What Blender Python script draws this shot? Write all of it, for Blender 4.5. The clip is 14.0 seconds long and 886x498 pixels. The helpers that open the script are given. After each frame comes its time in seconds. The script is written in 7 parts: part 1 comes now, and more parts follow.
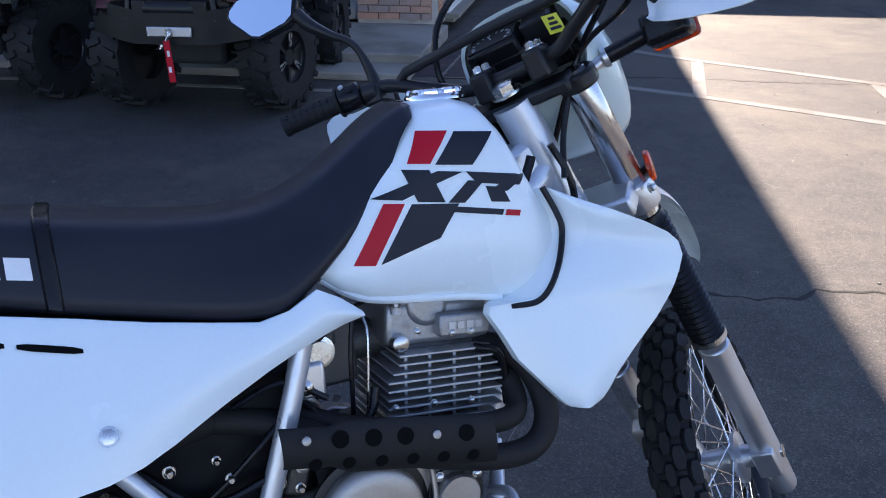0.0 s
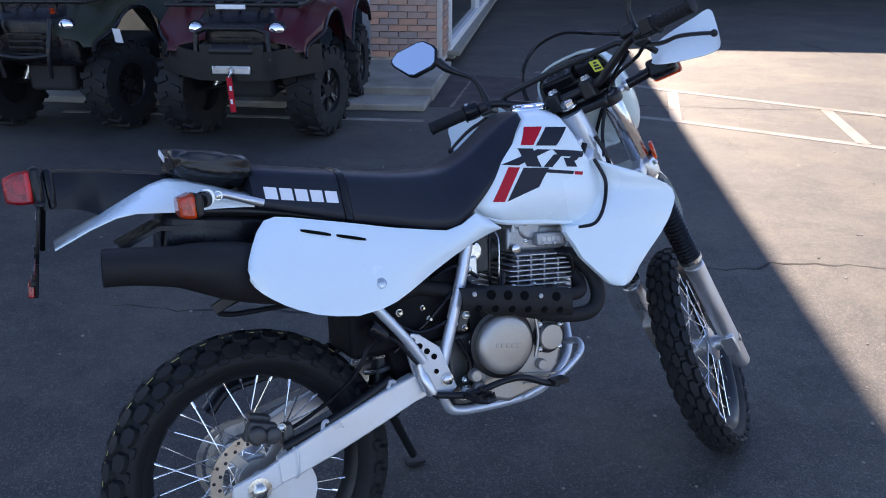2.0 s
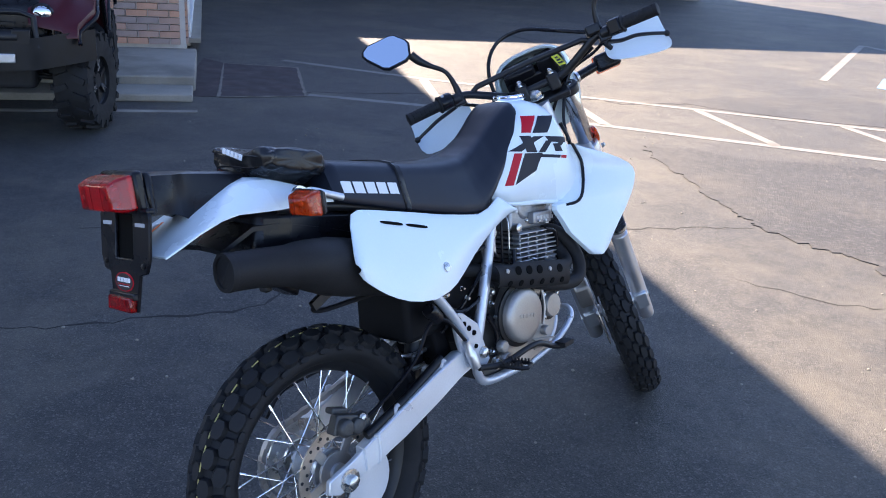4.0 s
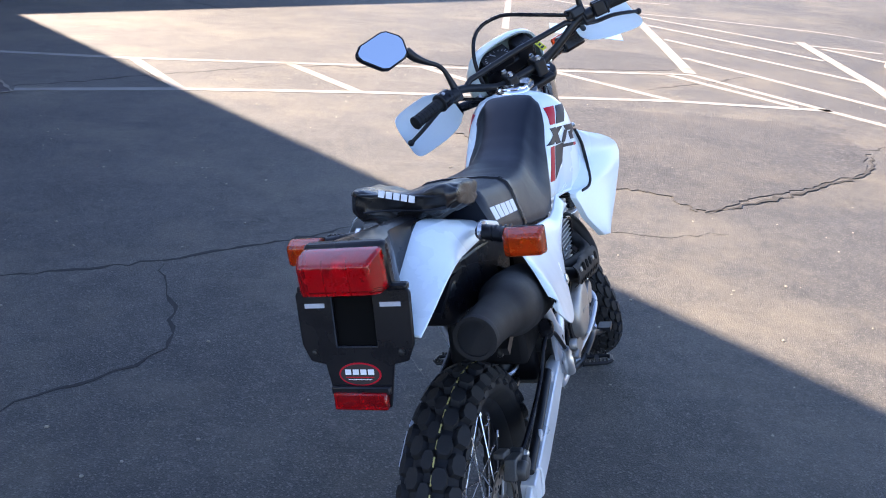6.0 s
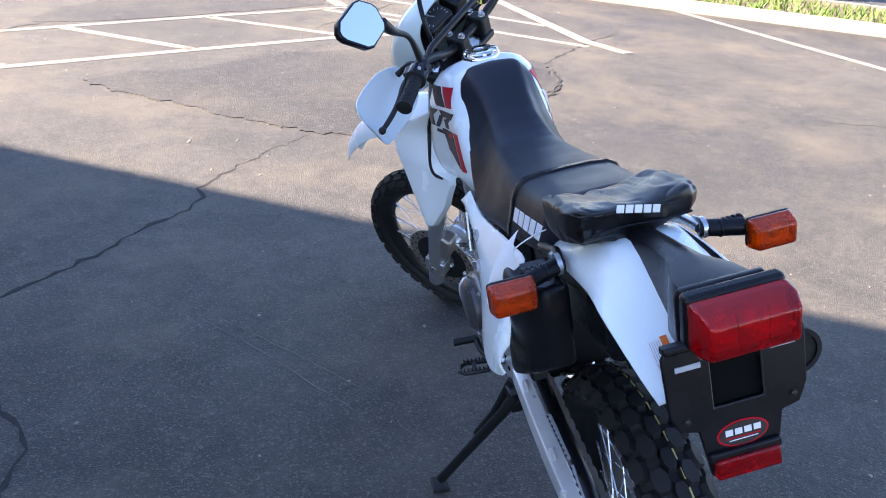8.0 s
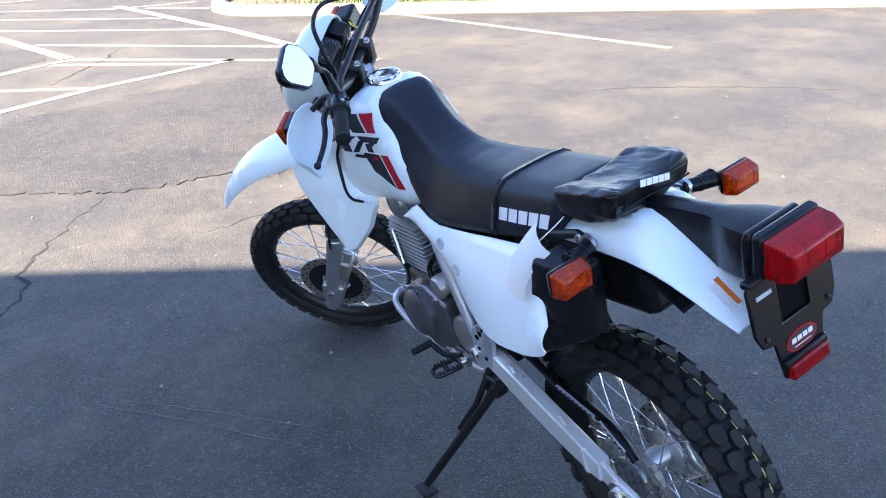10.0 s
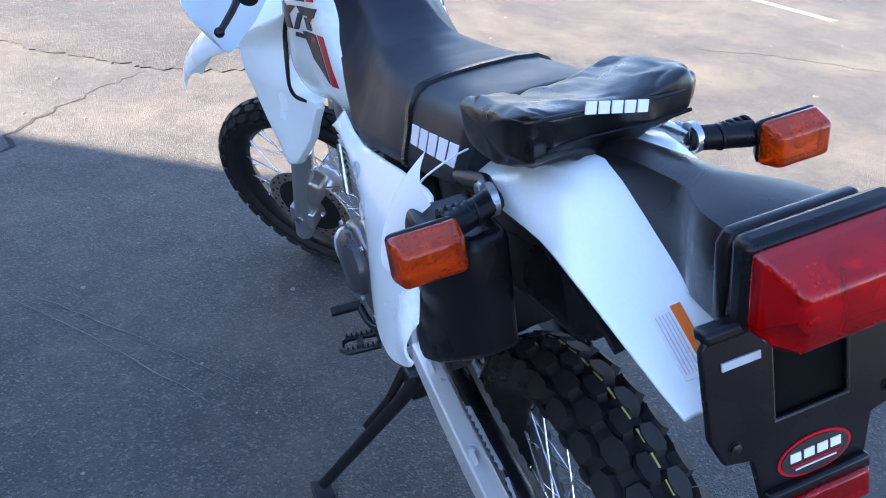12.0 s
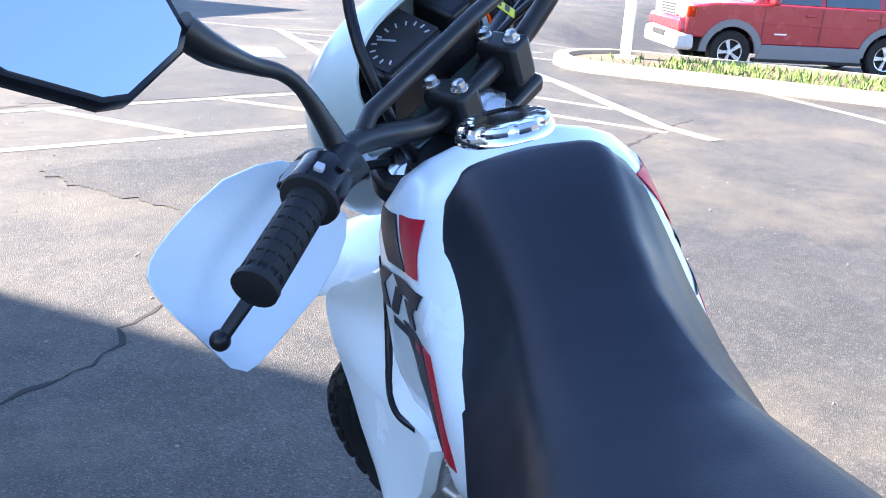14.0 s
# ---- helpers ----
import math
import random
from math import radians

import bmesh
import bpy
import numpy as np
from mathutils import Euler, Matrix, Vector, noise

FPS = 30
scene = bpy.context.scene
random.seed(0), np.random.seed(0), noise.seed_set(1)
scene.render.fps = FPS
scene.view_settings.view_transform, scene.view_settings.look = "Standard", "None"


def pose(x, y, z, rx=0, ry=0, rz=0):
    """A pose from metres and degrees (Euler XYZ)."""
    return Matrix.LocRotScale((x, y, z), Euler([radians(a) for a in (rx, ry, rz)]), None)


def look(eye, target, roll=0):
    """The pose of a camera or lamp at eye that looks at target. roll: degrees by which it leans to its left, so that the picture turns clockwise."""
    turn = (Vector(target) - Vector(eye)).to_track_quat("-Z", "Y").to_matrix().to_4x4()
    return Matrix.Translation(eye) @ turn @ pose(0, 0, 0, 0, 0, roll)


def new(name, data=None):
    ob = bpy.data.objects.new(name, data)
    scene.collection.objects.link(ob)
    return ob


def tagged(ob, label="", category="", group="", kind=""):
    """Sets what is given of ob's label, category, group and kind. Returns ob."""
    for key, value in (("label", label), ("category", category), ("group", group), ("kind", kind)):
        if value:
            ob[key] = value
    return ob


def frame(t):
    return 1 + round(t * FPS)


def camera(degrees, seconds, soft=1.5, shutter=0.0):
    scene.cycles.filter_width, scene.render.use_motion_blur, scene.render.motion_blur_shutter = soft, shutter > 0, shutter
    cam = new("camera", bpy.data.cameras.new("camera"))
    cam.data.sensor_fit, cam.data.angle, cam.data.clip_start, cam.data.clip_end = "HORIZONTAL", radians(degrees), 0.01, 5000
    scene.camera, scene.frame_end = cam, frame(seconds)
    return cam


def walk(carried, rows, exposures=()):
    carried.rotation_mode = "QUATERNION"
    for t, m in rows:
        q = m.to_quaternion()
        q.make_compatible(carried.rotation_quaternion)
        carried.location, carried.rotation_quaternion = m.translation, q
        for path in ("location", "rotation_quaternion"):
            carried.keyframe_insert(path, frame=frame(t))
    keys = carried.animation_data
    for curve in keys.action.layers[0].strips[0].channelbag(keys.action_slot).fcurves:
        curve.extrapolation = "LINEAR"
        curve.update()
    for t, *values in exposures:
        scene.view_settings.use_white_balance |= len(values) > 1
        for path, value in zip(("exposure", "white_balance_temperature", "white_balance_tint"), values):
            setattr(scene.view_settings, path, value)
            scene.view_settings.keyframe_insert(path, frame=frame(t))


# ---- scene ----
# camera and its walk
PATH = [
    (0, (1.050, 1.835, 1.380), (-0.051, 3.302, 0.583), 0.2),
    (0.5, (1.200, 1.420, 1.472), (0.169, 2.976, 0.751), 1.0),
    (1, (1.393, 1.038, 1.559), (0.361, 2.61, 0.877), 1.0),
    (1.5, (1.398, 0.996, 1.555), (0.309, 2.517, 0.847), -0.1),
    (2, (1.362, 0.92, 1.542), (0.285, 2.441, 0.816), 0.0),
    (2.2, (1.328, 0.868, 1.539), (0.311, 2.427, 0.807), 0.7),
    (4.3, (0.491, 0.394, 1.561), (0.218, 2.234, 0.826), 4.7),
    (4.5, (0.394, 0.369, 1.568), (0.212, 2.217, 0.827), 5.2),
    (5, (0.105, 0.452, 1.556), (0.059, 2.313, 0.823), 4.7),
    (5.5, (-0.17, 0.543, 1.54), (-0.041, 2.399, 0.805), 4.8),
    (6, (-0.416, 0.62, 1.56), (-0.002, 2.42, 0.791), 4.1),
    (6.5, (-0.614, 0.81, 1.554), (-0.008, 2.555, 0.787), 3.7),
    (7, (-0.822, 0.97, 1.529), (0.093, 2.57, 0.751), 4.8),
    (7.5, (-1.035, 1.133, 1.529), (0.013, 2.603, 0.668), 4.4),
    (7.7, (-1.093, 1.229, 1.515), (0.021, 2.65, 0.654), 4.5),
    (9.8, (-1.597, 1.697, 1.55), (0.007, 2.579, 0.746), -1.9),
    (10, (-1.574, 1.693, 1.545), (0.032, 2.573, 0.741), -1.3),
    (10.5, (-1.4, 1.66, 1.517), (0.201, 2.504, 0.664), -0.8),
    (11, (-1.178, 1.603, 1.463), (0.37, 2.559, 0.633), 4.3),
    (11.5, (-1.054, 1.59, 1.362), (0.4, 2.64, 0.477), 5.5),
    (12, (-0.896, 1.678, 1.298), (0.509, 2.757, 0.37), 5.9),
    (12.5, (-0.693, 1.784, 1.266), (0.653, 2.946, 0.351), 3.8),
    (13, (-0.49, 1.879, 1.262), (0.635, 3.322, 0.457), 2.4),
    (13.5, (-0.349, 2.06, 1.234), (0.731, 3.566, 0.481), 3.3),
    (14, (-0.253, 2.274, 1.231), (0.899, 3.766, 0.563), 3.1),
]
cam = camera(55.0, 14.0, soft=1.0)
walk(cam, [(t, look(eye, target, roll)) for t, eye, target, roll in PATH],
     exposures=[(0.0, 2.17, 6350, 25), (0.5, 2.15, 6350, 25), (1.0, 2.19, 6400, 24), (1.5, 2.25, 6400, 25), (2.2, 2.27, 6400, 24), (4.5, 2.67, 6350, 23), (7.5, 2.84, 6550, 23), (10.0, 3.15, 6400, 20), (12.0, 3.24, 6250, 20), (12.5, 3.42, 6150, 20), (13.0, 3.22, 6050, 20), (13.5, 3.12, 6000, 20), (14.0, 3.17, 5950, 19)])

# world and sun: the low sun stands beyond the shop, so the motorcycle is in the shop's shade
SUN_AZ = (-0.702, 0.713)
SUN_EL = 35.0
world = bpy.data.worlds.new("sky")
scene.world = world
world.use_nodes = True
wn = world.node_tree.nodes
sky = wn.new("ShaderNodeTexSky")
sky.sky_type = "NISHITA"
sky.sun_disc = False
sky.sun_elevation = radians(SUN_EL)
sky.sun_rotation = math.atan2(SUN_AZ[0], SUN_AZ[1])
sky.air_density, sky.dust_density, sky.ozone_density = 1.0, 0.2, 3.0
wn["Background"].inputs["Strength"].default_value = 0.071
world.node_tree.links.new(sky.outputs["Color"], wn["Background"].inputs["Color"])
sun = new("sun", bpy.data.lights.new("sun", "SUN"))
sun.data.energy = 5.0
sun.data.angle = radians(0.45)
sun.data.color = (1.0, 0.875, 0.665)
sz = math.tan(radians(SUN_EL))
sun.matrix_world = look((SUN_AZ[0] * 30, SUN_AZ[1] * 30, sz * 30), (0, 0, 0))

# materials
def material(name, base, rough=0.5, metal=0.0, vary=0.12, scale=14.0, fine=160.0, bump=0.0, rvary=0.1, coat=0.0, spec=0.5, dirt=None, trans=0.0):
    """Principled surface with variation at two scales, grain relief and uneven gloss."""
    m = bpy.data.materials.new(name)
    m.use_nodes = True
    nt = m.node_tree
    n, l = nt.nodes, nt.links
    p = n["Principled BSDF"]
    tc = n.new("ShaderNodeTexCoord")
    a = n.new("ShaderNodeTexNoise"); a.inputs["Scale"].default_value = scale; a.inputs["Detail"].default_value = 5
    b = n.new("ShaderNodeTexNoise"); b.inputs["Scale"].default_value = fine; b.inputs["Detail"].default_value = 3
    l.new(tc.outputs["Object"], a.inputs["Vector"]); l.new(tc.outputs["Object"], b.inputs["Vector"])
    add = n.new("ShaderNodeMath"); add.operation = "MULTIPLY_ADD"; add.inputs[1].default_value = 0.6
    l.new(a.outputs["Fac"], add.inputs[0])
    sc = n.new("ShaderNodeMath"); sc.operation = "MULTIPLY"; sc.inputs[1].default_value = 0.4
    l.new(b.outputs["Fac"], sc.inputs[0]); l.new(sc.outputs[0], add.inputs[2])
    ramp = n.new("ShaderNodeMapRange")
    ramp.inputs["From Min"].default_value, ramp.inputs["From Max"].default_value = 0.3, 0.7
    ramp.inputs["To Min"].default_value, ramp.inputs["To Max"].default_value = 1 - vary, 1 + vary
    l.new(add.outputs[0], ramp.inputs["Value"])
    mul = n.new("ShaderNodeVectorMath"); mul.operation = "SCALE"; mul.inputs[0].default_value = base
    l.new(ramp.outputs["Result"], mul.inputs["Scale"])
    out = mul.outputs["Vector"]
    if dirt:
        mix = n.new("ShaderNodeMix"); mix.data_type = "RGBA"
        d = n.new("ShaderNodeTexNoise"); d.inputs["Scale"].default_value = scale * 0.4; d.inputs["Detail"].default_value = 8
        l.new(tc.outputs["Object"], d.inputs["Vector"])
        dr = n.new("ShaderNodeMapRange"); dr.inputs["From Min"].default_value, dr.inputs["From Max"].default_value = 0.52, 0.72
        dr.inputs["To Max"].default_value = dirt[1]
        l.new(d.outputs["Fac"], dr.inputs["Value"]); l.new(dr.outputs["Result"], mix.inputs["Factor"])
        l.new(out, mix.inputs["A"]); mix.inputs["B"].default_value = (*dirt[0], 1)
        out = mix.outputs["Result"]
    l.new(out, p.inputs["Base Color"])
    rr = n.new("ShaderNodeMapRange"); rr.inputs["From Min"].default_value, rr.inputs["From Max"].default_value = 0.3, 0.7
    rr.inputs["To Min"].default_value, rr.inputs["To Max"].default_value = max(rough - rvary, 0.02), min(rough + rvary, 1.0)
    l.new(a.outputs["Fac"], rr.inputs["Value"]); l.new(rr.outputs["Result"], p.inputs["Roughness"])
    p.inputs["Metallic"].default_value = metal
    p.inputs["Coat Weight"].default_value = coat
    p.inputs["Coat Roughness"].default_value = 0.06
    p.inputs["Specular IOR Level"].default_value = spec
    p.inputs["Transmission Weight"].default_value = trans
    if bump:
        bp = n.new("ShaderNodeBump"); bp.inputs["Strength"].default_value = bump; bp.inputs["Distance"].default_value = 0.002
        l.new(add.outputs[0], bp.inputs["Height"]); l.new(bp.outputs["Normal"], p.inputs["Normal"])
    return m


def asphalt(name, dark, light, chip, bump=0.5):
    """Worn asphalt: patches, oily stains, aggregate speckle and stone relief."""
    m = bpy.data.materials.new(name)
    m.use_nodes = True
    nt = m.node_tree
    n, l = nt.nodes, nt.links
    p = n["Principled BSDF"]
    tc = n.new("ShaderNodeTexCoord")

    def noise_node(scale, detail, rough=0.55):
        t = n.new("ShaderNodeTexNoise")
        t.inputs["Scale"].default_value, t.inputs["Detail"].default_value, t.inputs["Roughness"].default_value = scale, detail, rough
        l.new(tc.outputs["Object"], t.inputs["Vector"])
        return t.outputs["Fac"]

    def remap(v, a, b, c, d):
        r = n.new("ShaderNodeMapRange")
        for key, val in zip(("From Min", "From Max", "To Min", "To Max"), (a, b, c, d)):
            r.inputs[key].default_value = val
        l.new(v, r.inputs["Value"])
        return r.outputs["Result"]

    def blend(fac, a, b):
        x = n.new("ShaderNodeMix"); x.data_type = "RGBA"
        l.new(fac, x.inputs["Factor"])
        for key, val in (("A", a), ("B", b)):
            if isinstance(val, tuple):
                x.inputs[key].default_value = (*val, 1)
            else:
                l.new(val, x.inputs[key])
        return x.outputs["Result"]

    big = noise_node(0.35, 6)
    mid = noise_node(2.6, 8, 0.65)
    c = blend(remap(big, 0.35, 0.65, 0, 1), dark, light)
    c = blend(remap(mid, 0.42, 0.70, 0, 0.75), c, tuple(v * 0.58 for v in dark))
    blot = noise_node(11, 6, 0.7)
    c = blend(remap(blot, 0.50, 0.68, 0, 0.5), c, tuple(v * 0.62 for v in dark))
    c = blend(remap(blot, 0.46, 0.32, 0, 0.45), c, tuple(v * 1.15 for v in light))
    vo = n.new("ShaderNodeTexVoronoi"); vo.inputs["Scale"].default_value = chip
    l.new(tc.outputs["Object"], vo.inputs["Vector"])
    grain = noise_node(chip * 1.4, 3)
    sep = n.new("ShaderNodeSeparateColor"); l.new(vo.outputs["Color"], sep.inputs["Color"])
    c = blend(remap(sep.outputs["Red"], 0.72, 1.0, 0, 0.56), c, tuple(min(v * 2.2, 0.6) for v in light))
    c = blend(remap(sep.outputs["Green"], 0.55, 0.95, 0, 0.6), c, tuple(v * 0.45 for v in dark))
    silt = noise_node(0.9, 9, 0.7)
    c = blend(remap(silt, 0.48, 0.68, 0, 0.45), c, tuple(min(v * k, 0.5) for v, k in zip(light, (1.85, 1.72, 1.45))))
    scuff = noise_node(6.5, 12, 0.82)
    c = blend(remap(scuff, 0.55, 0.70, 0, 0.5), c, tuple(min(v * 1.7, 0.5) for v in light))
    fleck = noise_node(55, 1)
    c = blend(remap(fleck, 0.82, 0.84, 0, 0.3), c, (0.55, 0.52, 0.48))
    l.new(c, p.inputs["Base Color"])
    p.inputs["Roughness"].default_value = 0.68
    p.inputs["Specular IOR Level"].default_value = 0.43
    hsum = n.new("ShaderNodeMath"); hsum.operation = "MULTIPLY_ADD"; hsum.inputs[1].default_value = 0.7
    l.new(vo.outputs["Distance"], hsum.inputs[0]); l.new(grain, hsum.inputs[2])
    h2 = n.new("ShaderNodeMath"); h2.operation = "MULTIPLY_ADD"; h2.inputs[1].default_value = 2.5
    l.new(mid, h2.inputs[0]); l.new(hsum.outputs[0], h2.inputs[2])
    bp = n.new("ShaderNodeBump"); bp.inputs["Strength"].default_value = bump; bp.inputs["Distance"].default_value = 0.004
    l.new(h2.outputs[0], bp.inputs["Height"]); l.new(bp.outputs["Normal"], p.inputs["Normal"])
    return m


def lens_material(name, base):
    m = material(name, base, 0.06, 0, 0.28, 34, 300, 0, 0.03, 0.2, 0.22)
    n, l = m.node_tree.nodes, m.node_tree.links
    tc = n["Texture Coordinate"]
    w = n.new("ShaderNodeTexWave"); w.inputs["Scale"].default_value = 55
    w.bands_direction = "Y"
    l.new(tc.outputs["Object"], w.inputs["Vector"])
    bp = n.new("ShaderNodeBump"); bp.inputs["Strength"].default_value = 0.05; bp.inputs["Distance"].default_value = 0.001
    n["Principled BSDF"].inputs["Coat Weight"].default_value = 0.08
    n["Principled BSDF"].inputs["Transmission Weight"].default_value = 0.72
    n["Principled BSDF"].inputs["Coat Roughness"].default_value = 0.03
    l.new(w.outputs["Fac"], bp.inputs["Height"]); l.new(bp.outputs["Normal"], n["Principled BSDF"].inputs["Normal"])
    n["Principled BSDF"].inputs["Subsurface Weight"].default_value = 0.10
    n["Principled BSDF"].inputs["Subsurface Radius"].default_value = (0.02, 0.006, 0.002)
    return m


def brick_material(name):
    m = material(name, (0.40, 0.225, 0.155), 0.88, 0, 0.25, 9, 120, 0.5)
    n, l = m.node_tree.nodes, m.node_tree.links
    oi = n.new("ShaderNodeObjectInfo")
    hs = n.new("ShaderNodeHueSaturation")
    r1 = n.new("ShaderNodeMapRange"); r1.inputs["To Min"].default_value, r1.inputs["To Max"].default_value = 0.72, 1.25
    l.new(oi.outputs["Random"], r1.inputs["Value"]); l.new(r1.outputs["Result"], hs.inputs["Value"])
    r2 = n.new("ShaderNodeMapRange"); r2.inputs["To Min"].default_value, r2.inputs["To Max"].default_value = 0.55, 1.1
    l.new(oi.outputs["Random"], r2.inputs["Value"]); l.new(r2.outputs["Result"], hs.inputs["Saturation"])
    p = n["Principled BSDF"]
    src = p.inputs["Base Color"].links[0].from_socket
    l.new(src, hs.inputs["Color"]); l.new(hs.outputs["Color"], p.inputs["Base Color"])
    return m


M_ASPHALT = asphalt("asphalt", (0.0305, 0.0310, 0.0330), (0.077, 0.0705, 0.0595), 190, 0.85)
M_PATCH = asphalt("patch_asphalt", (0.027, 0.0265, 0.0265), (0.050, 0.046, 0.041), 75, 1.0)
M_SCRAPE = material("scraped_asphalt", (0.17, 0.15, 0.125), 0.9, 0, 0.3, 30, 200)
M_CRACK = material("crack", (0.018, 0.017, 0.016), 0.95, 0, 0.3, 20, 200)
M_LINE = material("road_paint", (0.170, 0.162, 0.148), 0.8, 0, 0.26, 9, 110, 0.3, dirt=((0.095, 0.083, 0.066), 0.8))
M_BLUE = material("blue_road_paint", (0.11, 0.26, 0.44), 0.7, 0, 0.2, 6, 90, 0.3, dirt=((0.20, 0.27, 0.31), 0.5))
M_CONC = material("concrete", (0.25, 0.225, 0.185), 0.9, 0, 0.18, 5, 90, 0.5, dirt=((0.2, 0.17, 0.13), 0.6))
M_WALK = material("shop_walk_concrete", (0.27, 0.245, 0.205), 0.9, 0, 0.2, 5, 90, 0.5, dirt=((0.10, 0.085, 0.07), 0.6))
M_STEELPLATE = material("rusty_plate", (0.030, 0.021, 0.023), 0.75, 0.2, 0.3, 7, 70, 0.5, dirt=((0.07, 0.045, 0.04), 0.6))
M_BRICK = brick_material("brick")
M_MORTAR = material("mortar", (0.50, 0.46, 0.41), 0.95, 0, 0.15, 12, 90, 0.4)
M_WALL = material("render_wall", (0.36, 0.31, 0.25), 0.9, 0, 0.1, 2, 40, 0.3)
M_ALU = material("aluminium_frame", (0.55, 0.56, 0.58), 0.4, 0.9, 0.06, 10, 200)
M_GLASS = material("dark_glass", (0.03, 0.035, 0.04), 0.05, 0, 0.1, 3, 50, 0, 0.02, spec=0.8)
# Near-black that paints the shade of holes and slots on solid pieces.
M_HOLE = material("hole_shade", (0.004, 0.004, 0.004), 0.95, 0, 0.1, 9, 90, spec=0.1)
# Near-black for dark parts; also paints the shade inside shop and garage bays.
M_DARK = material("dark_parts_and_shade", (0.02, 0.02, 0.022), 0.8, 0, 0.3, 3, 40)
M_WHITEPAINT = material("white_metal_paint", (0.75, 0.75, 0.73), 0.45, 0, 0.08, 4, 60)
M_GRASS = material("grass", (0.10, 0.17, 0.03), 0.7, 0, 0.45, 9, 60)
M_SOIL = material("soil", (0.10, 0.075, 0.05), 0.95, 0, 0.3, 7, 60, 0.6)

M_WHITE = material("white_plastic", (0.78, 0.86, 0.875), 0.24, 0, 0.03, 6, 220, 0, 0.06, 0.25)
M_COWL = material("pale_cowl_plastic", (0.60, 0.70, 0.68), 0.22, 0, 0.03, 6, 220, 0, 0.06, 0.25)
M_ENGINE = material("dark_cast_alloy", (0.075, 0.073, 0.070), 0.5, 0.5, 0.3, 20, 220, 0.2)
M_VINYL = material("black_vinyl", (0.0075, 0.0095, 0.0165), 0.44, 0, 0.2, 9, 900, 0.22, 0.08, spec=0.36)
M_BAG = material("bag_vinyl", (0.006, 0.006, 0.007), 0.33, 0, 0.3, 18, 500, 0.35, 0.1)
M_BLACK = material("black_plastic", (0.007, 0.007, 0.009), 0.29, 0, 0.25, 14, 500, 0.10, 0.1, spec=0.26)
M_SATIN = material("satin_black_metal", (0.010, 0.010, 0.011), 0.38, 0.0, 0.2, 20, 300, 0.05, 0.1, spec=0.35)
M_EXHAUST = material("matt_black_exhaust", (0.016, 0.015, 0.015), 0.66, 0.0, 0.3, 12, 260, 0.25, 0.12, spec=0.25)
M_RUBBER = material("tyre_rubber", (0.012, 0.012, 0.013), 0.68, 0, 0.3, 20, 320, 0.3, 0.1, spec=0.3, dirt=((0.024, 0.022, 0.021), 0.4))
M_CHROME = material("chrome", (0.80, 0.80, 0.82), 0.09, 1.0, 0.03, 10, 100, 0, 0.04)
M_SILVER = material("silver_alloy", (0.62, 0.63, 0.65), 0.36, 0.9, 0.08, 12, 260, 0.08, 0.1)
M_FRAME = material("silver_frame_paint", (0.58, 0.61, 0.66), 0.34, 0.55, 0.06, 12, 260, 0.03, 0.08, 0.3)
M_CASE = material("engine_case", (0.40, 0.375, 0.345), 0.42, 0.75, 0.12, 14, 220, 0.12, 0.1)
M_FIN = material("cylinder_alloy", (0.50, 0.505, 0.51), 0.46, 0.75, 0.2, 26, 220, 0.2, 0.12)
M_BRASS = material("brass_line", (0.38, 0.26, 0.12), 0.4, 0.8, 0.2, 20, 200)
M_DISC = material("brake_disc_steel", (0.52, 0.45, 0.38), 0.36, 0.9, 0.15, 30, 300, 0.05)
M_INNER = material("black_airbox_plastic", (0.006, 0.006, 0.007), 0.62, 0, 0.3, 14, 400, 0.2, 0.12, spec=0.16)
M_TUBE = material("ground_fork_tube", (0.58, 0.59, 0.61), 0.22, 1.0, 0.12, 18, 200, 0.03, 0.08)
M_HEAD = material("cylinder_head_alloy", (0.34, 0.345, 0.355), 0.42, 0.75, 0.22, 26, 220, 0.25, 0.12)
M_SWING = material("swingarm_alloy", (0.74, 0.75, 0.76), 0.36, 0.45, 0.07, 9, 300, 0.05, 0.1)
M_STEEL = material("zinc_steel", (0.60, 0.60, 0.58), 0.28, 1.0, 0.15, 40, 300)
M_RED = material("red_decal", (0.48, 0.008, 0.022), 0.4, 0, 0.06, 9, 200, 0, 0.05, 0.0, 0.2)
M_NAVY = material("charcoal_decal", (0.016, 0.018, 0.028), 0.4, 0, 0.08, 9, 200, 0, 0.05, 0.0, 0.2)
M_PRINT = material("white_print", (0.78, 0.79, 0.80), 0.5, 0, 0.05, 30, 200)
M_PALE = material("pale_print", (0.42, 0.44, 0.48), 0.5, 0, 0.1, 30, 200)
M_GREYPRINT = material("grey_print", (0.5, 0.5, 0.52), 0.5, 0, 0.05, 30, 200)
M_MIRROR = material("mirror_glass", (0.74, 0.80, 0.86), 0.02, 1.0, 0.0, 5, 50, 0, 0.0)
M_AMBER = lens_material("amber_lens", (0.95, 0.075, 0.0006))
M_REDLENS = lens_material("red_lens", (0.74, 0.001, 0.004))
M_YELLOW = material("yellow_label", (0.75, 0.68, 0.03), 0.5, 0, 0.08, 20, 200)
M_ORANGE = material("orange_label", (0.80, 0.17, 0.02), 0.5, 0, 0.08, 20, 200)
M_PAPER = material("white_paper", (0.80, 0.80, 0.78), 0.8, 0, 0.04, 20, 200)
M_OLIVE = material("olive_plastic", (0.020, 0.024, 0.013), 0.45, 0, 0.1, 8, 200, 0, 0.08, 0.0, 0.3)
M_MAROON = material("maroon_plastic", (0.055, 0.004, 0.008), 0.36, 0, 0.1, 8, 200, 0, 0.06, 0.05, 0.3)
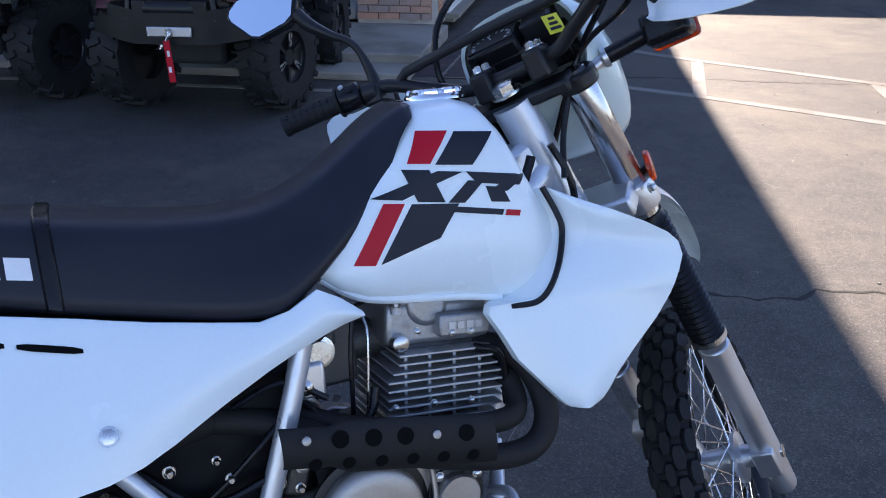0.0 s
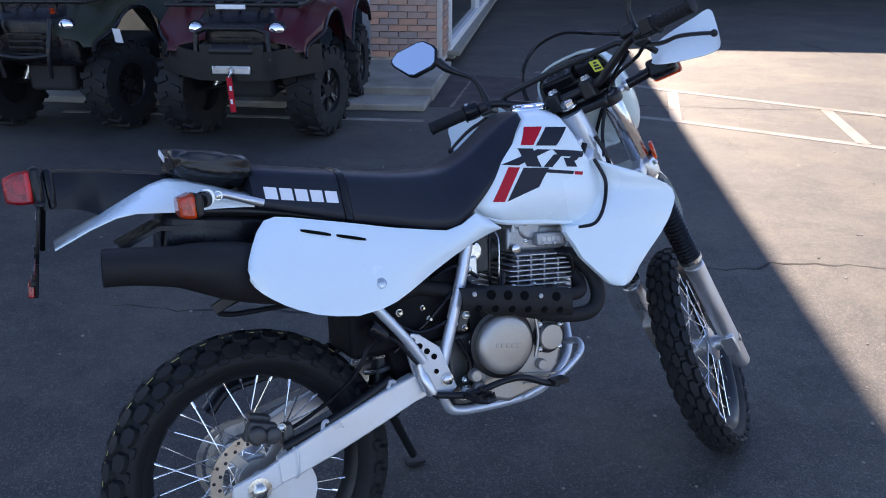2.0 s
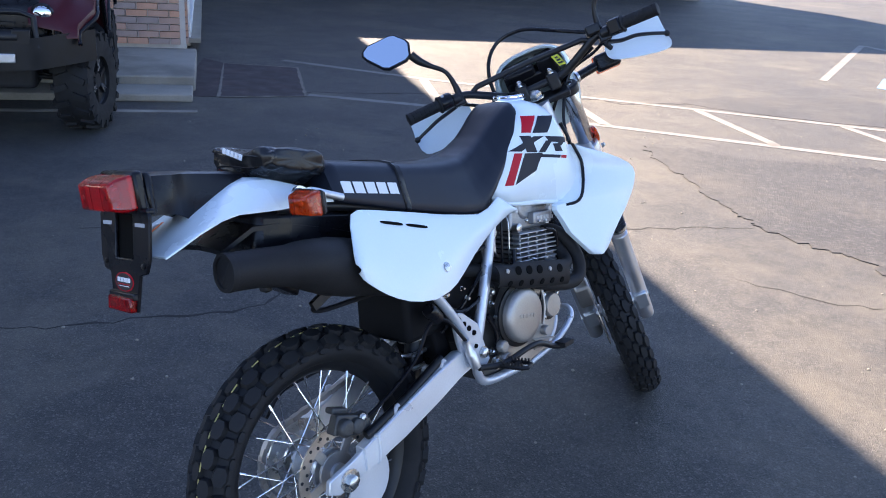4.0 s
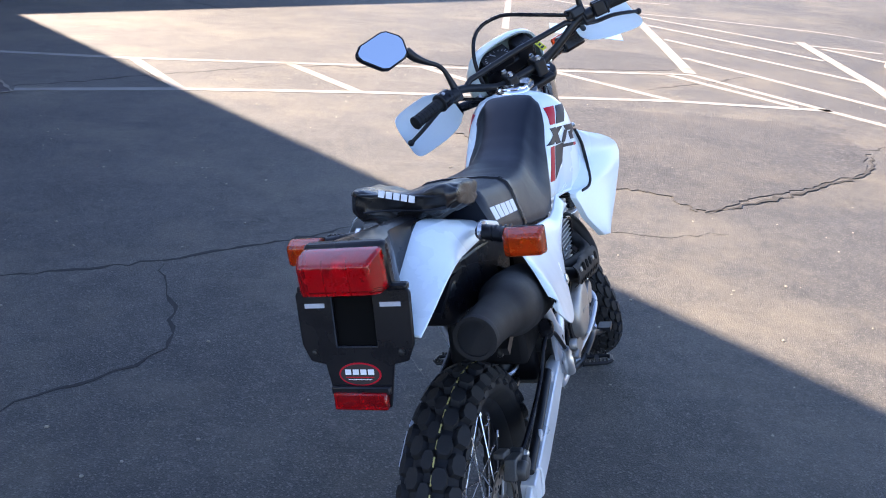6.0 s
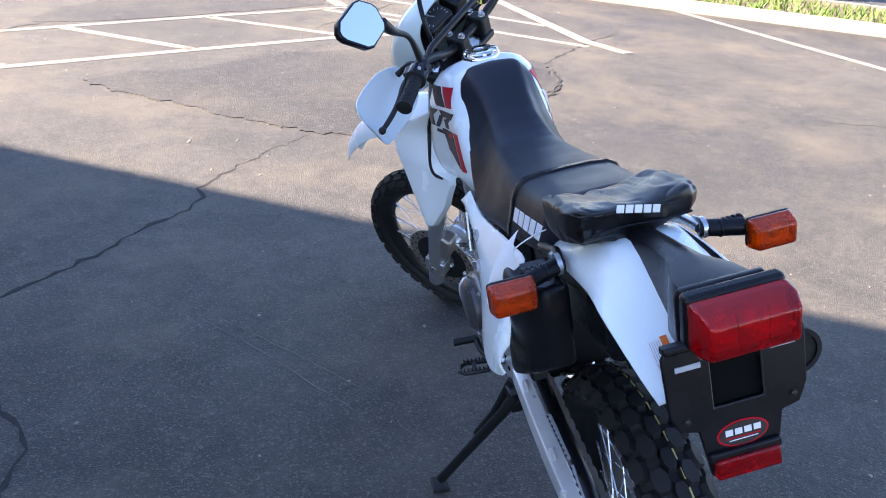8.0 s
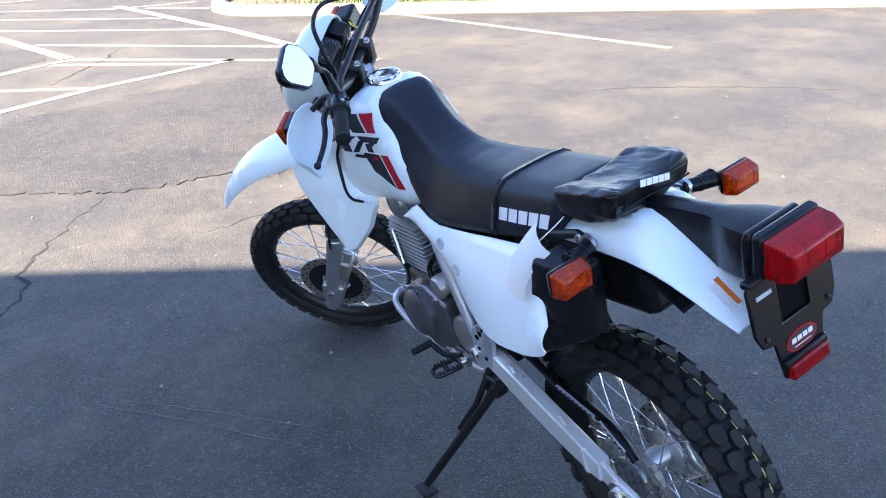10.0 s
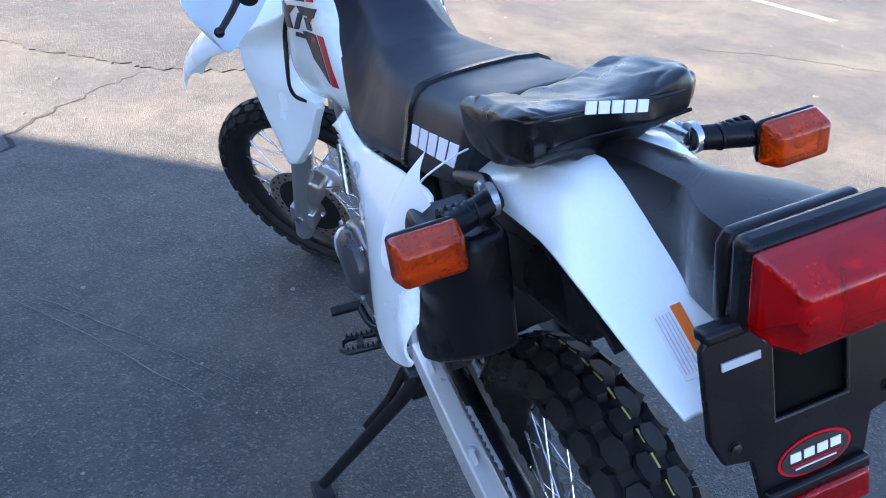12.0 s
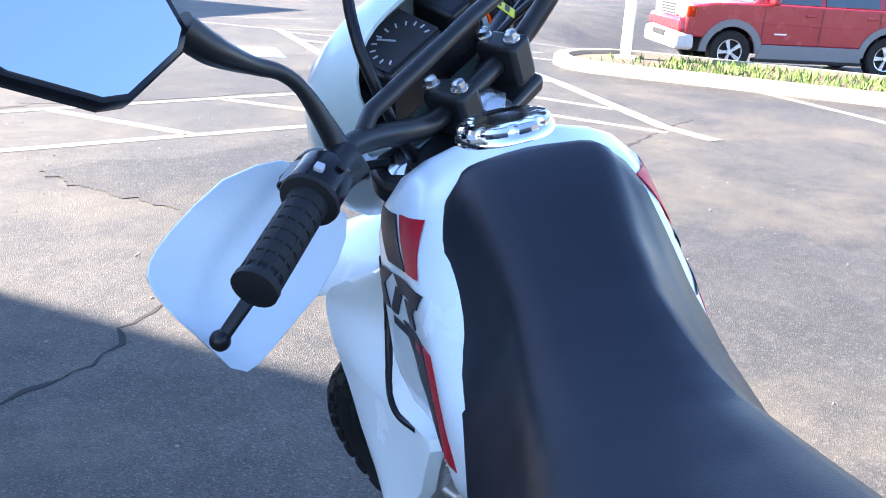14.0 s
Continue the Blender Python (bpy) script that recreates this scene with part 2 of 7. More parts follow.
M_CARRED = material("red_car_paint", (0.33, 0.02, 0.03), 0.25, 0.1, 0.06, 5, 120, 0, 0.06, 0.7)
M_CARGREY = material("grey_cladding", (0.17, 0.175, 0.18), 0.5, 0, 0.08, 8, 120)
M_CARGLASS = material("car_glass", (0.06, 0.08, 0.10), 0.06, 0, 0.1, 3, 60, 0, 0.02, spec=0.8)

# geometry helpers
class Geo:
    """A mesh in the making; every call adds one solid to it."""

    def __init__(self):
        self.v, self.f = [], []

    def add(self, verts, faces, m=None):
        k = len(self.v)
        self.v += [tuple((m @ Vector(p)) if m else p) for p in verts]
        self.f += [tuple(i + k for i in f) for f in faces]
        return self

    def rings(self, rings, m=None, caps=True, closed=False):
        n = len(rings[0])
        verts = [p for r in rings for p in r]
        faces = []
        last = len(rings) if closed else len(rings) - 1
        for a in range(last):
            b = (a + 1) % len(rings)
            faces += [(a * n + i, a * n + (i + 1) % n, b * n + (i + 1) % n, b * n + i) for i in range(n)]
        if caps and not closed:
            faces += [tuple(range(n))[::-1], tuple((len(rings) - 1) * n + i for i in range(n))]
        return self.add(verts, faces, m)

    def tube(self, pts, r, n=10, fine=0, m=None, closed=False, squash=1.0):
        pts = [Vector(p) for p in pts]
        rad = list(r) if isinstance(r, (list, tuple)) else [r] * len(pts)
        if fine:
            pts, rad = curve(pts, rad, fine, closed)
        rings, up = [], None
        cnt = len(pts)
        for i, p in enumerate(pts):
            a = pts[i - 1] if (i or closed) else p
            b = pts[(i + 1) % cnt] if (i < cnt - 1 or closed) else p
            d = (b - a).normalized()
            if up is None:
                up = d.orthogonal().normalized()
            up = (up - d * up.dot(d)).normalized()
            side = d.cross(up)
            rings.append([p + (up * math.cos(t) + side * math.sin(t) * squash) * rad[i] for t in [2 * math.pi * k / n for k in range(n)]])
        return self.rings(rings, m, True, closed)

    def lathe(self, prof, m=None, n=32, closed=False):
        """prof: (radius, height) along local z."""
        rings = [[(max(r, 1e-4) * math.cos(2 * math.pi * k / n), max(r, 1e-4) * math.sin(2 * math.pi * k / n), h) for k in range(n)] for r, h in prof]
        return self.rings(rings, m, not closed, closed)

    def box(self, size, m=None, taper=1.0):
        x, y, z = [s / 2 for s in size]
        v = [(a * x * (taper if c > 0 else 1), b * y * (taper if c > 0 else 1), c * z) for c in (-1, 1) for a, b in ((-1, -1), (1, -1), (1, 1), (-1, 1))]
        return self.add(v, [(3, 2, 1, 0), (4, 5, 6, 7), (0, 1, 5, 4), (1, 2, 6, 5), (2, 3, 7, 6), (3, 0, 4, 7)], m)

    def plate(self, outline, thick, m=None):
        """A flat outline in local x, y with thickness along z."""
        n = len(outline)
        v = [(x, y, -thick / 2) for x, y in outline] + [(x, y, thick / 2) for x, y in outline]
        f = [tuple(range(n))[::-1], tuple(range(n, 2 * n))] + [(i, (i + 1) % n, n + (i + 1) % n, n + i) for i in range(n)]
        return self.add(v, f, m)

    def sheet(self, grid, off, m=None):
        """A curved sheet over rows of points, thickened by the vector (or function of the point) off."""
        a, b = len(grid), len(grid[0])
        top = [Vector(p) for row in grid for p in row]
        o = off if callable(off) else (lambda p: Vector(off))
        v = top + [p + o(p) for p in top]
        k = a * b
        f = []
        for i in range(a - 1):
            for j in range(b - 1):
                q = (i * b + j, i * b + j + 1, (i + 1) * b + j + 1, (i + 1) * b + j)
                f += [q, tuple(k + t for t in q[::-1])]
        edge = [i for i in range(b)] + [i * b + b - 1 for i in range(1, a)] + [(a - 1) * b + j for j in range(b - 2, -1, -1)] + [i * b for i in range(a - 2, 0, -1)]
        f += [(edge[i], edge[i - 1], k + edge[i - 1], k + edge[i]) for i in range(len(edge))]
        return self.add(v, f, m)

    def ball(self, c, r, m=None, n=10, squash=(1, 1, 1)):
        prof = [(r * math.sin(t), -r * math.cos(t)) for t in [math.pi * k / 6 for k in range(7)]]
        mm = Matrix.Translation(c) @ Matrix.Diagonal((*squash, 1))
        return self.lathe(prof, (m @ mm) if m else mm, n)


def curve(pts, rad, fine, closed=False):
    out, ro = [], []
    n = len(pts)
    for i in range(n if closed else n - 1):
        p1, p2 = pts[i], pts[(i + 1) % n]
        p0 = pts[i - 1] if (i or closed) else p1 * 2 - p2
        p3 = pts[(i + 2) % n] if (i + 2 < n or closed) else p2 * 2 - p1
        for k in range(fine):
            t = k / fine
            out.append(0.5 * ((2 * p1) + (p2 - p0) * t + (2 * p0 - 5 * p1 + 4 * p2 - p3) * t * t + (3 * p1 - p0 - 3 * p2 + p3) * t ** 3))
            ro.append(rad[i] + (rad[(i + 1) % n] - rad[i]) * t)
    if not closed:
        out.append(pts[-1]); ro.append(rad[-1])
    return out, ro


def lerp_table(rows, x):
    """Smooth reading of rows (x, a, b, ...) at x."""
    if x <= rows[0][0]:
        return rows[0][1:]
    for p, q in zip(rows, rows[1:]):
        if x <= q[0]:
            t = (x - p[0]) / (q[0] - p[0])
            return tuple(a + (b - a) * t for a, b in zip(p[1:], q[1:]))
    return rows[-1][1:]


def mesh_of(name, geo, mat, smooth=45, bevel=0.0, seg=2):
    me = bpy.data.meshes.new(name)
    me.from_pydata(geo.v, [], geo.f)
    bm = bmesh.new()
    bm.from_mesh(me)
    bmesh.ops.recalc_face_normals(bm, faces=bm.faces)
    bm.to_mesh(me)
    bm.free()
    if smooth:
        me.shade_smooth()
        me.set_sharp_from_angle(angle=radians(smooth))
    me.materials.append(mat)
    return me


def part(name, geo, mat, parent=None, label="", smooth=45, bevel=0.0, sub=0, seg=2):
    """One mesh object, under a thing or under a part."""
    ob = new(name, mesh_of(name, geo, mat, smooth))
    if parent is not None:
        ob.parent = parent
    if bevel:
        b = ob.modifiers.new("bevel", "BEVEL")
        b.width, b.segments, b.limit_method, b.angle_limit = bevel, seg, "ANGLE", radians(35)
    if sub:
        s = ob.modifiers.new("smooth", "SUBSURF")
        s.levels = s.render_levels = sub
    if label:
        tagged(ob, label)
    return ob


def thing(name, label, category, m=None, group="", kind=""):
    ob = new(name)
    ob.empty_display_size = 0.2
    if m:
        ob.matrix_world = m
    return tagged(ob, label, category, group, kind)


def T(x, y, z):
    return Matrix.Translation((x, y, z))


def aim(p, q):
    """A pose at p whose local z points to q."""
    d = (Vector(q) - Vector(p))
    return Matrix.Translation(p) @ d.to_track_quat("Z", "Y").to_matrix().to_4x4()


def rod(p, q, r, n=12, geo=None):
    d = (Vector(q) - Vector(p)).length
    return (geo or Geo()).lathe([(r, 0), (r, d)], aim(p, q), n)


def bolt(p, d, r=0.008, h=0.006, geo=None):
    """A domed hexagon bolt head at p, pointing along d."""
    m = aim(p, Vector(p) + Vector(d))
    g = geo or Geo()
    g.lathe([(r * 1.25, 0), (r * 1.25, h * 0.25)], m, 14)
    g.lathe([(r, h * 0.25), (r, h), (r * 0.6, h * 1.25)], m, 6)
    return g


def bars(x0, z0, heights, width, gap, m):
    """A row of plain blocks standing for lettering, in the local x, z plane."""
    g = Geo()
    for k, h in enumerate(heights):
        g.box((width, 0.0016, h), m @ T(x0 + k * (width + gap) + width / 2, 0, z0 + h / 2))
    return g

# ---------------------------------------------------------------- the lot
def dip(x, y):
    """The lot falls away to a lower drive behind the planted island."""
    d = (x - 6.45) * 0.90 + (y - 9.54) * 0.436
    s = min(max(((x - 6.45) * 0.436 - (y - 9.54) * 0.90 + 3.0) / 3.0, 0.0), 1.0)
    t = min(max((d - 2.0) / 4.5, 0.0), 1.0)
    return -0.60 * t * t * (3 - 2 * t) * s * s * (3 - 2 * s)


def axis_steps():
    s = [-300, -120, -60, -30, -16]
    s += [-10 + 0.8 * k for k in range(41)]
    return s + [26, 32, 45, 80, 150, 300]


ticks = axis_steps()
n_t = len(ticks)
g = Geo()
g.add([(x, y, dip(x, y)) for y in ticks for x in ticks],
      [(j * n_t + i, j * n_t + i + 1, (j + 1) * n_t + i + 1, (j + 1) * n_t + i) for j in range(n_t - 1) for i in range(n_t - 1)])
ground = part("ground", g, M_ASPHALT, None, smooth=60)
tagged(ground, "worn grey-brown asphalt of a parking lot", "ground", kind="structure")


def strip(name, pts, w, mat, z, label, category, kind="structure", jag=0.0, seed=1, thick=0.003):
    """A flat ribbon laid on the ground along pts; jag makes its edges ragged."""
    rnd = random.Random(seed)
    fine = []
    for a, b in zip(pts, pts[1:]):
        steps = max(1, int(math.dist(a, b) / (0.05 if jag else 0.5)))
        fine += [(a[0] + (b[0] - a[0]) * k / steps, a[1] + (b[1] - a[1]) * k / steps) for k in range(steps)]
    fine.append(pts[-1])
    rows = []
    for i, p in enumerate(fine):
        a, b = fine[max(i - 1, 0)], fine[min(i + 1, len(fine) - 1)]
        d = Vector((b[0] - a[0], b[1] - a[1])).normalized()
        nrm = Vector((-d.y, d.x))
        c = Vector(p) + nrm * rnd.uniform(-jag, jag) * 0.9
        h = w / 2 * (1 + (rnd.uniform(-0.75, 0.9) if jag else 0))
        if jag:
            h *= min(1.0, 0.2 + 3.5 * min(i, len(fine) - 1 - i) / len(fine))
        zz = z + dip(c.x, c.y)
        rows.append([(c.x - nrm.x * h, c.y - nrm.y * h, zz), (c.x + nrm.x * h, c.y + nrm.y * h, zz)])
    ob = part(name, Geo().sheet(rows, (0, 0, -thick)), mat, None)
    return tagged(ob, label, category, kind=kind)


LINES = [
    [(-3.13, 8.98), (-1.55, 8.80), (-0.14, 8.77), (1.15, 8.77), (2.44, 8.77), (3.95, 8.74), (4.23, 8.05), (4.55, 7.22), (4.93, 6.30)],
    [(-2.22, 7.45), (-1.05, 7.58), (0.37, 7.60), (1.75, 7.57), (3.15, 7.52), (4.57, 7.26)],
    [(-1.52, 8.75), (-1.05, 7.62)], [(-0.14, 8.73), (0.37, 7.64)],
    [(1.15, 8.73), (1.74, 7.61)], [(2.44, 8.73), (3.15, 7.56)],
    [(3.67, 8.73), (4.30, 7.36)],
    [(4.00, 15.95), (2.70, 11.50)], [(4.05, 15.92), (5.36, 13.76), (6.41, 13.35), (9.55, 11.34)], [(4.76, 15.80), (6.75, 15.20)],
    [(5.32, 13.40), (5.93, 12.37), (6.66, 11.08)], [(6.80, 11.02), (7.60, 10.55)], [(6.86, 10.76), (7.15, 9.90)],
    [(5.08, 12.40), (5.55, 11.43), (6.26, 9.86)], [(4.76, 11.10), (4.95, 10.64), (5.90, 8.56)],
    [(4.36, 9.75), (5.30, 7.18)], [(7.70, 7.62), (6.62, 3.67)],
]
for pts in LINES:
    strip("parking_line", pts, 0.095, M_LINE, 0.003, "worn white painted parking line on the asphalt", "road marking")
for pts in ([(5.38, 13.70), (4.45, 10.45), (3.97, 8.80)], [(6.85, 11.30), (5.88, 8.43), (5.09, 6.48), (5.05, 5.95)]):
    strip("parking_line", pts, 0.13, M_LINE, 0.0045, "wide worn white painted line beside the bays", "road marking")
# accessible bay sign
g = Geo().plate([(3.53, 12.20), (4.37, 11.73), (4.08, 10.87), (3.27, 11.35)], 0.003, T(0, 0, 0.0025))
tagged(part("bay_marking", g, M_BLUE), "faded pale blue painted square in a parking bay", "road marking", kind="structure")
strip("bay_symbol", [(3.52, 11.90), (3.75, 11.62), (3.92, 11.60), (4.05, 11.15)], 0.14, M_LINE, 0.0065, "worn white painted symbol on the blue square", "road marking")

CRACKS = [
    ([(-1.96, 3.88), (-1.75, 3.98), (-1.50, 4.06), (-1.19, 4.11), (-0.83, 4.20), (-0.63, 4.28), (-0.40, 4.36), (-0.14, 4.49), (0.12, 4.62), (0.31, 4.70), (0.42, 4.80), (0.47, 4.90), (0.73, 5.06), (1.05, 5.23), (1.36, 5.35)], 0.013),
    ([(-0.83, 4.20), (-0.84, 4.03), (-0.77, 3.80), (-0.76, 3.57), (-0.76, 3.41), (-0.86, 3.31), (-0.98, 3.23), (-1.13, 3.14), (-1.28, 3.01), (-1.43, 2.93), (-1.70, 2.80)], 0.012),
    ([(-2.4, 7.50), (-1.76, 7.81), (-1.39, 8.06), (-0.76, 8.37), (-0.19, 8.69)], 0.015),
    ([(-0.05, 8.63), (0.26, 8.74), (0.45, 8.61), (0.80, 8.87), (1.16, 9.02)], 0.026),
    ([(-1.41, 13.00), (-1.12, 12.67), (-0.72, 12.07)], 0.03),
    ([(3.10, 7.97), (3.55, 8.20), (4.00, 8.38), (4.55, 8.75)], 0.018),
    ([(3.88, 5.92), (4.31, 6.13), (5.17, 6.47), (5.70, 6.60)], 0.020),
    ([(2.03, 4.71), (2.33, 4.83), (2.72, 4.99), (3.12, 5.20), (3.36, 5.30), (3.62, 5.46), (3.98, 5.88)], 0.024),
    ([(4.53, 3.94), (4.91, 3.53), (5.38, 2.43), (5.45, 2.04)], 0.008),
    ([(1.20, 4.50), (1.65, 4.38), (2.0, 4.42)], 0.006),
]
for k, (pts, w) in enumerate(CRACKS):
    strip("pavement_crack", pts, w, M_CRACK, 0.0015 if k != 7 else 0.0062, "jagged dark crack in the asphalt", "crack", jag=0.022, seed=k + 3, thick=0.001)
# scraped marks beside the side stand
for k in range(2):
    a, b = (-0.02 - 0.05 * k, 3.76 + 0.03 * k), (0.14 - 0.09 * k, 3.08 - 0.03 * k)
    strip("scrape_mark", [a, ((a[0] + b[0]) / 2 + 0.01, (a[1] + b[1]) / 2), b], 0.0022, M_SCRAPE, 0.0012, "pale scrape in the asphalt", "scrape", jag=0.004, seed=40 + k, thick=0.0008)

# rough repair patch: a low slab with a ragged edge
PATCH = [(0.69, 7.03), (0.78, 6.72), (0.99, 6.26), (1.14, 5.88), (1.30, 5.58), (1.40, 5.36), (1.63, 5.18), (1.94, 5.02), (1.96, 4.77), (2.08, 4.73),
         (2.44, 4.94), (2.72, 5.04), (3.10, 5.22), (3.60, 5.47), (3.98, 5.93), (4.08, 6.50), (3.85, 6.80), (2.93, 7.03), (2.30, 7.20), (1.34, 7.00), (1.10, 7.12)]
UPPER_PATCH = [(1.00, 9.10), (1.25, 9.47), (2.34, 10.15), (3.01, 10.30), (3.87, 10.02), (4.20, 9.40), (3.80, 8.95), (2.40, 8.88), (1.30, 8.90)]
rnd = random.Random(5)
for outline_ in (PATCH, UPPER_PATCH):
    ragged = []
    for a, b in zip(outline_, outline_[1:] + outline_[:1]):
        for k in range(8):
            t = k / 8
            ragged.append((a[0] + (b[0] - a[0]) * t + rnd.uniform(-0.03, 0.03), a[1] + (b[1] - a[1]) * t + rnd.uniform(-0.03, 0.03)))
    g = Geo().plate(ragged, 0.006, T(0, 0, 0.002 if outline_ is PATCH else -0.001))
    tagged(part("asphalt_patch", g, M_PATCH, None, smooth=0), "rough coarse asphalt repair patch with a ragged edge", "patch", kind="structure")

# steel cover plate with a pale rim
g = Geo().plate([(-3.54, 8.43), (-2.82, 8.62), (-2.21, 7.36), (-2.82, 6.95)], 0.006, T(0, 0, 0.004))
cover = tagged(part("cover_plate", g, M_STEELPLATE), "rusty brown steel cover plate let into the asphalt", "cover plate", kind="structure")
rim = [(-3.54, 8.43), (-2.82, 8.62), (-2.21, 7.36), (-2.82, 6.95), (-3.54, 8.43)]
strip("plate_rim", rim, 0.022, M_SCRAPE, 0.0085, "pale worn rim round the cover plate", "rim", jag=0.004, seed=8)
g = Geo().plate([(-3.86, 8.60), (-3.56, 8.46), (-2.85, 6.96), (-3.15, 6.82)], 0.003, T(0, 0, 0.002))
tagged(part("asphalt_patch", g, M_STEELPLATE), "dark patched strip beside the cover plate", "patch", kind="structure")

# loose stones and flecks
g = Geo()
rnd = random.Random(12)
for k in range(420):
    x, y, s = rnd.uniform(-3, 7), rnd.uniform(0.5, 9.5), rnd.uniform(0.003, 0.008)
    g.ball((x, y, s * 0.3), s, None, 5, (1, rnd.uniform(0.6, 1.2), 0.6))
tagged(part("grit", g, M_CONC), "small pale stones scattered on the asphalt", "grit", kind="stuff")

# planted island with a kerb
def kerb_point(s, off):
    bx, by = 6.45 + 0.436 * s, 9.54 - 0.90 * s
    return bx + 0.90 * off, by + 0.436 * off


ring_out, ring_in = [], []
for k in range(13):
    t = math.pi / 2 + math.pi * k / 12
    ring_out.append(kerb_point(0.90 + 0.90 * math.cos(t), 0.90 + 0.90 * math.sin(t)))
    ring_in.append(kerb_point(0.90 + 0.72 * math.cos(t), 0.90 + 0.72 * math.sin(t)))
for s in (2, 4, 6, 8, 11):
    ring_out.append(kerb_point(s, 0.0)); ring_in.append(kerb_point(s, 0.18))
for s in (4, 6, 8, 11):
    ring_out.insert(0, kerb_point(s, 1.80)); ring_in.insert(0, kerb_point(s, 1.62))
rows = []
for (a, b), (c, d) in zip(ring_out, ring_in):
    z0 = min(dip(a, b), 0) - 0.06
    z1 = 0.12 + dip(a, b) * 0.4
    rows.append([(a, b, z0), (a + (c - a) * 0.1, b + (d - b) * 0.1, z1 - 0.02), (a + (c - a) * 0.25, b + (d - b) * 0.25, z1), (c, d, z1), (c, d, z0)])
kerb = part("kerb", Geo().rings(rows, None, True), M_CONC, None, smooth=50)
tagged(kerb, "pale concrete kerb round a planted parking island", "kerb", kind="structure")
soil_rows = [[(*ring_in[k], 0.072 + dip(*ring_in[k]) * 0.4), (*ring_in[-1 - k], 0.072 + dip(*ring_in[-1 - k]) * 0.4)] for k in range(len(ring_in) // 2)]
tagged(part("soil_bed", Geo().sheet(soil_rows, (0, 0, -0.05)), M_SOIL), "dry brown soil inside the island kerb", "soil", kind="structure")
g = Geo()
rnd = random.Random(3)
for k in range(3600):
    s, o = rnd.uniform(0.5, 9.0), rnd.uniform(0.2, 1.58)
    if s < 1.3 and rnd.random() < 0.85:
        continue
    x, y = kerb_point(s, o)
    h, a = rnd.uniform(0.03, 0.11), rnd.uniform(0, 6.28)
    z = 0.072 + dip(x, y) * 0.4
    dx, dy = math.cos(a) * 0.011, math.sin(a) * 0.011
    lx, ly = rnd.uniform(-0.05, 0.05), rnd.uniform(-0.05, 0.05)
    g.add([(x - dx, y - dy, z), (x + dx, y + dy, z), (x + lx, y + ly, z + h)], [(0, 1, 2)])
tagged(part("grass", g, M_GRASS, None, smooth=0), "short patchy green grass on the island", "grass", kind="stuff")
# lamp post on the island
px_, py_ = kerb_point(0.76, 1.22)
post = thing("lamp_post", "square white-painted steel lamp post on the island", "post", T(px_, py_, 0.045))
part("pole", Geo().box((0.13, 0.13, 6.0), T(0, 0, 3.0) @ pose(0, 0, 0, 0, 0, 40)), M_WHITEPAINT, post, bevel=0.01)
part("base_plate", Geo().box((0.26, 0.26, 0.03), T(0, 0, 0.03) @ pose(0, 0, 0, 0, 0, 40)), M_WHITEPAINT, post, bevel=0.004)

# ---------------------------------------------------------------- the shop
SHOP = Matrix(((0.879, -0.477, 0, -4.085), (0.477, 0.879, 0, 8.716), (0, 0, 1, 0), (0, 0, 0, 1)))
ROOF = 7.2
SIDE, FRONT = 0.0, -0.45
g = Geo()
# Unseen upper block, sized and turned so its shade edge falls across the lot.
UPPER = Matrix(((0.871, -0.492, 0, -4.39), (0.492, 0.871, 0, 8.12), (0, 0, 1, 0), (0, 0, 0, 1)))
g.box((14.0, 15.0, ROOF - 2.7), UPPER @ T(-7.0, 7.5 + FRONT, 2.7 + (ROOF - 2.7) / 2))
g.box((0.22, 12.0, 0.16), SHOP @ T(-0.11, 6.6, 0.08))
g.box((0.22, 3.0, 2.6), SHOP @ T(-0.11, 9.6, 1.4))
g.box((13.2, 0.2, 2.7), SHOP @ T(-7.4, 6.0, 1.35))
tagged(part("wall_shop", g, M_WALL, None, smooth=0), "plain tan shop wall with an unseen upper block that casts the shade", "wall", kind="structure")
# The floor's near-black colour stands for the unlit shop interior.
tagged(part("floor_shop", Geo().box((13.6, 6.6, 0.1), SHOP @ T(-7.2, 3.2, 0.03)), M_DARK, None), "shop floor painted dark as an unlit interior", "floor", kind="structure")
# sidewalk slab with a lower step
g = Geo().box((13.0, 1.5, 0.13), SHOP @ T(-6.42, FRONT - 0.72, 0.065))
tagged(part("sidewalk", g, M_WALK, None, bevel=0.015), "worn pale concrete walk before the shop", "pavement", kind="structure")
g = Geo().box((13.0, 0.42, 0.06), SHOP @ T(-6.44, FRONT - 1.69, 0.03))
tagged(part("step", g, M_WALK, None, bevel=0.012), "low worn concrete step before the shop walk", "step", kind="structure")
strip("parking_line", [tuple((SHOP @ Vector((u_, -2.69, 0)))[:2]) for u_ in (-3.0, 0.10)], 0.08, M_WALK, 0.003, "worn pale strip along the shop walk", "road marking")
# brick pier, each brick its own piece
pier = part("wall_pier", Geo().box((0.76, 0.5, 2.6), SHOP @ T(-0.40, FRONT + 0.27, 1.4)), M_MORTAR, None, smooth=0)
tagged(pier, "brown and red brick pier at the shop corner", "wall", kind="structure")
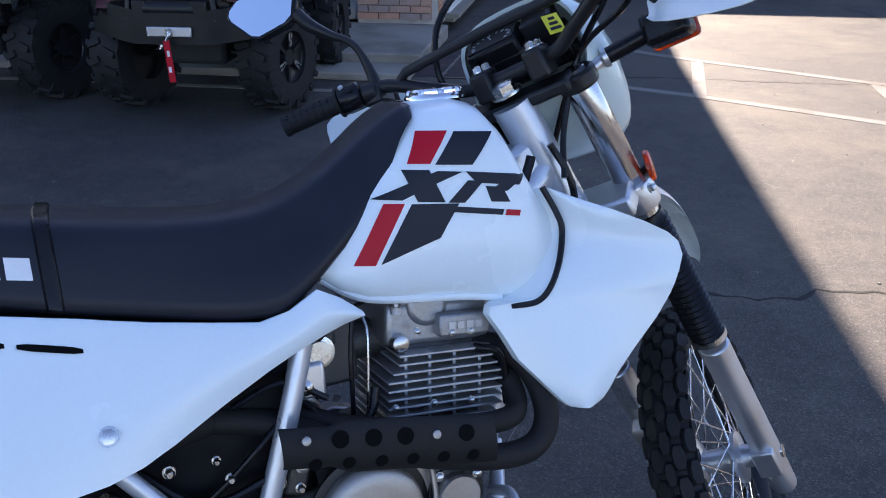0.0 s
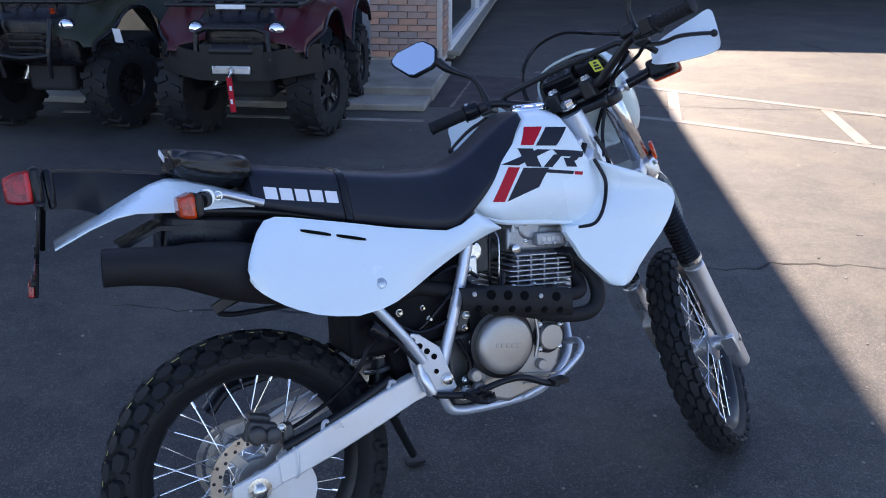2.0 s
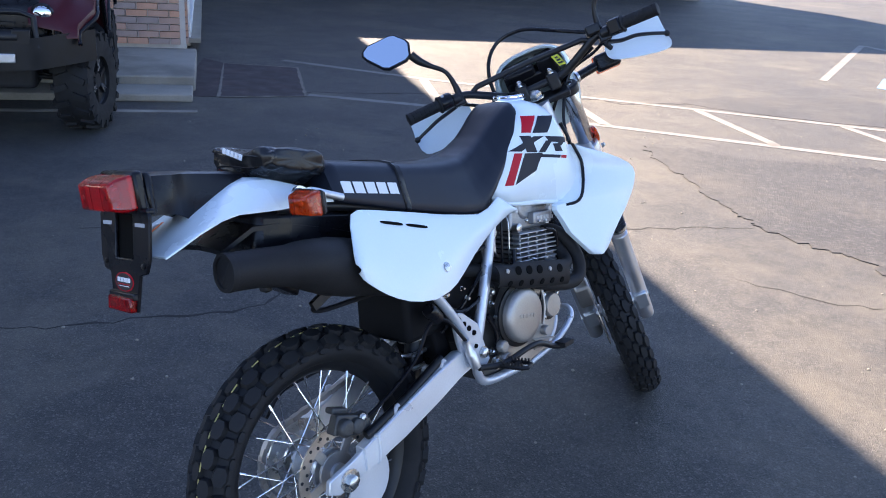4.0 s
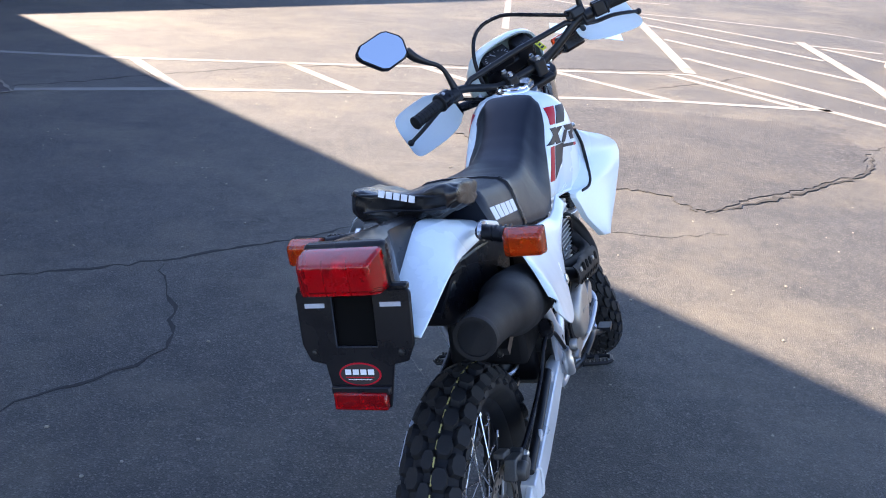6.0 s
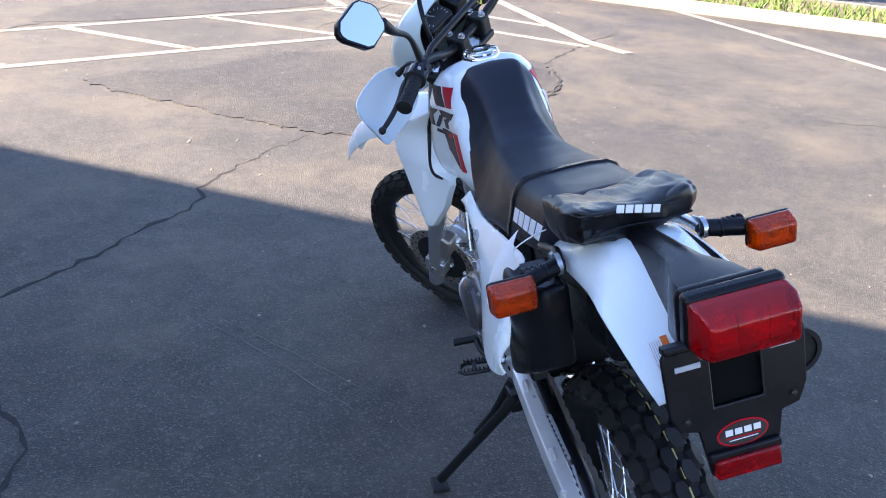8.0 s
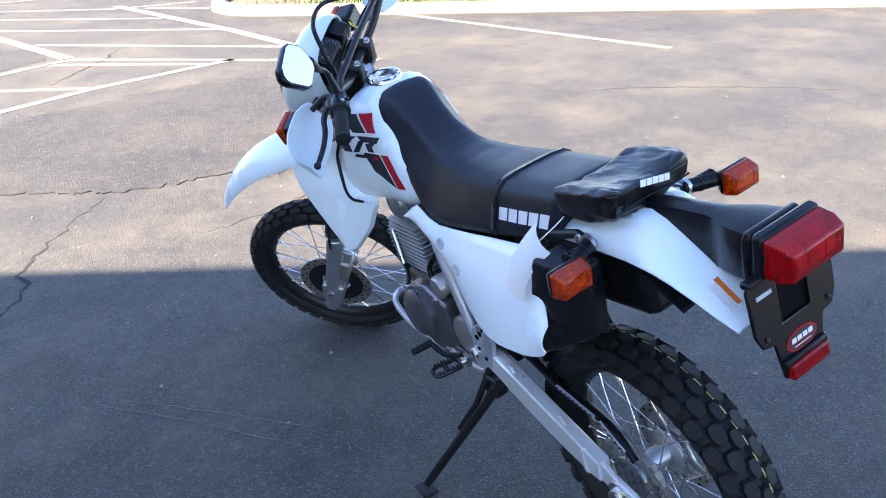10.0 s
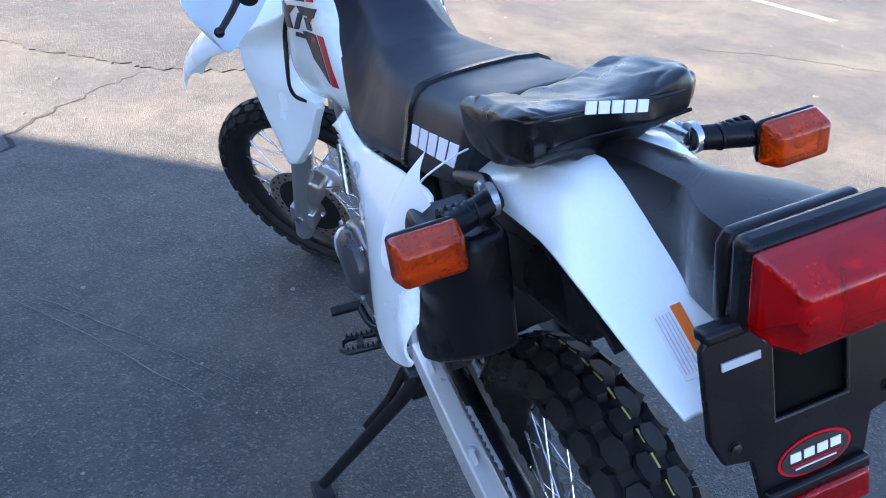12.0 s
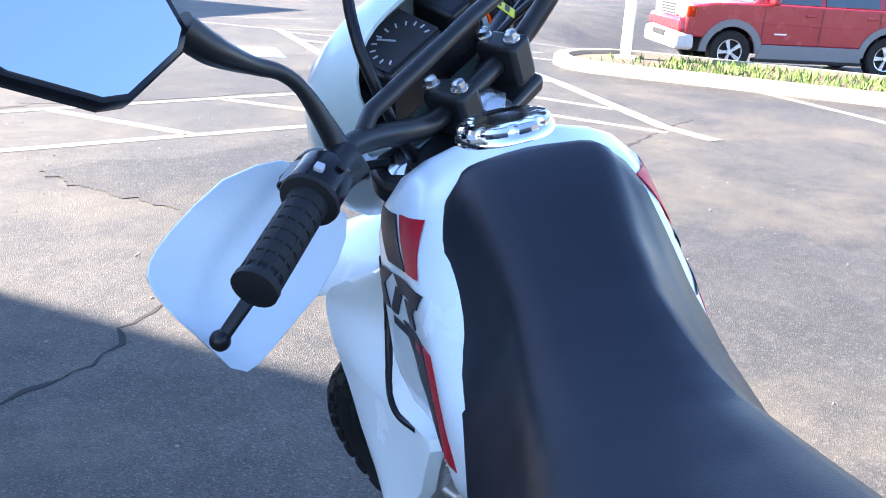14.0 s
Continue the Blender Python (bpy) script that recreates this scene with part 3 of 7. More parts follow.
# window along the side wall
win = thing("window_1", "large dark shop window in a white frame", "window", SHOP, kind="structure")
part("window_frame", Geo().box((0.10, 7.9, 0.09), T(-0.03, 4.05, 0.205)).box((0.10, 7.9, 0.09), T(-0.03, 4.05, 2.62)).box((0.10, 0.08, 2.4), T(-0.03, 0.14, 1.4)).box((0.10, 0.08, 2.4), T(-0.03, 4.0, 1.4)).box((0.10, 0.08, 2.4), T(-0.03, 7.96, 1.4)), M_WHITEPAINT, win, bevel=0.006)
part("pane", Geo().box((0.02, 3.78, 2.34), T(-0.05, 2.07, 1.41)), M_GLASS, win, smooth=0)
part("pane", Geo().box((0.02, 3.88, 2.34), T(-0.05, 5.98, 1.41)), M_GLASS, win, smooth=0)
part("window_sill", Geo().box((0.20, 8.0, 0.05), T(0.02, 4.05, 0.14)), M_CONC, win, bevel=0.006)
# storefront behind the parked machines
front = thing("window_2", "dark storefront glazing with aluminium posts", "window", SHOP, kind="structure")
for u_ in (-0.86, -2.3, -3.75, -5.2, -6.6):
    part("mullion", Geo().box((0.09, 0.12, 2.55), T(u_, FRONT + 0.28, 1.4)), M_ALU, front, bevel=0.004)
    part("pane", Geo().box((1.34, 0.02, 2.4), T(u_ - 0.72, FRONT + 0.30, 1.4)), M_GLASS, front, smooth=0)
part("window_sill", Geo().box((7.4, 0.14, 0.10), T(-4.55, FRONT + 0.28, 0.18)), M_ALU, front, bevel=0.004)

# goods standing on the walk before the glazing
def goods(u_, w, h, d, mat, label, category):
    box = thing("carton", label, category, SHOP @ T(u_, FRONT - 0.02 - d / 2, 0.13))
    part("body", Geo().box((w, d, h), T(0, 0, h / 2)), mat, box, bevel=0.006)
    part("tape", Geo().box((0.05, d + 0.004, 0.004), T(0, 0, h + 0.002)), M_WALK, box)
    return box


M_CARD = material("cardboard", (0.42, 0.28, 0.15), 0.85, 0, 0.15, 6, 120, 0.1)
M_GREENCARD = material("green_carton", (0.10, 0.24, 0.05), 0.6, 0, 0.15, 6, 120)
M_BLUECARD = material("pale_blue_board", (0.38, 0.55, 0.62), 0.6, 0, 0.08, 6, 120)
goods(-3.26, 0.34, 0.78, 0.30, M_CARD, "brown cardboard carton standing before the storefront", "box")
goods(-3.62, 0.24, 0.84, 0.26, M_GREENCARD, "green printed carton standing before the storefront", "box")
goods(-2.20, 0.34, 0.86, 0.10, M_BLUECARD, "pale blue display board leaning before the storefront", "board")

# ---------------------------------------------------------------- garage block across the lot
GAR = Matrix(((0.880, -0.475, 0, -13.11), (0.475, 0.880, 0, 14.91), (0, 0, 1, 0), (0, 0, 0, 1)))
garage = thing("garage_block", "tan garage block with bays painted dark as shade", "building", GAR)
g = Geo().box((16.7, 6.0, 3.5), T(8.35, 3.0, 4.15))
for k in range(7):
    g.box((0.35, 0.4, 2.4), T(0.2 + k * 2.7, 0.35, 1.2))
g.box((16.7, 0.2, 2.4), T(8.35, 5.9, 1.2)).box((0.2, 6.0, 2.4), T(16.6, 3.0, 1.2))
part("wall", g, M_WALL, garage, smooth=0)
part("floor", Geo().box((16.5, 5.6, 0.06), T(8.35, 3.0, 0.03)), M_CONC, garage, smooth=0)
part("sill", Geo().box((16.8, 0.14, 0.10), T(8.35, 0.05, 0.05)), M_CONC, garage, bevel=0.01)
# Doors are coloured near-black to stand for the shade inside the bays.
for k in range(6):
    part("bay_door", Geo().box((2.32, 0.08, 2.3), T(1.55 + k * 2.7, 0.9, 1.2)), M_DARK, garage, "bay door with the bay's shade painted on")

# bins far across the lot
def bin_unit(m, mat, label):
    b = thing("dumpster", label, "dumpster", m, "bins across the lot")
    part("body", Geo().box((1.8, 1.2, 1.2), T(0, 0, 0.72), 1.06), mat, b, bevel=0.02)
    part("lid", Geo().box((1.95, 1.3, 0.08), T(0, 0, 1.38)), M_BLACK, b, bevel=0.02)
    for sx in (-0.7, 0.7):
        part("skid", Geo().box((0.1, 1.2, 0.14), T(sx, 0, 0.07)), M_DARK, b)
M_GREENBIN = material("green_bin_paint", (0.03, 0.14, 0.07), 0.5, 0, 0.15, 4, 60)
bin_unit(pose(10.6, 26.0, 0, 0, 0, 35) @ Matrix.Diagonal((0.5, 0.5, 0.6, 1)), M_GREENBIN, "dark green steel dumpster at the lot's far edge")
bin_unit(pose(12.1, 27.0, 0, 0, 0, 35) @ Matrix.Diagonal((0.5, 0.5, 0.6, 1)), M_WHITEPAINT, "white steel dumpster at the lot's far edge")


# ---------------------------------------------------------------- parked quad bikes
LUG = mesh_of("lug", Geo().box((0.030, 0.042, 0.085), None, 0.85), M_RUBBER, 0)
SIDE_LUG = mesh_of("lug", Geo().box((0.050, 0.035, 0.020)), M_RUBBER, 0)


def utility_quad(m, paint, label, winch):
    q = thing("quad_bike", label, "quad bike", m, "quad bikes before the shop")
    for wx in (0.0, -1.28):
        for sy in (-1, 1):
            c = T(wx, sy * 0.46, 0.325) @ (pose(0, 0, 0, 0, 0, -14) if wx == 0 else Matrix()) @ pose(0, 0, 0, -90, 0, 0)
            tyre = part("wheel", Geo().lathe([(0.16, -0.10), (0.25, -0.115), (0.295, -0.105), (0.308, -0.07), (0.312, 0.0), (0.308, 0.07), (0.295, 0.105), (0.25, 0.115), (0.16, 0.10)], c, 40, True), M_RUBBER, q, "lugged black off-road tyre")
            for k in range(18):
                for s, tw in ((-1, 0.35), (1, -0.35)):
                    spin = c @ Matrix.Rotation(2 * math.pi * (k + (0.5 if s > 0 else 0)) / 18, 4, "Z")
                    for mesh, mm in ((LUG, spin @ T(0.312, 0, s * 0.055) @ Matrix.Rotation(tw, 4, "X")), (SIDE_LUG, spin @ T(0.288, 0, s * 0.108))):
                        lug = new("lug", mesh)
                        lug.parent = tyre
                        lug.matrix_local = mm
            out = sy * 0.085
            part("rim", Geo().lathe([(0.165, out), (0.155, out * 0.8), (0.06, out * 0.55), (0.05, out * 0.9), (0.0, out * 0.9), (0.0, -out * 0.5), (0.165, -out * 0.5)], c, 28, True), M_SATIN, tyre, "black alloy rim")
            for k in range(6):
                part("rim_spoke", Geo().box((0.110, 0.030, 0.024), c @ Matrix.Rotation(math.pi / 3 * k + 0.4, 4, "Z") @ T(0.105, 0, out * 0.78), 0.8), M_SATIN, tyre)
            if winch:
                for k in range(3):
                    for d in (-0.10, 0.10):
                        part("rim_accent", Geo().box((0.085, 0.011, 0.006), c @ Matrix.Rotation(2 * math.pi / 3 * k + 0.4 + d, 4, "Z") @ T(0.105, 0, out * 0.96)), M_STEEL, tyre)
    part("chassis", Geo().box((1.55, 0.36, 0.26), T(-0.62, 0, 0.42)).box((0.5, 0.5, 0.1), T(-0.65, 0, 0.36)), M_DARK, q, bevel=0.03)
    for sy in (-1, 1):
        part("footwell", Geo().box((0.55, 0.24, 0.04), T(-0.64, sy * 0.36, 0.36)), M_BLACK, q, bevel=0.01)
        front_f = ((0.40, 0.635, 0.74), (0.34, 0.70, 0.82), (0.24, 0.785, 0.90), (0.12, 0.85, 0.96), (0.0, 0.89, 0.995), (-0.14, 0.905, 1.015), (-0.28, 0.885, 1.02), (-0.38, 0.82, 1.01), (-0.46, 0.70, 0.99), (-0.52, 0.56, 0.96))
        rear_f = ((-0.80, 0.56, 0.93), (-0.88, 0.74, 0.95), (-1.0, 0.84, 0.97), (-1.15, 0.885, 0.985), (-1.30, 0.89, 0.99), (-1.48, 0.85, 0.98), (-1.62, 0.76, 0.95), (-1.68, 0.66, 0.92))
        for table in (front_f, rear_f):
            rows = []
            for x, zo, zi in table:
                wide = 0.47 if x > 0.3 else 0.56
                rows.append([(x, sy * y, z) for y, z in ((0.20, zi), (0.29, zi - 0.02), (0.38, zi - 0.35 * (zi - zo)), (wide - 0.06, zo + 0.25 * (zi - zo)), (wide, zo + 0.03), (wide + 0.012, zo - 0.02))])
            part("fender", Geo().sheet(rows, (0, 0, -0.012)), paint, q, "moulded plastic fender", smooth=50)
            lip = [Vector(r[-1]) for r in rows]
            part("fender_lip", Geo().tube(lip, 0.014, 8, 3), M_BLACK, q, "black fender edge")
        for k in range(3):
            part("suspension_arm", rod((0.05 - 0.12 * k, sy * 0.14, 0.36 + 0.05 * (k % 2)), (0.0, sy * 0.40, 0.32), 0.016), M_SATIN, q)
        part("shock", rod((0.0, sy * 0.30, 0.33), (-0.05, sy * 0.17, 0.66), 0.03), M_STEEL, q)
        lampx = part("headlamp", Geo().lathe([(0.0, 0.035), (0.040, 0.03), (0.056, 0.015), (0.058, -0.03), (0.0, -0.03)], aim((0.33, sy * 0.275, 0.785), (1.33, sy * 0.36, 0.74)), 24), M_CHROME, q, "round clear headlamp")
        part("lamp_ring", Geo().lathe([(0.058, -0.02), (0.068, 0.0), (0.058, 0.018)], aim((0.33, sy * 0.275, 0.785), (1.33, sy * 0.36, 0.74)), 24), M_BLACK, lampx)
    nose = [[(x, y * w, z0 + (z1 - z0) * k) for y, k in ((-1, 0), (-1, 0.7), (-0.7, 1), (0.7, 1), (1, 0.7), (1, 0))] for x, w, z0, z1 in ((0.36, 0.23, 0.55, 0.83), (0.28, 0.33, 0.50, 0.90), (0.0, 0.30, 0.45, 0.97), (-0.4, 0.2, 0.45, 0.95))]
    part("nose_cowl", Geo().rings(nose), M_BLACK, q, "black nose cowl with a grille", bevel=0.02)
    for k in range(4):
        part("grille_bar", Geo().box((0.02, 0.26, 0.014), T(0.405, 0, 0.60 + 0.045 * k)), M_SATIN, q)
    part("tank_cover", Geo().box((0.5, 0.3, 0.16), T(-0.45, 0, 0.92), 0.75), paint, q, bevel=0.04)
    part("seat", Geo().box((0.75, 0.32, 0.14), T(-0.98, 0, 0.90), 0.85), M_VINYL, q, "black vinyl seat", bevel=0.04)
    # front rack
    rack = part("front_rack", Geo().tube([(0.40, -0.45, 0.955), (0.40, 0.45, 0.955), (-0.18, 0.45, 0.955), (-0.18, -0.45, 0.955)], 0.014, 8, 0, None, True), M_SATIN, q, "black tubular cargo rack")
    for y in (-0.42, -0.28, -0.14, 0.0, 0.14, 0.28, 0.42):
        part("rack_bar", Geo().tube([(0.40, y, 0.955), (-0.18, y, 0.955)], 0.010, 8), M_SATIN, rack)
    part("rack_bar", Geo().tube([(0.12, -0.45, 0.955), (0.12, 0.45, 0.955)], 0.014, 8), M_SATIN, rack)
    for y in (-0.2, 0.2):
        part("rack_post", Geo().tube([(0.30, y, 0.955), (0.30, y, 0.84)], 0.012, 8), M_SATIN, rack)
    part("handlebar", Geo().tube([(-0.62, 0.38, 1.16), (-0.52, 0.25, 1.17), (-0.50, 0.0, 1.10), (-0.52, -0.25, 1.17), (-0.62, -0.38, 1.16)], 0.013, 10, 4), M_SATIN, q)
    # bumper
    if winch:
        g = Geo().tube([(0.45, -0.24, 0.78), (0.47, -0.17, 0.81), (0.47, 0.17, 0.81), (0.45, 0.24, 0.78), (0.47, 0.25, 0.60)], 0.018, 10).tube([(0.45, -0.24, 0.78), (0.47, -0.25, 0.60)], 0.018, 10)
        part("bumper_loop", g, M_SATIN, q, "black tubular bumper")
        rows = [[(0.50 - 0.9 * max(0, abs(y) - 0.22) ** 1.3, y, z + 0.10 * max(0, abs(y) - 0.2)) for z in (0.66, 0.60, 0.53, 0.47)] for y in [-0.56 + 0.112 * k for k in range(11)]]
        part("bumper_plate", Geo().sheet(rows, (-0.02, 0, 0)), M_SATIN, q, "black steel bumper plate", smooth=30)
        w = part("winch", Geo().lathe([(0.045, -0.15), (0.045, 0.15)], T(0.46, 0, 0.665) @ pose(0, 0, 0, 90, 0, 0), 20).box((0.08, 0.10, 0.09), T(0.46, 0.17, 0.665)).box((0.08, 0.08, 0.09), T(0.46, -0.17, 0.665)), M_SATIN, q, "black electric winch", bevel=0.006)
        part("fairlead", Geo().box((0.02, 0.26, 0.055), T(0.515, 0, 0.545)), M_SILVER, w, "silver fairlead plate", bevel=0.006)
        part("hook", Geo().tube([(0.53, 0, 0.56), (0.545, 0.01, 0.535), (0.545, -0.01, 0.50)], 0.009, 8, 4).lathe([(0.018, 0), (0.018, 0.012)], T(0.53, 0, 0.55) @ pose(0, 0, 0, 0, 90, 0), 14), M_STEEL, w)
        strap = part("hook_strap", Geo().box((0.006, 0.036, 0.235), T(0.548, -0.004, 0.385) @ pose(0, 0, 0, 3, 0, 0)), M_RED, w, "red strap with white bars")
        for k in range(2):
            part("strap_bar", Geo().box((0.002, 0.016, 0.032), T(0.5525, -0.004, 0.43 - 0.09 * k) @ pose(0, 0, 0, 3, 0, 0)), M_PRINT, strap)
        part("plaque", Geo().box((0.012, 0.20, 0.03), T(0.42, 0, 0.945)), M_PRINT, q, "pale plain plaque", bevel=0.004)
    else:
        part("bumper_loop", Geo().tube([(0.40, -0.20, 0.84), (0.47, -0.19, 0.62), (0.45, -0.17, 0.44)], 0.017, 10, 4).tube([(0.40, 0.20, 0.84), (0.47, 0.19, 0.62), (0.45, 0.17, 0.44)], 0.017, 10, 4).tube([(0.47, -0.19, 0.60), (0.48, 0, 0.58), (0.47, 0.19, 0.60)], 0.017, 10, 4), M_SATIN, q, "black tubular bumper")
        part("side_tag", Geo().box((0.004, 0.07, 0.10), T(0.30, 0.62, 0.72) @ pose(0, 0, 0, 0, 12, -20)), M_PRINT, q, "small pale tag")
        part("side_reflector", Geo().box((0.01, 0.03, 0.04), T(0.36, 0.20, 0.89)), M_AMBER, q)
    return q


def by_shop(u_, v_, turn):
    return SHOP @ pose(u_, v_, 0, 0, 0, -90 + turn) @ Matrix.Diagonal((1.03, 1.04, 1.03, 1))


utility_quad(by_shop(-1.10, -3.22, 2), M_MAROON, "maroon utility quad bike with winch and red strap", True)
utility_quad(by_shop(-2.68, -3.15, 1), M_OLIVE, "olive green utility quad bike with round headlamps", False)


# ---------------------------------------------------------------- parked car on the lower drive
def suv(m):
    car = thing("car", "dull red off-road car with grey side cladding", "car", m)
    def arch(cx, r=0.44):
        return [(cx + r * math.cos(a), 0.36 + r * math.sin(a)) for a in [math.pi * k / 10 for k in range(11)]]
    XZc = Matrix(((1, 0, 0, 0), (0, 0, 1, 0), (0, 1, 0, 0), (0, 0, 0, 1)))
    body = [(-3.72, 0.50), (-3.80, 0.75), (-3.82, 1.16), (-0.70, 1.20), (0.35, 1.18), (0.72, 1.12), (0.84, 0.96), (0.86, 0.62)] + [(0.50, 0.58)] + arch(0.0)[2:-2] + [(-0.50, 0.50), (-2.34, 0.50)] + arch(-2.84)[2:-2] + [(-3.34, 0.50)]
    part("body_side", Geo().plate(body, 1.80, XZc), M_CARRED, car, "dull red body side", bevel=0.04, seg=3)
    part("underbody", Geo().box((4.2, 1.30, 0.26), T(-1.45, 0, 0.46)), M_DARK, car, bevel=0.03)
    for sy in (-1, 1):
        part("cladding", Geo().plate([(-0.46, 0.27), (-0.54, 0.515), (-2.30, 0.515), (-2.38, 0.27)], 0.06, T(0, sy * 0.895, 0) @ XZc), M_CARGREY, car, "grey plastic cladding", bevel=0.015)
        part("body_line", Geo().box((2.9, 0.012, 0.03), T(-1.95, sy * 0.901, 0.86)), M_CARRED, car, bevel=0.005)
    for cx in (0.0, -2.84):
        rows = [[(cx + r * math.cos(a), 0.915, 0.36 + r * math.sin(a)) for r in (0.44, 0.52, 0.56)] for a in [math.pi * k / 14 for k in range(15)]]
        part("wheel_arch", Geo().sheet(rows, (0, -0.06, 0)), M_CARGREY, car, "grey wheel arch flare", smooth=50)
        for sy in (-1, 1):
            c = T(cx, sy * 0.79, 0.365) @ pose(0, 0, 0, -90, 0, 0)
            w = part("wheel", Geo().lathe([(0.21, -0.10), (0.33, -0.115), (0.362, -0.09), (0.366, 0), (0.362, 0.09), (0.33, 0.115), (0.21, 0.10)], c, 44, True), M_RUBBER, car, "black tyre on an alloy wheel")
            part("rim", Geo().lathe([(0.215, sy * 0.10), (0.20, sy * 0.085), (0.19, sy * 0.02), (0.0, sy * 0.02), (0.0, -sy * 0.02), (0.215, -sy * 0.02)], c, 40, True), M_DARK, w)
            g = Geo().lathe([(0.218, sy * 0.104), (0.205, sy * 0.100), (0.20, sy * 0.09)], c, 40, True).lathe([(0.055, sy * 0.06), (0.05, sy * 0.10), (0.0, sy * 0.10)], c, 24)
            for k in range(5):
                for d in (-0.10, 0.10):
                    g.box((0.15, 0.032, 0.03), c @ Matrix.Rotation(2 * math.pi * k / 5 + d, 4, "Z") @ T(0.13, 0, sy * 0.085))
            part("spokes", g, M_SILVER, w, "five-spoke silver alloy")
    cab = [[(-3.78, y0, 1.14), (-3.70, y1, 1.76), (-0.95, y1, 1.80), (-0.30, y0, 1.18)] for y0, y1 in ((-0.86, -0.68), (0.86, 0.68))]
    part("cabin", Geo().rings(cab), M_CARRED, car, "red cabin", bevel=0.04)
    for xa, xb, xc, xd in ((-0.55, -1.50, -1.50, -1.05), (-1.60, -2.55, -2.55, -1.60), (-2.68, -3.60, -3.55, -2.66)):
        v = [(xa, 0.862, 1.20), (xb, 0.862, 1.20), (xc, 0.708, 1.70), (xd, 0.708, 1.70)]
        part("side_window", Geo().sheet([[v[0], v[3]], [v[1], v[2]]], (0, 0.004, 0.0)), M_CARGLASS, car, "tinted side window", smooth=0)
    part("windscreen", Geo().sheet([[(-0.32, -0.78, 1.20), (-0.90, -0.62, 1.77)], [(-0.32, 0.78, 1.20), (-0.90, 0.62, 1.77)]], (0.01, 0, 0.004)), M_CARGLASS, car, "windscreen", smooth=0)
    M_BEIGE = material("pale_bumper", (0.55, 0.53, 0.48), 0.5)
    part("bumper_upper", Geo().box((0.26, 1.78, 0.26), T(0.84, 0, 0.78), 0.96), M_CARRED, car, "red upper bumper", bevel=0.06, seg=3)
    part("front_bumper", Geo().box((0.36, 1.86, 0.30), T(0.84, 0, 0.52), 0.97), M_BEIGE, car, "pale grey front bumper", bevel=0.07, seg=3)
    part("bumper_intake", Geo().box((0.02, 0.70, 0.10), T(1.022, 0, 0.60)), M_DARK, car, bevel=0.01)
    part("grille", Geo().box((0.06, 0.86, 0.24), T(0.86, 0, 1.02)), M_SILVER, car, "silver barred grille", bevel=0.02)
    for k in range(4):
        part("grille_bar", Geo().box((0.03, 0.78, 0.022), T(0.888, 0, 0.945 + 0.05 * k)), M_DARK, car)
    for sy in (-1, 1):
        part("headlamp", Geo().box((0.18, 0.36, 0.23), T(0.78, sy * 0.66, 1.02)), M_BEIGE, car, "clear headlamp", bevel=0.04)
        part("corner_lamp", Geo().box((0.16, 0.07, 0.19), T(0.76, sy * 0.870, 1.01)), M_AMBER, car, bevel=0.02)
        part("door_mirror", Geo().box((0.14, 0.22, 0.16), T(-0.62, sy * 1.0, 1.26)), M_CARRED, car, bevel=0.04)
        for x in (-1.35, -2.45):
            part("door_handle", Geo().box((0.20, 0.03, 0.05), T(x, sy * 0.91, 1.03)), M_CARRED, car, bevel=0.012)
        part("side_step", Geo().box((2.0, 0.12, 0.07), T(-1.42, sy * 0.85, 0.25)), M_DARK, car, bevel=0.02)
        for x in (-0.52, -1.55, -2.60):
            part("door_seam", Geo().box((0.012, 0.004, 0.62), T(x, sy * 0.9015, 0.84)), M_DARK, car)
        part("side_badge", Geo().box((0.22, 0.004, 0.025), T(-0.85, sy * 0.9025, 0.70)), M_PRINT, car)
    return car


suv(T(12.87, 11.45, -0.60) @ pose(0, 0, 0, 0, 0, 147.0) @ T(0.0, -0.79, 0))

# ---------------------------------------------------------------- the motorcycle
# Its own axes: x ahead, y to its left, z up along the leaning frame; it rests on its side stand.
BIKE = T(0.0840, 1.9881, 0.0104) @ pose(0, 0, 0, 0, 0, 61.46) @ pose(0, 0, 0, 0, -0.24, 0) @ pose(0, 0, 0, -13.4, 0, 0)
bike = thing("motorcycle", "white dual-sport motorcycle with black seat leaning on its side stand", "motorcycle", BIKE)
# the fork is turned hard to the left about the steering axis
AX = Vector((-0.454, 0, 0.891)).normalized()
TURN = Matrix.Rotation(radians(42), 4, AX) @ T(-1.53, 0, 0)
ST = T(1.541, -0.010, 0.013) @ TURN


def bp(name, geo, mat, label="", parent=None, **kw):
    return part(name, geo, mat, parent or bike, label, **kw)


# --- tank
TANK = [(0.6, 0.905, 0.875, 0.088), (0.64, 0.935, 0.838, 0.107), (0.68, 0.973, 0.82, 0.116), (0.72, 1.021, 0.812, 0.118), (0.76, 1.062, 0.807, 0.119), (0.8, 1.088, 0.802, 0.122), (0.85, 1.093, 0.795, 0.133), (0.885, 1.083, 0.788, 0.140), (0.91, 1.051, 0.788, 0.142), (0.935, 0.994, 0.795, 0.140), (0.955, 0.955, 0.812, 0.136), (0.972, 0.928, 0.84, 0.136), (0.984, 0.908, 0.862, 0.13)]

TANK_Y = 0.005


def tank_profile(h):
    if h > 0.3:
        return (1.04 - 0.12 * (h - 0.3)) * max(1 - ((h - 0.3) / 0.7) ** 7.0, 0) ** 0.5
    return 0.80 + 0.24 * (1 - ((0.3 - h) / 0.3) ** 2) ** 0.5


def tank_half(x, z):
    zt, zb, w = lerp_table(TANK, x)
    return w * tank_profile(min(max((z - zb) / (zt - zb), 0), 1))


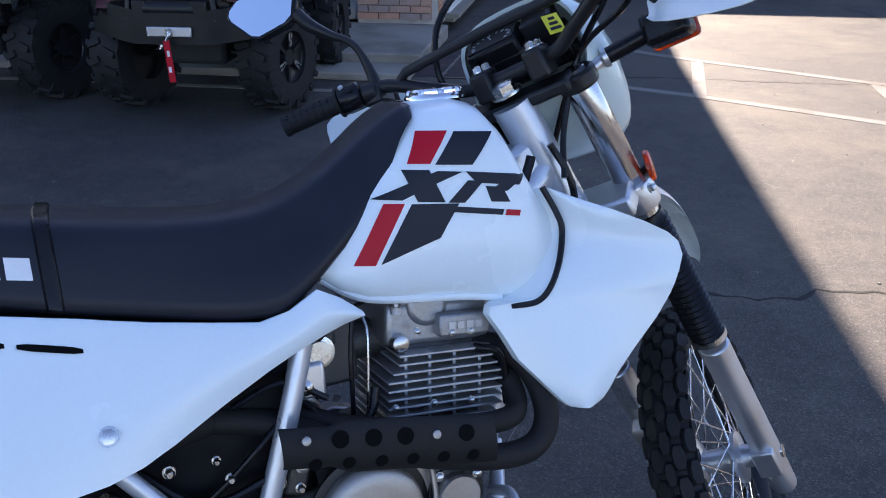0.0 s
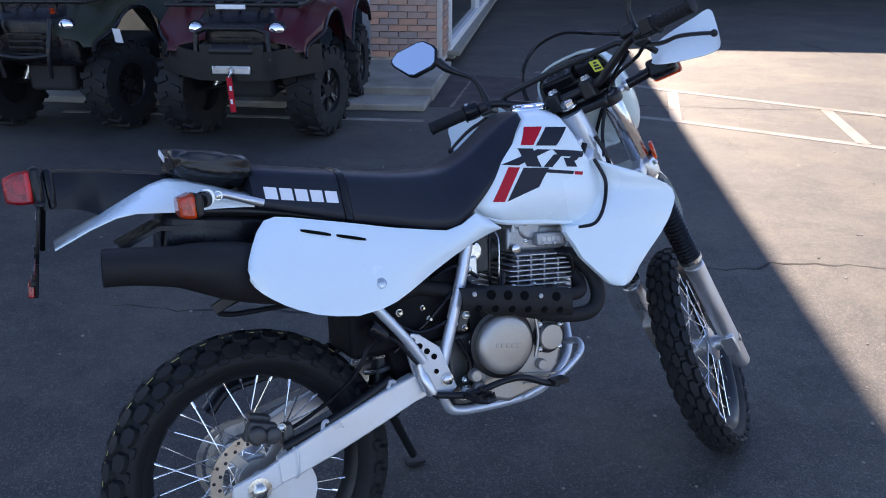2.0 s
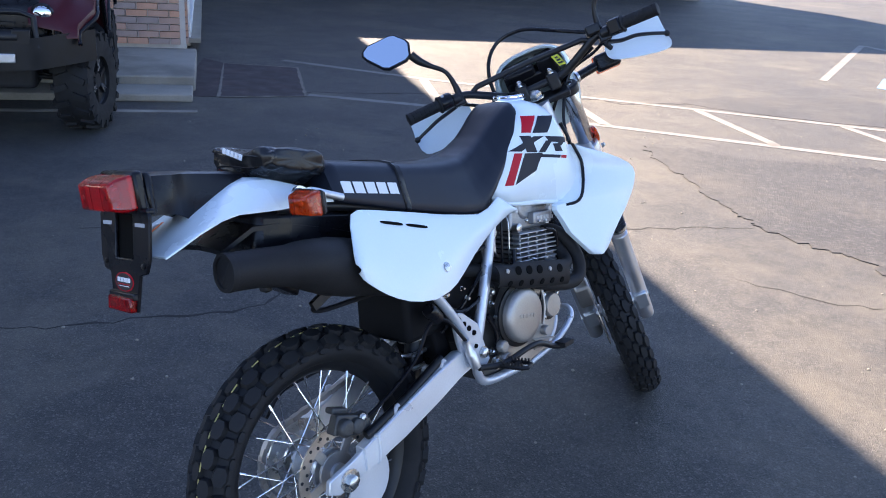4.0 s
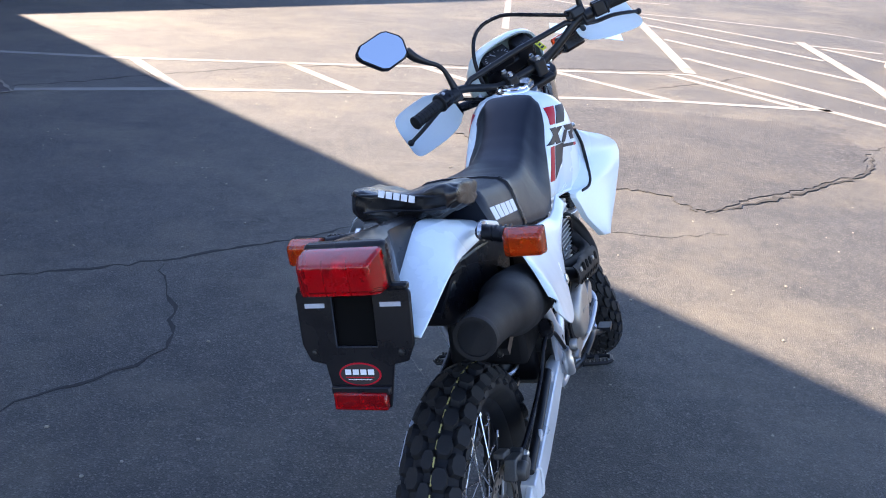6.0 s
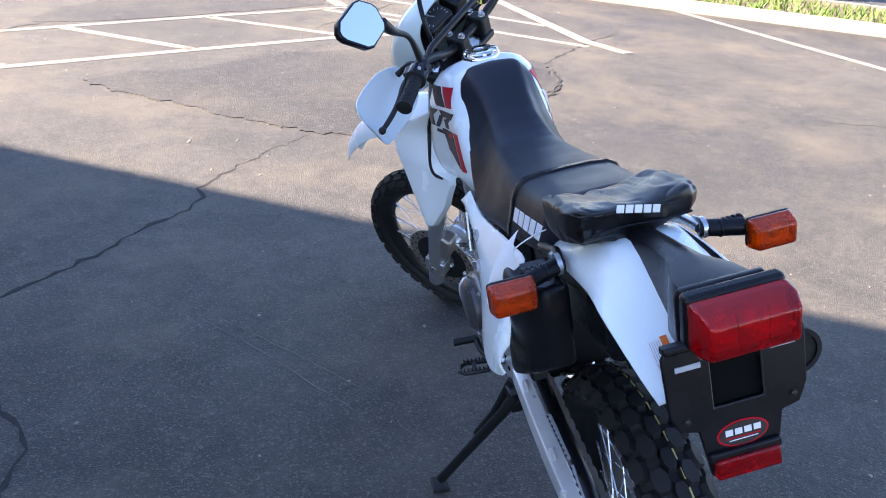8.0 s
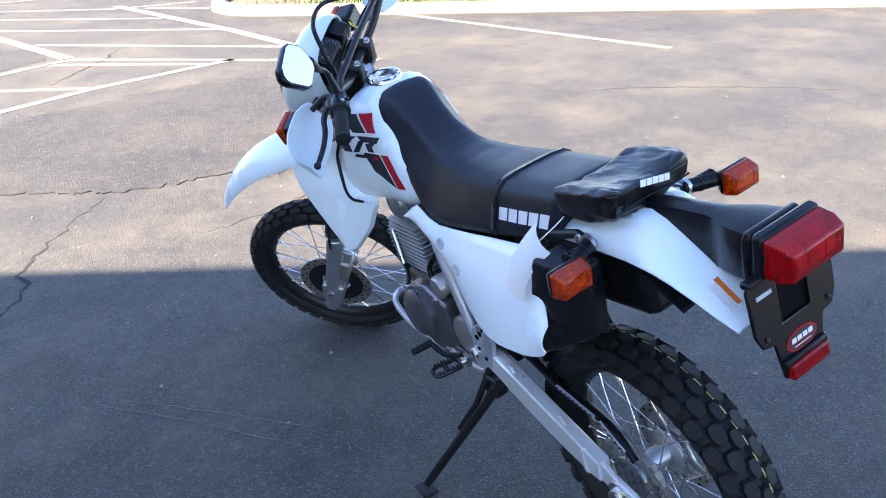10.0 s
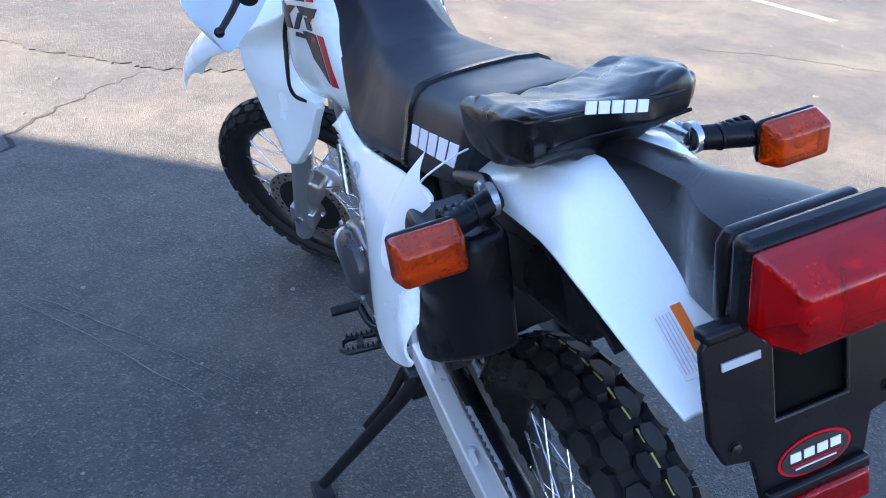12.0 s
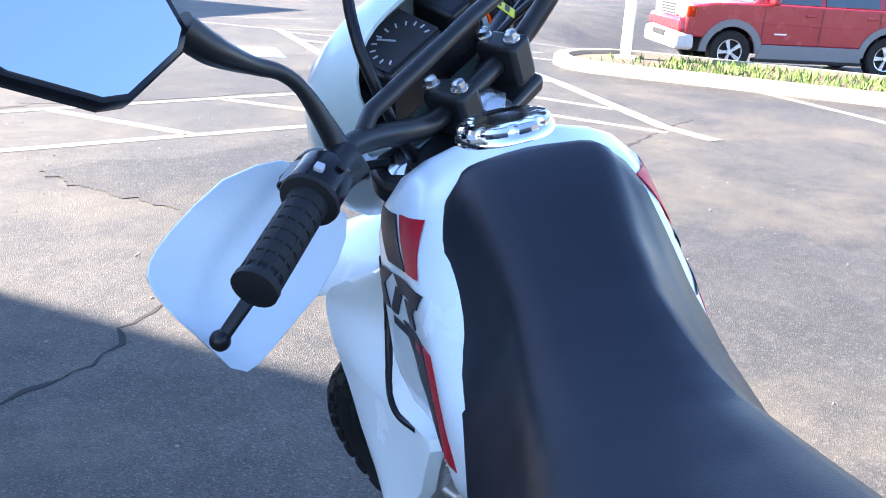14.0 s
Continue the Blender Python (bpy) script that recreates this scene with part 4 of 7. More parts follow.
g = Geo()
rings = []
HS = (1, 0.996, 0.985, 0.96, 0.92, 0.84, 0.75, 0.64, 0.52, 0.4, 0.3, 0.2, 0.1, 0.03, 0.0)
for k in range(40):
    x = 0.60 + 0.384 * k / 39
    zt, zb, w = lerp_table(TANK, x)
    half = [(w * tank_profile(h), zb + (zt - zb) * h) for h in HS]
    rings.append([(x, TANK_Y - y, z) for y, z in half] + [(x, TANK_Y + y, z) for y, z in half[::-1]][:-1])
g.rings(rings)
tank = bp("fuel_tank", g, M_WHITE, "glossy white plastic fuel tank", smooth=60)
g = Geo()
for side in (-1, 1):
    low = [(x, side * (lerp_table(TANK, x)[2] * 0.79 + 0.006), lerp_table(TANK, x)[1] + 0.004) for x in (0.62, 0.66, 0.70, 0.76, 0.82, 0.88)]
    g.tube(low, 0.007, 8, 4)
bp("tank_flange", g, M_WHITE, "moulded lower lip", tank)
# filler cap
g = Geo().lathe([(0.047, 0), (0.047, 0.006), (0.043, 0.010)], T(0.856, 0.006, 1.087), 32)
bp("filler_neck", g, M_CHROME, "chrome filler ring", tank)
rings = []
for rad, h, lobe in ((0.030, 0.0, 0), (0.0415, 0.001, 1), (0.0425, 0.006, 1), (0.0425, 0.015, 1), (0.040, 0.0195, 0.9), (0.034, 0.021, 0.4), (0.020, 0.0195, 0), (0.002, 0.0195, 0)):
    rings.append([(rad * (1 + lobe * (0.035 if math.cos(9 * a) > -0.55 else -0.075)) * math.cos(a), rad * (1 + lobe * (0.035 if math.cos(9 * a) > -0.55 else -0.075)) * math.sin(a), h) for a in [2 * math.pi * k / 108 for k in range(108)]])
bp("filler_cap", Geo().rings(rings, T(0.856, 0.006, 1.0895) @ Matrix.Diagonal((1, 1, 0.72, 1))), M_CHROME, "lobed chrome filler cap", tank, smooth=35)


def decal(name, quad, mat, side, lift=0.0012, label=""):
    """A thin sticker over the tank's side between four corners in x, z."""
    rows = []
    for i in range(9):
        t = i / 8
        row = []
        for j in range(5):
            s = j / 4
            a = [quad[0][k] + (quad[1][k] - quad[0][k]) * s for k in (0, 1)]
            b = [quad[3][k] + (quad[2][k] - quad[3][k]) * s for k in (0, 1)]
            x, z = [a[k] + (b[k] - a[k]) * t for k in (0, 1)]
            row.append((x, TANK_Y + side * (tank_half(x, z) + lift), z))
        rows.append(row)
    return bp(name, Geo().sheet(rows, (0, -side * 0.001, 0)), mat, label, tank)


for side in (-1, 1):
    decal("red_stripe", [(0.780, 1.049), (0.821, 1.045), (0.788, 1.002), (0.756, 1.006)], M_RED, side, label="slanted red stripe")
    decal("dark_stripe", [(0.830, 1.043), (0.885, 1.037), (0.847, 0.994), (0.795, 1.000)], M_NAVY, side, label="slanted charcoal stripe")
    decal("red_stripe", [(0.714, 0.956), (0.744, 0.952), (0.691, 0.873), (0.661, 0.877)], M_RED, side, label="slanted red stripe")
    decal("dark_stripe", [(0.754, 0.950), (0.822, 0.942), (0.790, 0.897), (0.699, 0.873)], M_NAVY, side, label="slanted charcoal stripe")
    # the mark, as plain slanted shapes; on the left side it runs the other way
    def on_side(quad):
        if side < 0:
            return quad
        return [(1.668 - x, z - 0.14 * (1.668 - 2 * x)) for x, z in quad]
    for quad in ([(0.746, 0.999), (0.785, 0.994), (0.803, 0.946), (0.763, 0.952)], [(0.797, 0.991), (0.832, 0.986), (0.741, 0.957), (0.698, 0.964)],
                 [(0.836, 0.986), (0.927, 0.971), (0.914, 0.957), (0.850, 0.968)], [(0.838, 0.973), (0.860, 0.970), (0.830, 0.942), (0.807, 0.945)],
                 [(0.902, 0.973), (0.927, 0.971), (0.893, 0.951), (0.868, 0.955)], [(0.862, 0.962), (0.886, 0.958), (0.896, 0.935), (0.868, 0.939)]):
        decal("mark_shape", on_side(quad), M_NAVY, side, 0.0016, "charcoal slanted shape")
    decal("mark_bar", on_side([(0.814, 0.939), (0.885, 0.926), (0.882, 0.918), (0.811, 0.931)]), M_NAVY, side, 0.0016, "thin charcoal bar")
    decal("mark_bar", on_side([(0.889, 0.925), (0.911, 0.921), (0.908, 0.913), (0.886, 0.917)]), M_RED, side, 0.0016, "thin red bar")

# --- radiator shrouds
SHROUD = [(0.6245, 0.95, 0.978, 0.192, 0.199), (0.6272, 0.941, 0.99, 0.19, 0.2), (0.6333, 0.934, 1.0, 0.188, 0.202), (0.6456, 0.924, 1.012, 0.184, 0.205), (0.6694, 0.906, 1.03, 0.172, 0.21), (0.7046, 0.879, 1.062, 0.157, 0.216), (0.7442, 0.862, 1.1, 0.147, 0.221), (0.775, 0.846, 1.121, 0.138, 0.226), (0.787, 0.85, 1.127, 0.137, 0.228), (0.792, 0.912, 1.129, 0.142, 0.229), (0.81, 0.936, 1.137, 0.142, 0.23), (0.832, 0.953, 1.144, 0.142, 0.23), (0.852, 0.962, 1.14, 0.141, 0.227), (0.868, 0.966, 1.125, 0.14, 0.222), (0.888, 0.969, 1.088, 0.138, 0.212), (0.91, 0.967, 1.04, 0.135, 0.19), (0.93, 0.962, 0.995, 0.13, 0.155), (0.945, 0.956, 0.966, 0.124, 0.13)]
def shroud_half(x, z):
    xr, xf, yr, yf = lerp_table(SHROUD, max(z, 0.7925))
    b = min(max((z - 0.789) / 0.075, 0), 1)
    xa, ya = 0.850 + (xr - 0.850) * b, 0.137 + (yr - 0.137) * b
    q = min(max((max(x, xr) - xa) / (xf - xa), 0), 1)
    return ya + (yf - ya) * q ** 1.15 + 0.010 * math.sin(math.pi * q)


for side in (-1, 1):
    rows = []
    for z, xr, xf, yr, yf in SHROUD:
        xf -= 0.020 * min(1.0, (xf - xr) / 0.15)
        row = []
        if z > 0.789:
            row.append((xr - 0.035, side * (yr - 0.035), z))
        else:
            row.append((xr - 0.002, side * (yr - 0.012), z))
        for j in range(12):
            q = j / 11
            b = min(max((z - 0.789) / 0.075, 0), 1) if z > 0.789 else 1
            xa, ya = 0.850 + (xr - 0.850) * b, 0.137 + (yr - 0.137) * b
            x = xr + (xf - xr) * q
            q = (x - xa) / (xf - xa)
            row.append((x, side * (ya + (yf - ya) * q ** 1.15 + 0.010 * math.sin(math.pi * q)), z))
        rows.append(row)
    shroud = bp("tank_shroud", Geo().sheet(rows, (0, -side * 0.005, 0)), M_WHITE, "white plastic side shroud", smooth=60, bevel=0.0015)
    line = [(0.952, 0.130, 0.948), (0.968, 0.142, 0.905), (0.971, 0.146, 0.880), (0.957, 0.148, 0.838), (0.934, 0.148, 0.804), (0.912, 0.147, 0.787), (0.880, 0.142, 0.784)]
    bp("rubber_trim", Geo().tube([(x, side * (max(y + 0.004, shroud_half(x, z) + 0.002) if x > 0.90 else y + 0.004), z) for x, y, z in line], 0.0048, 8, 6), M_BLACK, "black rubber edge trim", shroud)
    bp("screw", bolt((0.879, side * 0.140, 0.775), (0, side, 0), 0.0085, 0.004), M_STEEL, "", shroud)

# --- seat
SEAT = [(0.082, 1.03, 0.948, 0.085, 0.112), (0.1, 1.036, 0.942, 0.094, 0.118), (0.2, 1.018, 0.912, 0.1, 0.122), (0.287, 1.002, 0.886, 0.102, 0.124), (0.4, 0.982, 0.858, 0.098, 0.126), (0.48, 0.973, 0.838, 0.091, 0.128), (0.545, 0.972, 0.83, 0.081, 0.127), (0.575, 0.977, 0.842, 0.075, 0.125), (0.6112, 0.988, 0.869, 0.069, 0.12), (0.656, 1.011, 0.905, 0.062, 0.11), (0.7008, 1.043, 0.952, 0.061, 0.101), (0.732, 1.066, 0.992, 0.064, 0.097), (0.757, 1.081, 1.038, 0.063, 0.089), (0.774, 1.088, 1.058, 0.061, 0.081), (0.787, 1.089, 1.068, 0.055, 0.069), (0.794, 1.087, 1.074, 0.04, 0.049)]


def seat_ring(x, grow=0.0):
    zt, zb, wt, wb = lerp_table(SEAT, x)
    hgt = zt - zb
    half = [(0, zt + 0.002), (0.45 * wt, zt + 0.001), (0.78 * wt, zt - 0.003 * hgt / 0.1), (0.95 * wt, zt - 0.012 * hgt / 0.1), (wt + 0.004, zt - 0.028 * hgt / 0.1),
            (wt + (wb - wt) * 0.45, zt - 0.5 * hgt), (wb - 0.002, zb + 0.2 * hgt), (wb, zb + 0.06 * hgt), (wb - 0.006, zb)]
    out = [(x, -(y + grow * (1 if y else 0)), z + grow * (1 if z > zb + 0.5 * hgt else 0)) for y, z in half]
    return out + [(a, -b, c) for a, b, c in out[1:][::-1]]


def seat_half(x, z):
    ring = seat_ring(x)[:9]
    for p, q in zip(ring, ring[1:]):
        if q[2] <= z <= p[2]:
            return -(p[1] + (q[1] - p[1]) * (p[2] - z) / max(p[2] - q[2], 1e-6))
    return -ring[-1][1]


rings = [seat_ring(0.082 + 0.712 * k / 72) for k in range(73)]
seat = bp("seat", Geo().rings(rings), M_VINYL, "black vinyl dual seat", smooth=60)
rings = [seat_ring(x, gr) for x, gr in ((0.276, 0.0008), (0.279, 0.004), (0.293, 0.004), (0.296, 0.0008))]
bp("seat_strap", Geo().rings(rings), M_BLACK, "narrow black grab strap", seat)
for side in (-1, 1):
    # five plain white blocks
    for k in range(5):
        rows = []
        for j in range(4):
            xx = 0.106 + 0.0336 * k + 0.0275 * j / 3
            zc = 0.9765 - 0.200 * (xx - 0.106)
            rows.append([(xx, side * (seat_half(xx, zc + dz) + 0.0012), zc + dz) for dz in (0.0130, 0.005, -0.005, -0.0130)])
        bp("print_block", Geo().sheet(rows, (0, -side * 0.001, 0)), M_PRINT, "white printed block", seat)

# --- side panels
PANEL = [(0.024, 0.832, 0.812, 0.222, 0.228), (0.0307, 0.85, 0.798, 0.212, 0.232), (0.044, 0.874, 0.783, 0.196, 0.236), (0.0641, 0.902, 0.766, 0.172, 0.238), (0.0864, 0.921, 0.75, 0.152, 0.238), (0.1142, 0.925, 0.734, 0.143, 0.236), (0.1532, 0.917, 0.716, 0.138, 0.232), (0.1977, 0.906, 0.702, 0.136, 0.226), (0.25, 0.893, 0.691, 0.134, 0.217), (0.31, 0.878, 0.692, 0.132, 0.203), (0.35, 0.867, 0.699, 0.131, 0.192), (0.39, 0.857, 0.713, 0.131, 0.18), (0.46, 0.842, 0.743, 0.131, 0.16), (0.52, 0.83, 0.768, 0.131, 0.148), (0.56, 0.838, 0.783, 0.133, 0.142), (0.6, 0.86, 0.797, 0.134, 0.139), (0.63, 0.843, 0.806, 0.134, 0.137), (0.658, 0.82, 0.812, 0.135, 0.136)]
PANEL_LEFT = [(0.026, 0.826, 0.772, 0.212, 0.226), (0.032, 0.846, 0.763, 0.206, 0.229), (0.044, 0.87, 0.757, 0.198, 0.232), (0.062, 0.893, 0.75, 0.182, 0.236), (0.08, 0.91, 0.744, 0.166, 0.238), (0.1, 0.921, 0.738, 0.152, 0.238), (0.125, 0.925, 0.73, 0.143, 0.236), (0.16, 0.917, 0.716, 0.138, 0.232), (0.2, 0.906, 0.702, 0.136, 0.226), (0.25, 0.893, 0.691, 0.134, 0.217), (0.31, 0.878, 0.692, 0.132, 0.203), (0.35, 0.867, 0.699, 0.131, 0.192), (0.39, 0.857, 0.713, 0.131, 0.18), (0.46, 0.842, 0.743, 0.131, 0.16), (0.52, 0.83, 0.768, 0.131, 0.148), (0.56, 0.838, 0.783, 0.133, 0.142), (0.6, 0.86, 0.797, 0.134, 0.139), (0.63, 0.843, 0.806, 0.134, 0.137), (0.658, 0.82, 0.812, 0.135, 0.136)]
def panel_half(x, z):
    zt, zb, yt, yb = lerp_table(PANEL, x)
    t = min(max((zt - z) / (zt - zb), 0), 1)
    return yt + (yb - yt) * t ** 0.85 + 0.012 * math.sin(math.pi * t)


for side in (-1, 1):
    rows = []
    for x, zt, zb, yt, yb in (PANEL if side < 0 else PANEL_LEFT):
        row = []
        for j in range(11):
            t = j / 10
            row.append((x, side * (yt + (yb - yt) * t ** 0.85 + 0.012 * math.sin(math.pi * t)), zt + (zb - zt) * t))
        rows.append(row)
    pan = bp("side_panel", Geo().sheet(rows, (0, -side * 0.004, 0)), M_WHITE, "white plastic side panel", smooth=60, bevel=0.0012)
    if side < 0:
        for xa, xb in ((0.160, 0.228), (0.240, 0.308)):
            mid = [(xa + (xb - xa) * k / 6, 0.8885 - 0.30 * (xa + (xb - xa) * k / 6 - 0.163)) for k in range(7)]
            rows = [[(x, -panel_half(x, z + d) - 0.0012, z + d) for d in (h, 0, -h)] for (x, z), h in zip(mid, (0.0022, 0.0036, 0.0038, 0.0038, 0.0038, 0.0036, 0.0022))]
            bp("vent_slot", Geo().sheet(rows, (0, 0.002, 0)), M_HOLE, "vent slot with its shade painted on", pan)
        bp("screw", bolt((0.318, -panel_half(0.318, 0.748) - 0.001, 0.748), (0, -1, 0.3), 0.010, 0.004), M_STEEL, "", pan)
    else:
        for x, z in ((0.485, 0.805), (0.405, 0.775)):
            y = panel_half(x, z)
            bp("grommet", Geo().lathe([(0.014, 0), (0.014, 0.004), (0.009, 0.004), (0.007, 0.001), (0, 0.001)], aim((x, y, z), (x, y + 1, z + 0.2)), 18), M_GREYPRINT, "pale rubber grommet", pan)

# --- rear fender: white sides with a black centre
def fender_rows(table, n=11):
    rows = []
    for x, zt, wt, zs, ws in table:
        half = [(0, zt), (0.5 * wt, zt - 0.001), (0.9 * wt, zt - 0.006), (wt + 0.4 * (ws - wt), zt - 0.35 * (zt - zs) - 0.004), (wt + 0.8 * (ws - wt), zt - 0.75 * (zt - zs)), (ws, zs)]
        rows.append([(x, y, z) for y, z in half[::-1]] + [(x, -y, z) for y, z in half[1:]])
    return rows


RFEN = [(0.13, 0.968, 0.080, 0.945, 0.100), (0.06, 0.985, 0.084, 0.955, 0.106), (0.0, 1.008, 0.082, 0.960, 0.103), (-0.05, 1.026, 0.072, 0.961, 0.099), (-0.085, 1.031, 0.064, 0.964, 0.099),
        (-0.12, 1.023, 0.056, 0.968, 0.103), (-0.16, 1.006, 0.052, 0.973, 0.109), (-0.20, 0.988, 0.050, 0.969, 0.110), (-0.25, 0.964, 0.050, 0.953, 0.106), (-0.29, 0.944, 0.050, 0.935, 0.100), (-0.322, 0.928, 0.048, 0.921, 0.094)]
fender = bp("rear_fender", Geo().sheet(fender_rows(RFEN), (0, 0, -0.004)), M_WHITE, "white plastic rear fender", smooth=60, bevel=0.001)
# raised black tail piece that carries the lamp
TAIL = [(-0.045, 1.034, 0.022, 1.022, 0.026), (-0.085, 1.043, 0.022, 1.022, 0.026), (-0.12, 1.050, 0.022, 1.012, 0.027), (-0.16, 1.057, 0.023, 0.994, 0.028), (-0.20, 1.064, 0.025, 0.974, 0.029), (-0.214, 1.066, 0.027, 0.970, 0.029), (-0.226, 1.068, 0.031, 0.978, 0.030), (-0.244, 1.070, 0.041, 0.988, 0.040), (-0.264, 1.073, 0.049, 0.996, 0.051), (-0.290, 1.076, 0.053, 1.002, 0.058), (-0.328, 1.079, 0.057, 1.004, 0.060)]
tail = bp("tail_section", Geo().sheet(fender_rows(TAIL), (0, 0, -0.006)), M_BLACK, "black plastic tail section", smooth=40, bevel=0.002)
bp("tail_step", Geo().rings([[(x, y * w, 1.040 + z * h) for y, z in ((-1, -1), (-1, 0.7), (-0.9, 1), (0.9, 1), (1, 0.7), (1, -1))] for x, w, h in ((-0.302, 0.058, 0.036), (-0.306, 0.062, 0.040), (-0.316, 0.062, 0.041), (-0.320, 0.058, 0.038))]), M_BLACK, "black collar", tail, bevel=0.003)
bp("lamp_mount", Geo().box((0.022, 0.134, 0.079), T(-0.334, -0.003, 1.047)), M_BLACK, "black lamp gasket", tail, bevel=0.007)
# tail lamp
lamp_rows = [[(x, -0.003 + y * w, z0 + (z1 - z0) * k) for y, k in ((-1, 0), (-1, 1), (1, 1), (1, 0))] for x, w, z0, z1 in
             ((-0.343, 0.0655, 1.014, 1.082), (-0.372, 0.0645, 1.015, 1.079), (-0.394, 0.058, 1.022, 1.070))]
lamp = bp("tail_lamp", Geo().rings(lamp_rows), M_REDLENS, "clear red tail lamp lens", smooth=30, bevel=0.005, seg=3)
bp("lamp_reflector", Geo().box((0.010, 0.116, 0.058), T(-0.3495, -0.003, 1.048)).lathe([(0.014, 0), (0.014, 0.014), (0.006, 0.019)], T(-0.3545, -0.003, 1.048) @ pose(0, 0, 0, 0, -90, 0), 16), M_SILVER, "silver reflector", lamp, bevel=0.002)
for sy in (-1, 1):
    bp("screw", bolt((-0.386, -0.003 + sy * 0.046, 1.046), (-1, 0, 0), 0.004, 0.003), M_STEEL, "", lamp)
    bp("lens_rib", Geo().box((0.003, 0.0016, 0.050), T(-0.380, -0.003 + sy * 0.020, 1.047)), M_REDLENS, "", lamp)
# number plate bracket
BR = Matrix(((0, 0, 1, 0), (1, 0, 0, 0), (0, 1, 0, 0), (0, 0, 0, 1)))
LEAN = T(-0.338, 0, 1.008) @ Matrix.Rotation(radians(10), 4, "Y") @ BR


def bracket_plate(pts):
    return Geo().plate(pts, 0.007, LEAN)


outline = [(-0.097, -0.005), (-0.090, 0.006), (-0.034, 0.006), (-0.034, -0.088), (0.034, -0.088), (0.034, 0.006), (0.090, 0.006), (0.097, -0.005), (0.095, -0.085), (0.083, -0.112), (0.058, -0.118), (0.046, -0.188), (-0.046, -0.188), (-0.058, -0.118), (-0.083, -0.112), (-0.095, -0.085)]
bracket = bp("plate_bracket", bracket_plate(outline), M_BLACK, "black plastic number plate bracket", smooth=30, bevel=0.002)
bp("bracket_rib", Geo().box((0.186, 0.012, 0.018), LEAN @ T(0, 0.004, 0.004)), M_BLACK, "", bracket, bevel=0.004)
# Solid near-black block stands for the shade seen through the bracket's opening.
bp("bracket_box", Geo().box((0.076, 0.10, 0.010), LEAN @ T(0, -0.042, 0.0095)), M_HOLE, "near-black block standing for shade behind the bracket", bracket)
for sx in (-0.064, 0.064):
    bp("bracket_slot", Geo().box((0.034, 0.007, 0.002), LEAN @ T(sx, -0.022, -0.0042)), M_PALE, "pale slot", bracket)
    bp("screw", bolt(LEAN @ Vector((sx * 1.15, -0.098, -0.0035)), LEAN.to_3x3() @ Vector((0, 0, -1)), 0.0050, 0.003), M_SATIN, "", bracket)
oval = [(0.036 * math.cos(2 * math.pi * k / 28), -0.133 + 0.019 * math.sin(2 * math.pi * k / 28)) for k in range(28)]
sticker = bp("dealer_sticker", Geo().plate(oval, 0.001, LEAN @ T(0, 0, -0.0042)), M_RED, "oval sticker with a red rim and plain bars", bracket)
oval2 = [(0.033 * math.cos(2 * math.pi * k / 28), -0.133 + 0.0165 * math.sin(2 * math.pi * k / 28)) for k in range(28)]
M_STICK = material("sticker_black", (0.03, 0.02, 0.02), 0.35)
bp("sticker_field", Geo().plate(oval2, 0.001, LEAN @ T(0, 0, -0.0050)), M_STICK, "", bracket)
for k in range(4):
    bp("sticker_bar", Geo().box((0.010, 0.0085, 0.001), LEAN @ T(-0.0195 + k * 0.013, -0.129, -0.0058)), M_PRINT, "white plain bar", bracket)
bp("sticker_bar", Geo().box((0.048, 0.0016, 0.001), LEAN @ T(0, -0.1375, -0.0058)), M_RED, "", bracket)
bp("sticker_bar", Geo().box((0.040, 0.0012, 0.001), LEAN @ T(0, -0.141, -0.0058)), M_PRINT, "", bracket)
bp("rear_reflector", Geo().box((0.090, 0.028, 0.014), LEAN @ T(0, -0.174, -0.010)), M_REDLENS, "red rectangular reflector", bracket, bevel=0.003)
bp("reflector_mount", Geo().box((0.100, 0.014, 0.012), LEAN @ T(0, -0.158, -0.006)), M_BLACK, "", bracket, bevel=0.003)
# warning label on the fender's left side
def fender_top(x, y):
    zt, wt, zs, ws = lerp_table(sorted(RFEN), x)
    prof = [(0, zt), (0.5 * wt, zt - 0.001), (0.9 * wt, zt - 0.006), (wt + 0.4 * (ws - wt), zt - 0.35 * (zt - zs) - 0.004), (wt + 0.8 * (ws - wt), zt - 0.75 * (zt - zs)), (ws, zs)]
    return lerp_table(prof, abs(y))[0]


def on_fender(name, x0, x1, y0, y1, lift, mat, label=""):
    """A thin sticker over the fender between two x and two y; y shifts outwards towards the tip."""
    rows = [[(x, y, fender_top(x, y) + lift) for y in [y0 + (y1 - y0) * k / 6 + 0.05 * (x0 - x) for k in range(7)]] for x in [x0 + (x1 - x0) * k / 6 for k in range(7)]]
    return bp(name, Geo().sheet(rows, (0, 0, -0.0006)), mat, label, fender)


on_fender("warning_label", -0.240, -0.298, 0.044, 0.074, 0.0014, M_PRINT, "white warning label with a band of orange and bars")
on_fender("label_band", -0.240, -0.290, 0.044, 0.054, 0.0022, M_ORANGE)
for k in range(5):
    on_fender("label_bar", -0.244, -0.294, 0.0570 + 0.0033 * k, 0.0580 + 0.0033 * k, 0.0021, M_GREYPRINT)

